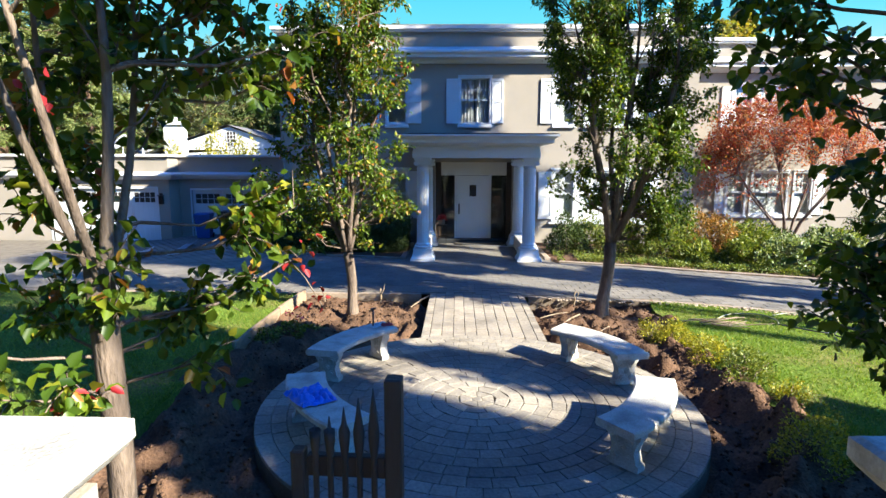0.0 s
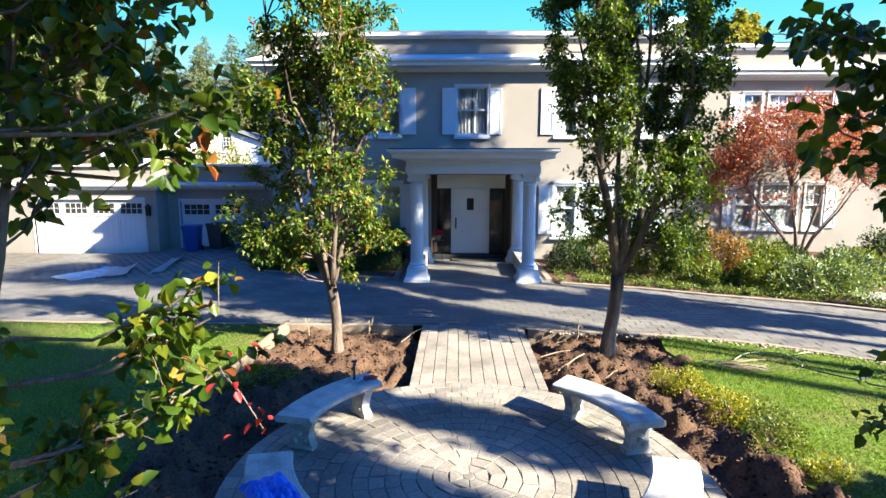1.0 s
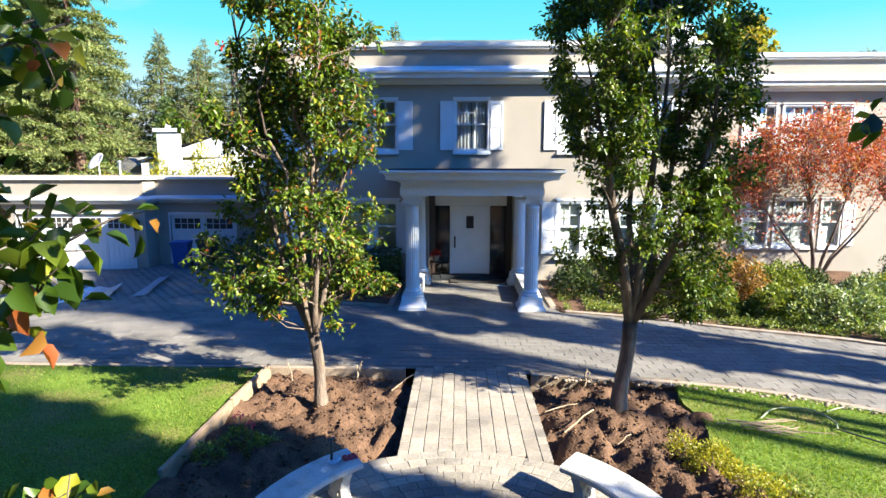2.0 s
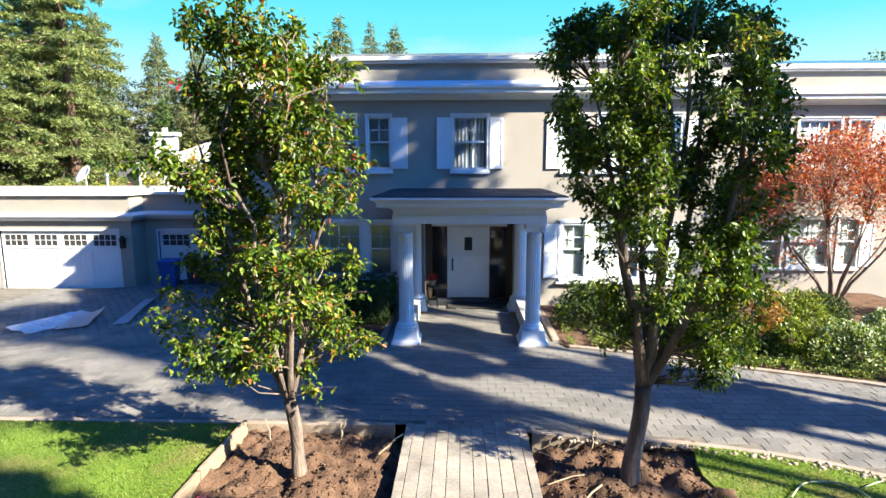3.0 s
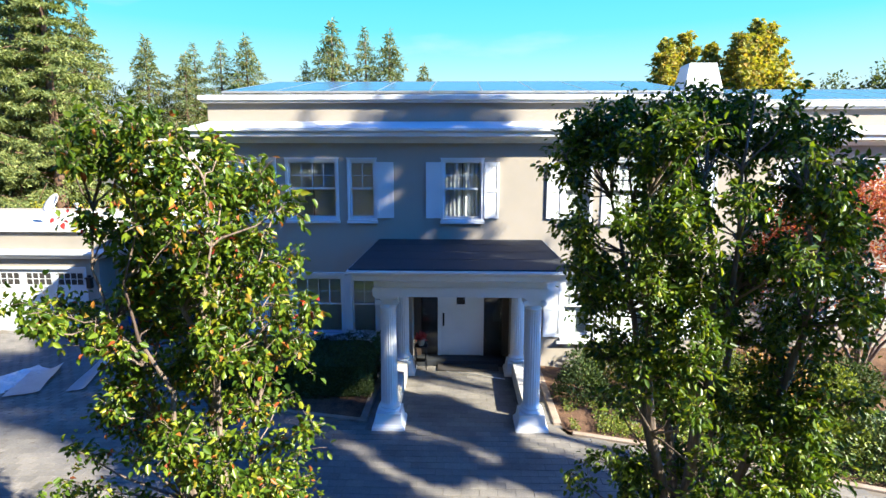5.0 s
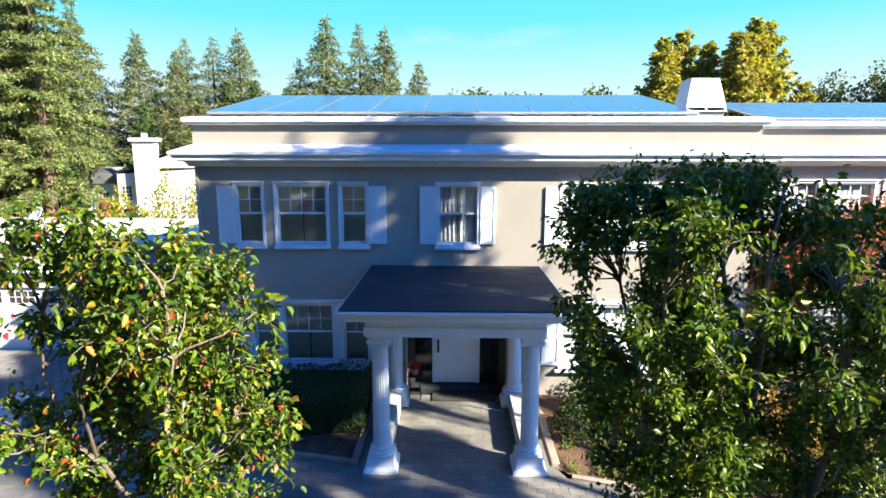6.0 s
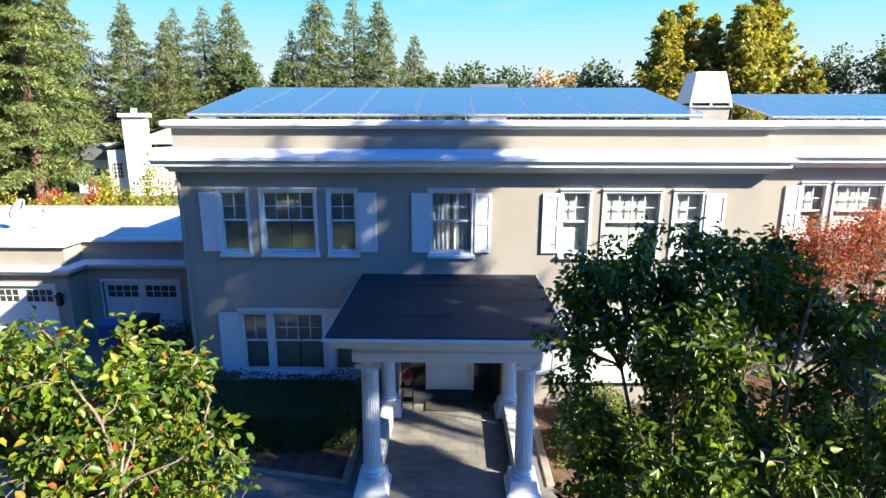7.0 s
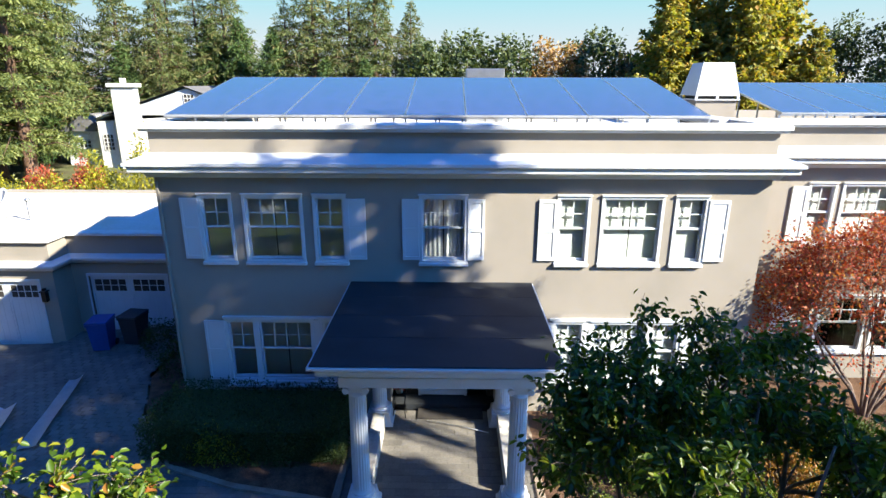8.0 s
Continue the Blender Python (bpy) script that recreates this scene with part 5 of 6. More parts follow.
for _k in range(330):
    _a, _rr = _rng.uniform(0, 2 * math.pi), _rng.uniform() ** 0.55
    _top = 1.5 + 3.35 * math.sqrt(max(0.0, 1 - 0.93 * _rr ** 2.4)) + 0.16 * _rng.normal()
    _deep = _rng.uniform() ** 2.2
    _e = np.array([3.0 * _rr * math.cos(_a), 1.75 * _rr * math.sin(_a), _top - 1.5 * _deep])
    _q = _stems[np.argmin(np.linalg.norm((_stems - _e) * (1, 1, 0.7), axis=1))]
    _m = _q * 0.5 + _e * 0.5 + np.array([0, 0, 0.16])
    tube(_v, _f, [_q, _m, _e], [0.013, 0.008, 0.003], 4)
    for _u in range(5):
        _g = _m + (_e - _m) * _rng.uniform(0.2, 1.0)
        _h = _g + np.array([_rng.normal() * 0.24, _rng.normal() * 0.2, _rng.normal() * 0.12 + 0.14])
        tube(_v, _f, [_g, _h], [0.005, 0.0025], 3)
        _n = int(_rng.integers(5, 16) * (2.0 if _deep < 0.25 or _e[0] < -1.6 else 0.5))
        _pp.append(_h + _rng.normal(size=(_n, 3)) * 0.11)
part("trunk", mesh_of("trunk", _v, _f, TWIG, True), TWIG, maple, "grey twisted maple stems and twigs")
part("crown", leaves("crown", np.concatenate(_pp), 0.072, MAPLE, _rng, "kite", 0.5, None, 0.75), MAPLE, maple)
place(maple, 10.4, 18.55, 0.05)

# ---- curved stone benches ----
def bench_proto():
    ob = thing("bench", "curved pale cast-stone garden bench on the round patio", "bench", "stone benches round the patio")
    ri, ro, half = 1.62, 2.02, radians(21)
    bm = bmesh.new()
    n = 18
    prof = [(ri + 0.02, 0.35), (ri, 0.37), (ri, 0.41), (ri + 0.015, 0.425), (ro - 0.015, 0.425), (ro, 0.41), (ro, 0.37), (ro - 0.02, 0.35)]
    rings = [[bm.verts.new((r * math.cos(a) - 1.82, r * math.sin(a), z)) for r, z in prof] for a in np.linspace(-half, half, n)]
    for a, b in zip(rings, rings[1:]):
        for i in range(8):
            bm.faces.new((a[i], a[(i + 1) % 8], b[(i + 1) % 8], b[i]))
    bm.faces.new(rings[0])
    bm.faces.new(rings[-1][::-1])
    part("seat", bm, STONE, ob, "curved stone seat slab")
    leg = bmesh.new()
    # a scrolled slab foot: waisted side outline, carved volutes on its faces
    out = [(-0.15, 0.0), (-0.15, 0.055), (-0.125, 0.07), (-0.105, 0.16), (-0.125, 0.24), (-0.16, 0.30), (-0.165, 0.348), (0.165, 0.348), (0.16, 0.30), (0.125, 0.24), (0.105, 0.16), (0.125, 0.07), (0.15, 0.055), (0.15, 0.0)]
    fr = [leg.verts.new((x, -0.055, z)) for x, z in out]
    bk = [leg.verts.new((x, 0.055, z)) for x, z in out]
    leg.faces.new(fr)
    leg.faces.new(bk[::-1])
    for i in range(len(out)):
        leg.faces.new((fr[i], fr[(i + 1) % len(out)], bk[(i + 1) % len(out)], bk[i]))
    for sy in (-1, 1):
        for cx, cz, r in ((-0.07, 0.255, 0.055), (0.07, 0.255, 0.055), (-0.06, 0.10, 0.04), (0.06, 0.10, 0.04), (0.0, 0.17, 0.035)):
            for rr, dep in ((r, 0.008), (r * 0.55, 0.018)):
                k = 12
                lo = [leg.verts.new((cx + rr * math.cos(t), sy * 0.0545, cz + rr * math.sin(t))) for t in np.linspace(0, 2 * math.pi, k + 1)[:-1]]
                hi = [leg.verts.new((cx + rr * 0.8 * math.cos(t), sy * (0.055 + dep), cz + rr * 0.8 * math.sin(t))) for t in np.linspace(0, 2 * math.pi, k + 1)[:-1]]
                for i in range(k):
                    leg.faces.new((lo[i], lo[(i + 1) % k], hi[(i + 1) % k], hi[i]))
                leg.faces.new(hi)
    me = bm_mesh("leg", leg, STONE)
    for s in (-1, 1):
        a = s * half * 0.72
        lo = new("leg", me)
        lo.parent = ob
        lo["label"] = "carved scroll foot"
        lo.matrix_basis = pose(1.82 * math.cos(a) - 1.82, 1.82 * math.sin(a), 0, 0, 0, math.degrees(a))
    return ob


BENCH = bench_proto()
_first = True
for _ang in (31.0, -33.0, 149.0, 213.0):
    _m = pose(PATIO[0] + 1.84 * math.cos(radians(_ang)), PATIO[1] + 1.84 * math.sin(radians(_ang)), 0.012, 0, 0, _ang)
    if _first:
        BENCH.matrix_basis, _first = _m, False
    else:
        copy_thing(BENCH, _m)


def crumple(name, w, d, n, amp, seed, mat, thick=0.004, scale=4.0, fold=0.0):
    """A creased sheet of cloth or plastic."""
    bm = bmesh.new()
    g = []
    for i in range(n + 1):
        row = []
        for j in range(n + 1):
            x, y = (i / n - 0.5) * w, (j / n - 0.5) * d
            wob = 1 + 0.18 * noise.noise(Vector((x * 2 + seed, y * 2, 4)))
            z = amp * abs(noise.noise(Vector((x * scale + seed, y * scale, 1)))) + 0.5 * amp * abs(noise.noise(Vector((x * scale * 2.3, y * scale * 2.3 + seed, 2))))
            e = min(1.0, 6 * min(i, n - i, j, n - j) / n + 0.15)
            row.append(bm.verts.new((x * wob, y * wob + fold * z, thick + z * e)))
        g.append(row)
    for i in range(n):
        for j in range(n):
            bm.faces.new((g[i][j], g[i + 1][j], g[i + 1][j + 1], g[i][j + 1]))
    return bm_mesh(name, bm, mat, False)


tarp = part("tarp", crumple("tarp", 0.46, 0.36, 44, 0.15, 3.0, TARP_BLUE, 0.006, 7.0), TARP_BLUE)
tagged(tarp, "crumpled bright blue tarpaulin lying on a stone bench", "tarp")
tarp.matrix_basis = pose(-1.84, 4.88, 0.438, 0, 0, -50)
gloves = thing("work_gloves", "red and grey work gloves lying on a stone bench", "gloves")
part("glove", crumple("glove", 0.16, 0.1, 14, 0.07, 1.0, RED, 0.004, 9), RED, gloves)
part("glove", crumple("glove", 0.14, 0.1, 14, 0.06, 5.0, SHEET, 0.004, 9), SHEET, gloves).matrix_basis = pose(-0.16, 0.02, 0, 0, 0, 30)
place(gloves, -1.42, 7.28, 0.437, 30)
tool = thing("hand_tool", "small upright grey tool beside the gloves", "tool")
wire("handle", [(0, 0, 0), (0.005, 0, 0.12), (0.0, 0.01, 0.24)], 0.014, HOSE_BLACK, tool)
wire("grip", [(-0.03, 0, 0.235), (0.04, 0.01, 0.25)], 0.014, HOSE_BLACK, tool)
place(tool, -1.6, 7.22, 0.437)

# ---- gate pillars and the open gate ----
def pillar(label):
    ob = thing("gate_pillar", label, "pillar", "gate pillars")
    part("shaft", boxes((-0.24, 0.24, -0.24, 0.24, -0.4, 1.82), (-0.27, 0.27, -0.27, 0.27, 1.74, 1.80)), STUCCO, ob)
    bm = bmesh.new()
    prof = [(0.26, 1.822), (0.29, 1.84), (0.32, 1.87), (0.335, 1.89), (0.335, 1.935), (0.32, 1.945)]
    rings = [[bm.verts.new((sx * r, sy * r, z)) for sx, sy in ((-1, -1), (1, -1), (1, 1), (-1, 1))] for r, z in prof]
    for a, b in zip(rings, rings[1:]):
        for i in range(4):
            bm.faces.new((a[i], a[(i + 1) % 4], b[(i + 1) % 4], b[i]))
    bm.faces.new(rings[0][::-1])
    bm.faces.new(rings[-1])
    part("cap", bm, STONE, ob, "pale moulded cap stone")
    return ob


_p = place(pillar("stucco gate pillar with a broad pale cap stone"), -1.62, 0.97, 0)
copy_thing(_p, pose(0.78, 0.93, 0))
gate = thing("gate", "dark wooden picket gate leaf near the garden entrance", "gate")
_L = 0.44
part("post", boxes((_L - 0.04, _L + 0.035, -0.04, 0.04, 0.0, 1.67), bevel=0.006), GATE_WOOD, gate)
part("post", boxes((-0.03, 0.03, -0.035, 0.035, 0.0, 1.32), bevel=0.006), GATE_WOOD, gate)
for _z in (0.18, 0.74, 1.20):
    part("rail", boxes((0.041, _L - 0.041, -0.022, 0.022, _z, _z + 0.10), bevel=0.005), GATE_WOOD, gate)
for _i in range(5):
    _x = 0.088 + _i * 0.066
    _top = 1.42 + 0.045 * _i
    _bm = lathe(bmesh.new(), [(0.014, 0.1), (0.014, 0.6), (0.022, 0.66), (0.014, 0.72), (0.014, 1.30), (0.024, 1.38), (0.026, 1.43), (0.013, _top - 0.05), (0.002, _top + 0.03)], 8, _x, -0.034)
    part("picket", _bm, GATE_WOOD, gate, smooth=True)
gate.matrix_basis = pose(-1.19, 2.35, -0.02, 0, 0, -3)

# ---- edging, stakes, hose and clutter ----
board = tagged(part("edging_board", boxes((-0.03, 0.03, -1.45, 0, -0.25, 0.10), bevel=0.006), PLANK), "weathered timber edging board between lawn and bed", "board")
board.matrix_basis = pose(-3.56, 10.97, 0, 0, 0, -2.5)
board2 = tagged(part("edging_board", boxes((-0.03, 0.03, -1.9, 0, -0.25, 0.08), bevel=0.006), PLANK), "weathered timber edging board between lawn and bed", "board")
board2.matrix_basis = pose(-3.63, 9.5, 0, 0, 0, -1)


def stick(x, y, z, dx, dy, dz, r=0.018):
    ob = thing("stick", "pale cut stick in the dug soil", "stick", "sticks in the beds")
    wire("wood", [(0, 0, 0), (dx * 0.35 + 0.02, dy * 0.35, dz * 0.4 + 0.015), (dx * 0.7 - 0.01, dy * 0.7 + 0.015, dz * 0.75), (dx, dy, dz)], r * 0.62, DEAD, ob, 5)
    return place(ob, x, y, z)


for _r in ((-3.1, 10.75, -0.12, -0.08, 0.05, 0.32, 0.02), (-2.0, 10.75, -0.12, 0.02, -0.02, 0.30, 0.025), (-1.95, 10.72, 0.1, 0.06, 0.0, 0.16, 0.015), (-1.35, 10.3, -0.08, 0.32, 0.35, 0.14, 0.022), (-2.2, 10.1, -0.1, 0.3, -0.35, 0.06, 0.02), (1.78, 10.55, -0.1, 0.03, 0.0, 0.28, 0.025), (1.86, 10.55, 0.1, -0.04, 0.02, 0.12, 0.014), (1.15, 8.9, -0.05, 0.5, 0.5, 0.1, 0.022), (1.2, 10.1, -0.05, -0.3, 0.2, 0.1, 0.014), (1.75, 8.5, 0.0, 0.22, 0.18, 0.05, 0.012), (1.0, 9.6, -0.08, 0.5, 0.12, 0.08, 0.018)):
    stick(*_r)


def rubble(n, pick, seed, mat, lo, hi, label):
    rng = np.random.default_rng(seed)
    cube = np.array([(x, y, z) for x in (-1, 1) for y in (-1, 1) for z in (-1, 1)], float)
    out = []
    for _ in range(n):
        x, y, z = pick(rng)
        s = rng.uniform(lo, hi)
        q = cube * rng.uniform(0.5, 1.0, (8, 3)) * s * np.array([1, 1, 0.7])
        a = rng.uniform(0, 6.3)
        c, sn = math.cos(a), math.sin(a)
        q = np.stack([q[:, 0] * c - q[:, 1] * sn, q[:, 0] * sn + q[:, 1] * c, q[:, 2]], 1)
        out.append(q + np.array([x, y, z]))
    faces = [(0, 1, 3, 2), (4, 6, 7, 5), (0, 4, 5, 1), (2, 3, 7, 6), (0, 2, 6, 4), (1, 5, 7, 3)]
    name = "clods" if mat is SOIL else "edge_stones"
    return tagged(part(name, fast_mesh(name, np.stack(out), faces, mat), mat), label, "soil clods" if mat is SOIL else "stones", kind="stuff")


def pick_clod(rng):
    while True:
        x, y = rng.uniform(-3.4, 3.0), rng.uniform(3.0, 10.9)
        if math.hypot(x - PATIO[0], y - PATIO[1]) > PATIO_R + 0.08 and not (-1.1 < x < 0.95 and y > 7):
            return x, y, soil_height(x, y) + 0.005


rubble(5200, pick_clod, 8, SOIL, 0.005, 0.024, "loose clods of dug brown soil")
rubble(260, lambda r: (lambda x: (x, along(NEAR, x) - 0.14 + 0.05 * r.normal(), 0.0))(r.uniform(1.2, 7.5)), 9, EDGE, 0.012, 0.04, "broken brown stones along the driveway edge")


def hose(name, pts, r, mat, label):
    ob = thing(name, label, "hose")
    pts = [Vector(p) for p in pts]
    fine = []
    for i in range(len(pts) - 1):
        p0, p1, p2, p3 = pts[max(i - 1, 0)], pts[i], pts[i + 1], pts[min(i + 2, len(pts) - 1)]
        for t in np.linspace(0, 1, 9)[:-1]:
            fine.append(0.5 * ((2 * p1) + (p2 - p0) * t + (2 * p0 - 5 * p1 + 4 * p2 - p3) * t * t + (3 * p1 - p0 - 3 * p2 + p3) * t ** 3))
    fine.append(pts[-1])
    wire("tube", fine, r, mat, ob)
    return ob


hose("garden_hose", [(3.9, 9.2, 0.05), (4.3, 9.55, 0.04), (4.75, 9.5, 0.05), (4.85, 9.15, 0.05), (4.75, 8.9, 0.04)], 0.011, HOSE, "pale green garden hose lying on the lawn")
hose("garden_hose", [(4.75, 8.9, 0.05), (5.2, 8.45, 0.05), (5.5, 8.6, 0.06), (5.3, 8.3, 0.04), (5.9, 8.0, 0.05), (6.8, 7.6, 0.04), (8.0, 7.3, 0.04)], 0.012, HOSE_BLACK, "dark hose trailing across the lawn")
hose("garden_hose", [(4.95, 9.45, 0.05), (5.4, 9.6, 0.05), (5.9, 9.3, 0.05)], 0.010, HOSE, "pale hose loop on the lawn")
cuttings = thing("cuttings", "small heap of cut brown twigs on the lawn", "twigs")
for _i in range(22):
    _v, _f = [], []
    _a, _l = _rng.uniform(-0.5, 0.4), _rng.uniform(0.2, 0.55)
    _x, _y = _rng.normal() * 0.22, _rng.normal() * 0.08
    tube(_v, _f, [(_x - _l / 2 * math.cos(_a), _y - _l / 2 * math.sin(_a), _rng.uniform(0.0, 0.05)), (_x + _l / 2 * math.cos(_a), _y + _l / 2 * math.sin(_a), _rng.uniform(0.03, 0.14))], [0.010, 0.006], 4)
    part("twig", mesh_of("twig", _v, _f, DEAD, True), DEAD, cuttings)
place(cuttings, 3.85, 8.95, 0.02, -20)

_plastic = part("plastic_sheet", crumple("plastic_sheet", 2.1, 1.3, 26, 0.12, 2.0, SHEET, 0.02, 2.2), SHEET)
tagged(_plastic, "crumpled pale plastic sheet lying on the driveway", "plastic sheet")
_plastic.matrix_basis = pose(-12.0, 18.2, gz(-12.0, 18.2) + 0.02, 0, 0, 65)
def board_sheet(x, y, rz, w, d, label):
    """A stiff pale sheet, curled a little along one edge."""
    bm = bmesh.new()
    rows = []
    for i in range(9):
        u = i / 8
        rows.append([bm.verts.new((w * (u - 0.5), d * v, 0.012 + 0.16 * u ** 3 * (0.4 + 0.6 * v) + 0.012 * math.sin(9 * v + 5 * u))) for v in np.linspace(0, 1, 15)])
    for a, b in zip(rows, rows[1:]):
        for k in range(14):
            bm.faces.new((a[k], a[k + 1], b[k + 1], b[k]))
    bmesh.ops.solidify(bm, geom=bm.faces[:], thickness=0.01)
    ob = tagged(part("sheeting", bm, SHEET), label, "sheeting")
    ob.matrix_basis = pose(x, y, gz(x, y) + 0.03, -1.5, 0, rz)
    return ob


board_sheet(-9.5, 17.25, 16, 0.42, 3.4, "long pale curled strip of sheeting lying on the driveway")
board_sheet(-10.85, 17.2, 20, 0.8, 1.9, "flat pale board of sheeting lying on the driveway")


def wheelie(label, mat):
    ob = thing("wheelie_bin", label, "bin", "wheelie bins")
    bm = bmesh.new()
    lo = [bm.verts.new(p) for p in ((-0.24, -0.26, 0.05), (0.24, -0.26, 0.05), (0.24, 0.26, 0.05), (-0.24, 0.26, 0.05))]
    hi = [bm.verts.new(p) for p in ((-0.30, -0.35, 0.98), (0.30, -0.35, 0.98), (0.30, 0.33, 0.98), (-0.30, 0.33, 0.98))]
    bm.faces.new(lo[::-1])
    bm.faces.new(hi)
    for i in range(4):
        bm.faces.new((lo[i], lo[(i + 1) % 4], hi[(i + 1) % 4], hi[i]))
    box(bm, -0.32, 0.32, -0.37, 0.35, 0.92, 0.97)
    part("body", bm, mat, ob)
    part("lid", boxes((-0.33, 0.33, -0.40, 0.36, 0.985, 1.05), bevel=0.02), mat, ob)
    for sx in (-1, 1):
        w = lathe(bmesh.new(), [(0.10, -0.03), (0.11, -0.02), (0.11, 0.02), (0.10, 0.03)], 16)
        part("wheel", w, BLACK_METAL, ob).matrix_basis = pose(sx * 0.27, 0.28, 0.11, 0, 90, 0)
    return ob


place(wheelie("blue wheeled recycling bin before the garage", BLUE_PLASTIC), -10.9, 22.6, gz(-10.9, 22.6) - 0.0, 10)
place(wheelie("dark wheeled bin before the garage", HOSE_BLACK), -10.0, 22.9, gz(-10, 22.9), -6)

# porch clutter
stand = thing("plant_stand", "black wrought-iron plant stand beside the front door", "plant stand")
for _x, _y in ((-0.15, -0.13), (0.15, -0.13), (0.15, 0.13), (-0.15, 0.13)):
    wire("leg", [(_x, _y, 0), (_x * 0.8, _y * 0.8, 0.3), (_x, _y, 0.62)], 0.012, BLACK_METAL, stand)
part("shelf", boxes((-0.17, 0.17, -0.15, 0.15, 0.60, 0.63), bevel=0.004), BLACK_METAL, stand)
part("shelf", boxes((-0.14, 0.14, -0.12, 0.12, 0.22, 0.235), bevel=0.004), BLACK_METAL, stand)
place(stand, -0.98, 18.35, 0.035)
pot = thing("potted_plant", "small red-leaved plant in a clay pot on the iron stand", "potted plant")
part("pot", lathe(bmesh.new(), [(0.07, 0.0), (0.085, 0.02), (0.105, 0.15), (0.115, 0.155), (0.115, 0.18), (0.10, 0.18), (0.095, 0.15)], 18), EDGE, pot, "brown clay pot", smooth=True)
_pr2 = np.random.default_rng(19)
_pa = unit(_pr2.normal(size=(160, 3)))
_pa[:, 2] = np.abs(_pa[:, 2])
part("foliage", leaves("foliage", _pa * _pr2.uniform(0.05, 0.17, (160, 1)) + np.array([0, 0, 0.16]), 0.08, RED_LEAF, _pr2, "kite", 0.1, _pa), RED_LEAF, pot, "dark red leaves")
place(pot, -0.98, 18.35, 0.665)
mat_ = tagged(part("door_mat", boxes((-0.55, 1.05, 18.2, 18.66, 0.03, 0.052), bevel=0.006), UNLIT_GLASS_AND_MAT), "dark door mat before the entrance", "mat")
step_rail = thing("metal_strip", "thin metal strip lying across the porch floor", "metal strip")
wire("bar", [(-0.3, 18.1, 0.06), (0.5, 17.9, 0.05), (1.15, 17.65, 0.05)], 0.012, ALU, step_rail)

# ---- shrubs ----
def put(ob, x, y, z=0.0, rz=0.0, s=1.0):
    return place(ob, x, y, z, rz, s)


for _s, _lab, _m, _x, _y, _r, _h, _n in ((1, "yellow-green shrub in the sunny bed", SHRUB, 5.4, 15.7, 0.95, 1.45, 2600), (2, "yellow-green shrub in the sunny bed", SHRUB, 4.3, 16.2, 0.75, 1.2, 1800), (3, "dark twiggy shrub beside the porch", HEDGE, 2.85, 16.6, 0.7, 1.2, 1300), (4, "orange autumn shrub below the wing windows", SHRUB_ORANGE, 6.8, 16.0, 0.85, 1.4, 1900), (6, "green shrub at the bend of the driveway", SHRUB, 7.0, 14.5, 0.75, 0.85, 1900), (7, "dark green shrub beside the wing", HEDGE, 12.3, 17.2, 1.1, 1.3, 2400), (8, "green shrub beside the maple", SHRUB, 8.0, 16.3, 0.9, 1.1, 2000), (9, "yellow-green shrub below the windows", SHRUB, 6.2, 17.4, 0.7, 1.1, 1400), (10, "green shrub below the windows", SHRUB, 3.6, 17.7, 0.75, 1.0, 1400), (11, "low green shrub in the bed", SHRUB, 9.8, 15.2, 0.9, 0.9, 1900), (12, "dark shrub under the maple", HEDGE, 9.2, 17.2, 0.8, 0.8, 1500), (13, "low green shrub in the bed", SHRUB, 6.0, 14.9, 0.6, 0.6, 1200)):
    put(shrub("shrub", _lab, "shrub", _s, _r * 1.15, _r, _h * 1.08, int(_n * 1.9), 0.085, _m, "bed shrubs"), _x, _y, 0.02)
put(shrub("shrub", "pale variegated shrub at the bend of the driveway", "shrub", 5, 1.45, 1.0, 1.15, 7500, 0.085, SHRUB_PALE, "bed shrubs"), 8.5, 14.2, 0.02)
for _s, _x, _y, _r, _h, _n, _m in ((21, 2.66, 7.85, 0.40, 0.52, 3000, SHRUB_GOLD), (22, 2.95, 7.3, 0.38, 0.46, 2200, SHRUB_GOLD), (23, 3.1, 6.6, 0.42, 0.48, 2600, SHRUB), (24, 2.62, 4.62, 0.36, 0.66, 2200, SHRUB_GOLD), (25, 2.48, 8.35, 0.26, 0.32, 900, SHRUB_GOLD), (26, 3.0, 5.05, 0.28, 0.34, 1000, SHRUB_GOLD), (27, 3.3, 7.05, 0.34, 0.40, 1600, SHRUB), (28, 3.2, 5.95, 0.26, 0.34, 1000, SHRUB_GOLD)):
    put(shrub("low_shrub", "low golden-green shrub along the lawn edge" if _m is SHRUB_GOLD else "low olive-green shrub along the lawn edge", "shrub", _s, _r, _r, _h, _n, 0.034, _m, "low lawn-edge shrubs"), _x, _y, -0.06)
for _s, _x, _y in ((31, -3.1, 8.55), (32, -2.75, 8.3), (33, -3.35, 8.1)):
    put(shrub("flowering_plant", "low green plant with pink flowers", "plant", _s, 0.28, 0.26, 0.24, 420, 0.05, SHRUB, "flowering plants"), _x, _y, -0.08)
_fl = thing("flower", "cluster of bright pink flowers", "flower")
part("petals", leaves("petals", np.array([(0, 0, 0.2), (0.02, 0.01, 0.21), (-0.02, 0.02, 0.2), (0.01, -0.02, 0.22)] * 5) + _rng.normal(size=(20, 3)) * 0.025, 0.05, PETAL, _rng, "oval"), PETAL, _fl)
wire("stalk", [(0, 0, -0.1), (0, 0, 0.2)], 0.005, DEAD, _fl, 4)
place(_fl, -3.2, 8.75, 0.0)
copy_thing(_fl, pose(-2.95, 8.5, 0.0))

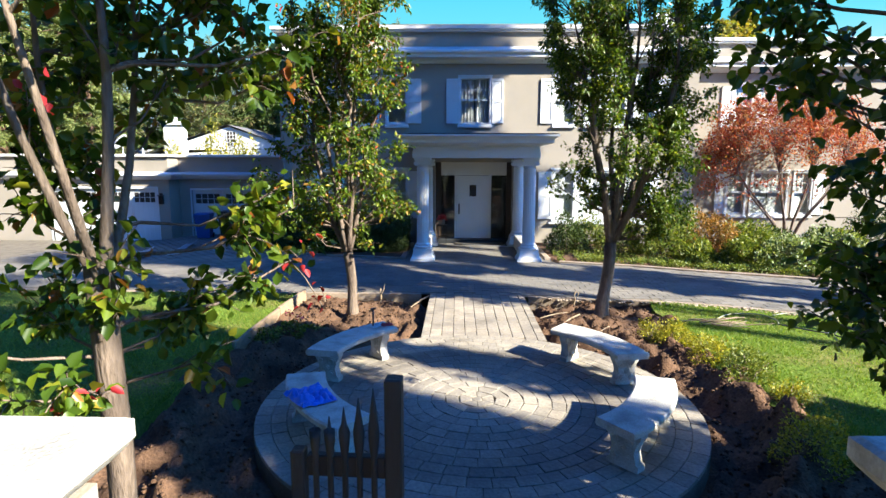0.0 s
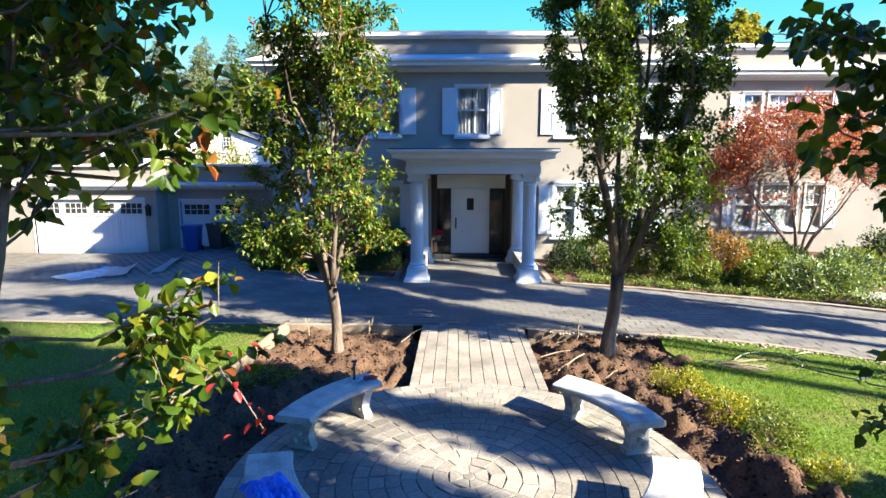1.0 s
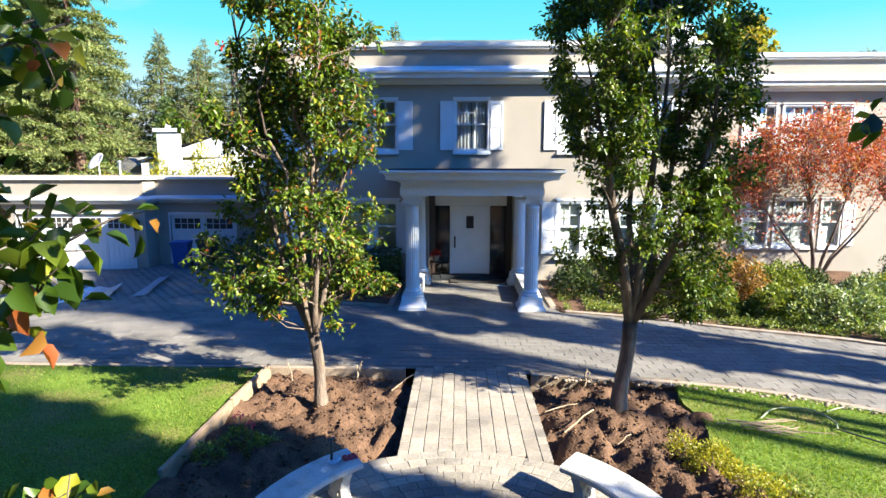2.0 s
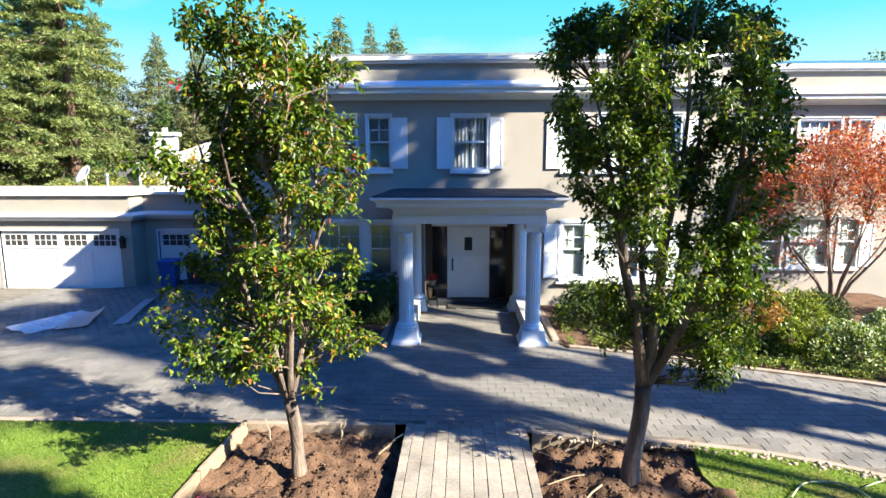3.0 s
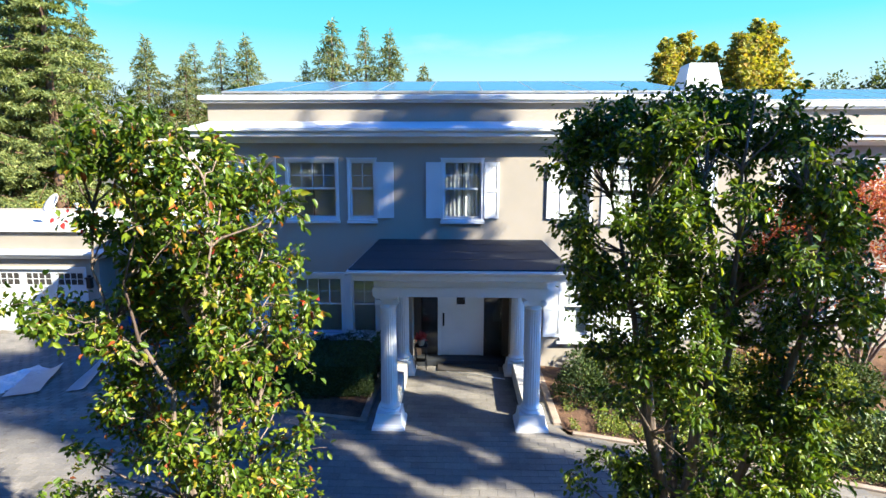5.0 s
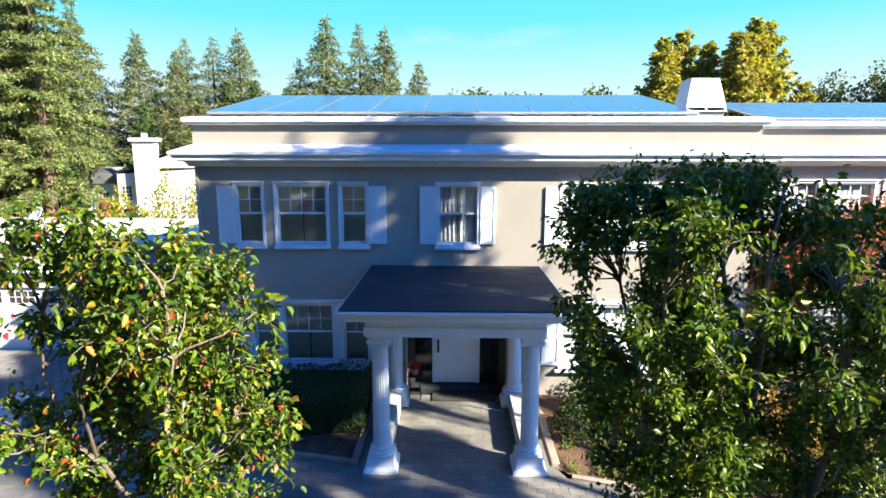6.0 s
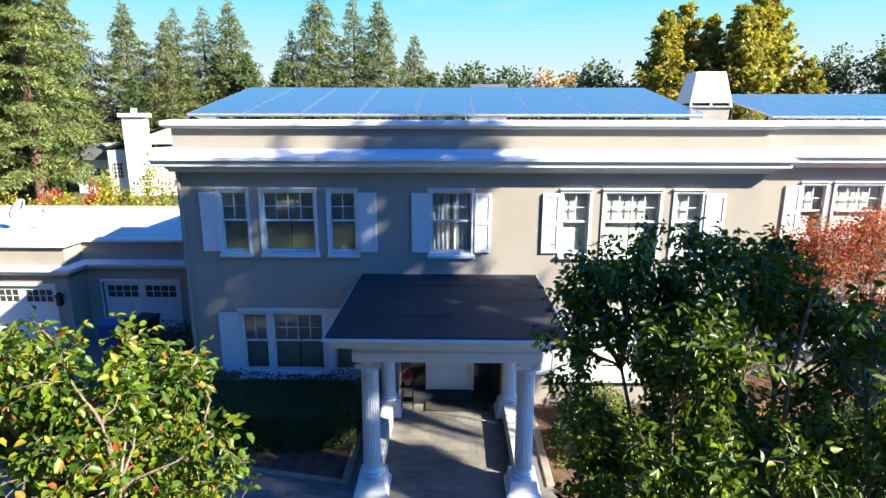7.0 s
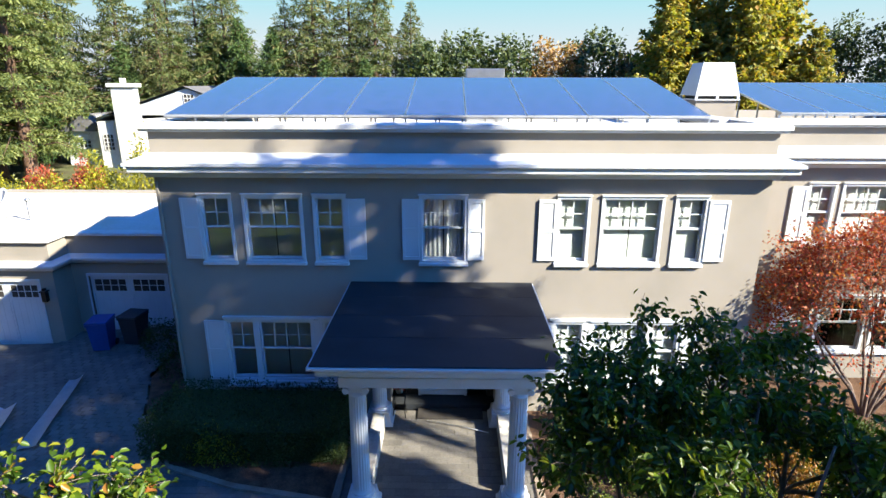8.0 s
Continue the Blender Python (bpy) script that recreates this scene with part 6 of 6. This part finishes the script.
# clipped hedge west of the porch: a loaf with leaves all over
hedge = thing("hedge", "clipped dark green hedge under the ground-floor windows", "hedge")
_hr = np.random.default_rng(12)
_pts = []
for _ in range(20000):
    _x, _y, _z = _hr.uniform(-6.3, -2.05), _hr.uniform(16.45, 18.3), _hr.uniform(0.05, 1.0)
    _side = _hr.integers(0, 4)
    if _side == 0:
        _y = 16.45
    elif _side == 1:
        _z = 1.0
    elif _side == 2:
        _x = -2.05 if _hr.uniform() < 0.6 else -6.3
    _k = 0.10 * noise.noise(Vector((_x * 2, _y * 2, _z * 2)))
    _pts.append((_x + _k + _hr.normal() * 0.03, _y + _k + _hr.normal() * 0.03, _z * (1.0 + 0.05 * math.sin(_x * 2)) + _k + _hr.normal() * 0.03))
part("foliage", leaves("foliage", np.array(_pts), 0.06, HEDGE, _hr, "kite", 0.1), HEDGE, hedge)
part("core", boxes((-6.15, -2.15, 16.6, 18.2, -0.2, 0.88), bevel=0.15), HEDGE, hedge)
put(shrub("shrub", "small bright yellow-green shrub before the hedge", "shrub", 14, 0.85, 0.42, 1.12, 2600, 0.055, SHRUB_GOLD, "bed shrubs"), -4.75, 16.6, 0.0)
put(shrub("shrub", "dark rounded shrub in the shaded bed", "shrub", 15, 0.8, 0.7, 0.9, 1700, 0.07, HEDGE, "bed shrubs"), -6.3, 18.0, gz(-6.3, 18))
put(shrub("shrub", "dark shrub before the garage", "shrub", 16, 1.1, 0.9, 1.1, 1900, 0.08, HEDGE, "bed shrubs"), -8.6, 22.2, gz(-8.6, 22))
put(shrub("shrub", "dark shrub before the garage", "shrub", 17, 0.9, 0.9, 1.3, 1600, 0.08, HEDGE, "bed shrubs"), -7.4, 20.6, gz(-7.4, 20))

# ---- trees and a neighbour's house beyond ----
nb = thing("neighbour_house", "white two-storey neighbouring house with grey roofs and a broad chimney", "house")
_nb_wall = boxes((-8, 8, 0, 10, -4, 4.3))
part("wall", _nb_wall, WHITE_WORN, nb, "white boarded wall")
_r = bmesh.new()
_pr = [(-8.4, 3.6), (1.8, 7.0), (8.6, 4.6)]
_lo = [[_r.verts.new((x, y, z)) for x, z in _pr] for y in (-0.0, 10.4)]
_lo2 = [[_r.verts.new((x, y, z + 0.22)) for x, z in _pr] for y in (-0.4, 10.4)]
for _a, _b in ((0, 1), (1, 2)):
    _r.faces.new((_lo2[0][_a], _lo2[0][_b], _lo2[1][_b], _lo2[1][_a]))
part("roof", _r, NB_ROOF, nb, "grey shingle roof")
for _y in (0.0, 10.0):
    _g = bmesh.new()
    _gv = [[_g.verts.new((x, _y + d, z)) for x, z in _pr] for d in (0.0, 0.12)]
    _g.faces.new(_gv[0])
    _g.faces.new(_gv[1][::-1])
    part("gable", _g, WHITE_WORN, nb, "white boarded gable")
_nch = part("chimney", boxes((-5.5, -3.1, -0.9, 0.0, -4, 7.1), (-5.8, -2.8, -1.1, 0.2, 7.1, 7.5), (-4.6, -4.1, -0.6, -0.2, 7.5, 8.0), bevel=0.03), WHITE_WORN, nb, "broad white chimney")
for _x, _z in ((-7.0, 0.6), (1.6, 0.2), (2.1, 4.7)):
    # solid window boxes, the unlit rooms painted in as near-black
    _w = part("window", boxes((_x - 0.55, _x + 0.55, -0.06, -0.003, _z, _z + 1.7)), UNLIT_GLASS_AND_MAT, nb, "dark small-paned window")
    part("glazing_grid", boxes(*[(_x - 0.55 + 0.36 * k, _x - 0.49 + 0.36 * k, -0.09, -0.062, _z, _z + 1.7) for k in range(4)], *[(_x - 0.55, _x + 0.59, -0.088, -0.063, _z + 0.42 * k, _z + 0.06 + 0.42 * k) for k in range(5)]), WHITE_WORN, _w)
_wing = part("side_wing", boxes((-12.6, -8.0, 1.5, 9.0, -4.0, 2.6)), WHITE_WORN, nb, "low white side wing")
_sr = bmesh.new()
_ss = [[_sr.verts.new(p) for p in ((-13.0, y, 2.5), (-10.3, y, 4.3), (-7.9, y, 2.5))] for y in (1.1, 9.2)]
for _k in (0, 1):
    _sr.faces.new((_ss[0][_k], _ss[0][_k + 1], _ss[1][_k + 1], _ss[1][_k]))
_sr.faces.new(_ss[0])
_sr.faces.new(_ss[1][::-1])
part("side_roof", _sr, NB_ROOF, nb, "small grey shingle roof")
# same near-black box for the wing's unlit room
_w = part("window", boxes((-11.2, -9.9, 1.42, 1.497, -0.2, 1.6)), UNLIT_GLASS_AND_MAT, nb, "dark small-paned window")
part("glazing_grid", boxes(*[(-11.2 + 0.42 * k, -11.14 + 0.42 * k, 1.39, 1.418, -0.2, 1.6) for k in range(4)], *[(-11.2, -9.88, 1.391, 1.417, -0.2 + 0.43 * k, -0.14 + 0.43 * k) for k in range(5)]), WHITE_WORN, _w)
place(nb, -29.2, 66.0, 0.2, 0)

CON = [conifer("tall redwood with feathery brown-green boughs", 51, 24, 10.5, REDWOOD, 0.14, 0.1, 34, 6, 0.72, 88, 0.95, aspect=0.2),
       conifer("tall thin redwood with open boughs", 52, 23, 8.5, REDWOOD, 0.08, 0.12, 28, 6, 0.58, 100, 0.9, aspect=0.18),
       conifer("dense green conifer beyond the house roof", 53, 16, 4.6, CEDAR, 0.1, 0.03, 38, 9, 0.66, 80, 0.75, lift=0.3)]
_spots = [(0, -13.6, 66, 0.86), (1, -10.1, 66, 0.86), (0, -7.5, 66, 0.81), (0, -4.0, 68, 0.68), (1, -16.8, 67, 0.72), (2, -17.4, 64, 0.80), (0, -28.2, 80, 0.92), (1, -32.0, 81, 0.94), (2, -29.5, 79, 0.98), (2, -25.6, 78, 0.98), (2, -20.2, 74, 0.9), (0, -34.5, 76, 0.80), (1, -37.0, 84, 0.95), (2, -12.0, 63, 0.66), (2, -33.5, 79, 0.85), (0, -40.5, 78, 0.9), (1, -0.5, 74, 0.6), (2, -8.0, 62, 0.66), (0, -50.0, 80, 1.05), (2, -3.0, 64, 0.65), (2, -38.0, 74, 0.8), (1, -20.0, 76, 0.62), (2, -14.8, 70, 0.8), (0, 60.0, 80, 1.0), (0, -47.0, 66, 1.05), (0, -53.0, 60, 1.0), (2, -44.0, 64, 1.1), (2, -48.5, 54, 1.0)]
_used = set()
for _k, _x, _y, _s in _spots:
    if _k not in _used:
        place(CON[_k], _x, _y, -0.5, 40 * _x, _s)
        _used.add(_k)
    else:
        _c = copy_thing(CON[_k], pose(_x, _y, -0.5, 0, 0, 37 * _x))
        _c.scale = (_s, _s, _s)
cedar = conifer("broad cedar with layered pale green drooping boughs", 61, 27, 5.8, CEDAR_PALE, 0.16, 0.10, 18, 8, 0.46, 340, 0.4, aspect=0.26, flat=0.12, lift=0.10, tiers=16)
place(cedar, -36.9, 55, -0.5)
cedar2 = copy_thing(cedar, pose(-42, 58, -0.5, 0, 0, 140))
cedar2.scale = (1.1, 1.1, 1.1)
cedar3 = copy_thing(cedar, pose(-40, 48, -0.5, 0, 0, 70))
cedar3.scale = (1.0, 1.0, 0.9)

BL = {"oak": broadleaf("rounded grey-green oak beyond the roof", 71, 11, 4.2, OAK, 2.0), "autumn": conifer("tall tree turning gold and green", 72, 17, 4.4, AUTUMN, -0.45, 0.12, 26, 8, 0.47, 118, 0.62, "broadleaf_tree", "background trees", 0.6), "rust": broadleaf("small rust-coloured autumn tree beyond the roof", 73, 10.5, 3.0, RUST, 1.5, 3600, 0.26), "dark": broadleaf("dark rounded evergreen tree beyond the wing", 74, 15, 4.2, OAK, 2.0, 6000)}
_spots = [("oak", 1.9, 66, 1.18), ("oak", 5.9, 66, 1.15), ("oak", -2.0, 64, 1.1), ("rust", 9.9, 66, 1.2), ("oak", 14.6, 66, 1.2), ("rust", 12.0, 65, 1.15), ("rust", 17.4, 64, 1.05), ("autumn", 19.9, 59, 0.95), ("autumn", 22.8, 58, 0.97), ("autumn", 26.0, 58, 0.98), ("autumn", 29.0, 59, 0.9), ("autumn", 18.5, 57, 0.98), ("autumn", 21.3, 60, 1.05), ("autumn", 24.4, 56, 1.0), ("autumn", 27.5, 59, 1.1), ("autumn", 30.0, 62, 1.12), ("autumn", 23.0, 66, 1.0), ("autumn", 30.5, 56, 0.75), ("dark", 41.0, 60, 1.0), ("dark", 38.0, 64, 0.95), ("dark", 46.0, 56, 1.1), ("oak", 22.0, 66, 1.0), ("oak", 10.0, 72, 0.9), ("dark", 51.0, 66, 1.1), ("oak", 18.5, 64, 1.0), ("oak", 30.0, 50, 0.7), ("oak", -45.0, 70, 1.2), ("dark", -40.0, 54, 0.62), ("oak", -45.0, 50, 0.9)]
_used = set()
for _k, _x, _y, _s in _spots:
    if _k not in _used:
        place(BL[_k], _x, _y, -0.5, 31 * _x, _s)
        _used.add(_k)
    else:
        _c = copy_thing(BL[_k], pose(_x, _y, -0.5, 0, 0, 37 * _x))
        _c.scale = (_s, _s, _s)
for _s, _x, _y, _r, _h in ((81, -16.2, 35.4, 1.9, 5.9), (83, -18.7, 35.9, 1.8, 5.0), (84, -14.4, 36.2, 1.6, 5.6), (82, -21.6, 36.6, 2.0, 4.0), (85, -25.2, 37.5, 2.2, 3.6), (86, -29.0, 38.5, 2.2, 3.3)):
    put(shrub("tall_shrub", "yellow-green garden shrub behind the garage", "shrub", _s, _r, _r, _h, 4200, 0.17, SHRUB_GOLD, "tall shrubs behind the garage"), _x, _y, -0.5)

for _s, _x, _y, _r, _h in ((87, -29.5, 46.5, 1.8, 2.6), (88, -27.3, 48.0, 1.5, 3.0)):
    put(shrub("autumn_shrub", "rust-red shrub before the neighbouring house", "shrub", _s, _r, _r, _h, 2600, 0.2, MAPLE, "rust-red shrubs"), _x, _y, -0.5)

# ---- tall trees out of view towards the sun, whose shade falls on house and drive ----
def sunward(u, d):
    """The spot d metres towards the sun from the garden's middle, u metres across its beam."""
    return 0.8775 * d + 0.4795 * u, -0.4795 * d + 0.8775 * u


for _sd, _u, _d, _h, _r, _th, _n in ((82, 10.2, 8.0, 12.4, 1.2, 9.9, 5000), (85, 4.5, 8.6, 13.0, 1.05, 8.3, 6000), (83, 6.0, 8.6, 10.0, 0.6, 8.65, 2000), (88, 6.5, 7.9, 5.0, 0.75, 2.3, 1500), (87, 6.1, 8.6, 8.3, 0.55, 6.6, 520), (91, 15.3, 9.4, 19.6, 1.65, 12.7, 5200), (90, 16.8, 8.3, 13.4, 0.65, 9.6, 1700), (86, 13.9, 9.6, 20.6, 1.35, 13.0, 1500), (92, 12.95, 9.8, 22.0, 1.4, 3.6, 15000), (93, 10.5, 17.0, 24.8, 1.95, 15.5, 6500), (94, 9.4, 22.0, 27.5, 1.5, 22.6, 1100), (95, 3.65, 8.2, 14.0, 1.5, 2.4, 9000), (96, 1.7, 10.5, 15.8, 1.0, 11.6, 3000), (84, 1.45, 10.3, 9.0, 1.1, 4.8, 5000), (97, 12.0, 15.0, 23.0, 1.4, 15.5, 2800), (98, 5.0, 7.0, 5.2, 1.25, 1.2, 4000), (99, -0.9, 10.5, 15.0, 1.4, 10.2, 4500), (89, 4.7, 22.0, 25.6, 1.6, 22.3, 2000)):
    _x, _y = sunward(_u, _d)
    _h, _th = _h + 0.072 * _d, _th + 0.072 * _d
    place(broadleaf("tall garden tree that shades the drive", _sd, _h, _r, OAK, _th, _n, 0.26, 22, "garden shade trees", column=True, girth=0.008), _x, _y, -0.4)
# added belt of unseen trees closes the garden all round and blocks low sky
for _i, (_k, _x, _y, _s) in enumerate((("dark", -26, 10, 1.5), ("oak", -24, 3, 1.9), ("dark", -25, -5, 2.0), ("dark", -20, -11, 2.0), ("oak", -17, -16, 2.6), ("dark", -12, -17, 2.0), ("oak", -6, -18, 2.7), ("dark", -1, -19, 2.1), ("oak", 5, -20, 2.6), ("dark", 10, -23, 1.9), ("oak", 15, -27, 1.6), ("dark", 20, -36, 1.1), ("oak", 32, -34, 1.0), ("dark", 42, -26, 0.9), ("oak", 48, -14, 1.0), ("dark", 50, 0, 1.0), ("oak", 42, 12, 1.5), ("dark", 34, 22, 1.2), ("oak", 34, 38, 1.2), ("dark", -40, 24, 1.3), ("dark", -30, 16, 1.3), ("dark", -16, -26, 2.0), ("dark", 3, -29, 2.0), ("dark", -32, -14, 2.0))):
    _c = copy_thing(BL[_k], pose(_x, _y, -0.5, 0, 0, 50 * _i))
    _c.scale = (_s, _s, _s)

# low ground cover along the edge of the sunny bed
_gr = np.random.default_rng(77)
_gp = []
while len(_gp) < 12000:
    _x = _gr.uniform(2.3, 9.5)
    _y = along(FAR, _x) + 0.2 + abs(_gr.normal()) * 0.9
    if _y < 18.0 and noise.noise(Vector((_x * 1.7, _y * 1.7, 3.0))) > -0.12:
        _gp.append((_x, _y, 0.04 + 0.14 * _gr.uniform()))
_cover = part("ground_cover", leaves("ground_cover", np.array(_gp), 0.055, SHRUB, _gr, "kite", 0.0), SHRUB)
tagged(_cover, "low yellow-green leafy ground cover in the bed", "ground cover", kind="stuff")

# ---- paving, piece by piece ----
def slab(x0, x1, y0, y1, top=0.0, thick=0.06, b=0.005):
    """The vertices of one paver with a worn edge, and its faces."""
    v = [(x0, y0, top - thick), (x1, y0, top - thick), (x1, y1, top - thick), (x0, y1, top - thick), (x0, y0, top - b), (x1, y0, top - b), (x1, y1, top - b), (x0, y1, top - b), (x0 + b, y0 + b, top), (x1 - b, y0 + b, top), (x1 - b, y1 - b, top), (x0 + b, y1 - b, top)]
    return v


SLAB_FACES = [(0, 1, 5, 4), (1, 2, 6, 5), (2, 3, 7, 6), (3, 0, 4, 7), (4, 5, 9, 8), (5, 6, 10, 9), (6, 7, 11, 10), (7, 4, 8, 11), (8, 9, 10, 11)]
_prng = np.random.default_rng(99)

path = tagged(part("walkway", boxes((-1.02, 0.87, 7.95, 11.06, -0.36, -0.022)), SAND), "straight walkway of pale brown pavers with border courses", "path", kind="structure")
_meshes = {}


def piece(name, parent, w, d, x, y, rz, top, mat):
    key = (name, round(w, 3), round(d, 3))
    if key not in _meshes:
        _meshes[key] = mesh_of(name, slab(-w / 2, w / 2, -d / 2, d / 2), SLAB_FACES, mat)
    ob = new(name, _meshes[key])
    ob.parent = parent
    ob.matrix_basis = pose(x, y, top + _prng.uniform(-0.004, 0.004), _prng.uniform(-0.5, 0.5), _prng.uniform(-0.5, 0.5), rz + _prng.uniform(-0.6, 0.6))
    return ob


_cols = 9
_cw = (0.87 - 0.13 + 1.02 - 0.13) / _cols
for _i in range(_cols):
    _x = -1.02 + 0.13 + (_i + 0.5) * _cw
    _y = 8.02 + (0.14 if _i % 2 else 0.0)
    while _y < 11.0:
        _len = 0.28
        piece("brick", path, _cw - 0.008, _len - 0.008, _x, _y + _len / 2, 0, 0.008, BRICK)
        _y += _len
for _x in (-0.955, 0.805):
    for _k in range(15):
        piece("brick", path, 0.122, 0.198, _x, 8.05 + 0.1 + _k * 0.205, 0, 0.012, BRICK)

# round patio: rings of wedge-shaped pavers
_pd = lathe(bmesh.new(), [(PATIO_R, -0.36), (PATIO_R, -0.03), (PATIO_R - 0.01, -0.022)], 72, PATIO[0], PATIO[1])
patio = tagged(part("patio", _pd, SAND), "round patio of concentric rings of weathered pavers", "patio", kind="structure")


def wedge(r0, r1, n):
    a = math.pi / n
    g, b = 0.0025, 0.0045
    pts = []
    for top, dr, da in ((-0.06, 0, 0), (-b, 0, 0), (0.0, b, b)):
        for r, s in ((r0, -1), (r1, -1), (r1, 1), (r0, 1)):
            rr = r + (g + dr if r == r0 else -g - dr)
            t = s * (a - (g + da) / max(rr, 0.05))
            pts.append((rr * math.cos(t), rr * math.sin(t), top))
    return pts


WEDGE_FACES = [(0, 1, 5, 4), (1, 2, 6, 5), (2, 3, 7, 6), (3, 0, 4, 7), (4, 5, 9, 8), (5, 6, 10, 9), (6, 7, 11, 10), (7, 4, 8, 11), (8, 9, 10, 11)]
_hub = lathe(bmesh.new(), [(0.058, -0.06), (0.058, -0.006), (0.05, 0.0)], 14)
_hubo = part("brick", _hub, RING, patio)
_hubo.matrix_basis = pose(PATIO[0], PATIO[1], 0.008)
_rest = []
_r0, _count = 0.062, 0
_ring = 0
while _r0 < PATIO_R - 0.03:
    _r1 = min(_r0 + 0.1525, PATIO_R)
    if PATIO_R - _r1 < 0.05:
        _r1 = PATIO_R
    _n = max(6, int(round(2 * math.pi * (_r0 + _r1) / 2 / 0.21)))
    _me = None
    for _k in range(_n):
        _a = 360.0 * (_k + 0.5 * (_ring % 2) + 0.13 * _ring) / _n
        if _count < 300:
            if _me is None:
                _me = mesh_of("brick", wedge(_r0, _r1, _n), WEDGE_FACES, RING)
            _o = new("brick", _me)
            _o.parent = patio
            _o.matrix_basis = pose(PATIO[0], PATIO[1], 0.008 + _prng.uniform(-0.003, 0.003), _prng.uniform(-0.1, 0.1), _prng.uniform(-0.1, 0.1), _a)
            _count += 1
        else:
            _m = pose(PATIO[0], PATIO[1], 0.008 + _prng.uniform(-0.003, 0.003), 0, 0, _a)
            _rest.append([tuple(_m @ Vector(p)) for p in wedge(_r0, _r1, _n)])
    _r0, _ring = _r1, _ring + 1
part("outer_rings", fast_mesh("outer_rings", np.array(_rest), WEDGE_FACES, RING_REST, True), RING_REST, patio)["kind"] = "stuff"

# gate path towards the patio
gate_path = tagged(part("garden_path", boxes((-0.98, 0.49, -14.0, 3.60, -0.3, -0.012), bevel=0.01), RING_REST), "paved path from the gate to the patio", "path", kind="structure")

# driveway: running bond, the nearest as pieces of their own, the rest joined
_rest, _count = [], 0
_pw, _pl = 0.20, 0.30
_y = 3.0
_row = 0
while _y < 24.2:
    _x = -16.0 + (_row % 2) * _pl / 2
    while _x < 13.0:
        _cx, _cy = _x + _pl / 2, _y + _pw / 2
        if along(NEAR, _cx) + 0.13 < _cy < along(FAR, _cx) - 0.04:
            _z = gz(_cx, _cy) + 0.010 + _prng.uniform(-0.003, 0.003)
            if -1.6 < _cx < 1.7 and 11.0 < _cy < 15.6 and _count < 300 and not (13.6 < _cy):
                piece("brick", driveway, _pl - 0.006, _pw - 0.006, _cx, _cy, 0, _z, PAVER)
                _count += 1
            else:
                _rest.append(slab(_x + 0.003, _x + _pl - 0.003, _y + 0.003, _y + _pw - 0.003, _z, 0.05))
        _x += _pl
    _y += _pw
    _row += 1
part("pavers", fast_mesh("pavers", np.array(_rest), SLAB_FACES, PAVER, True), PAVER, driveway)["kind"] = "stuff"
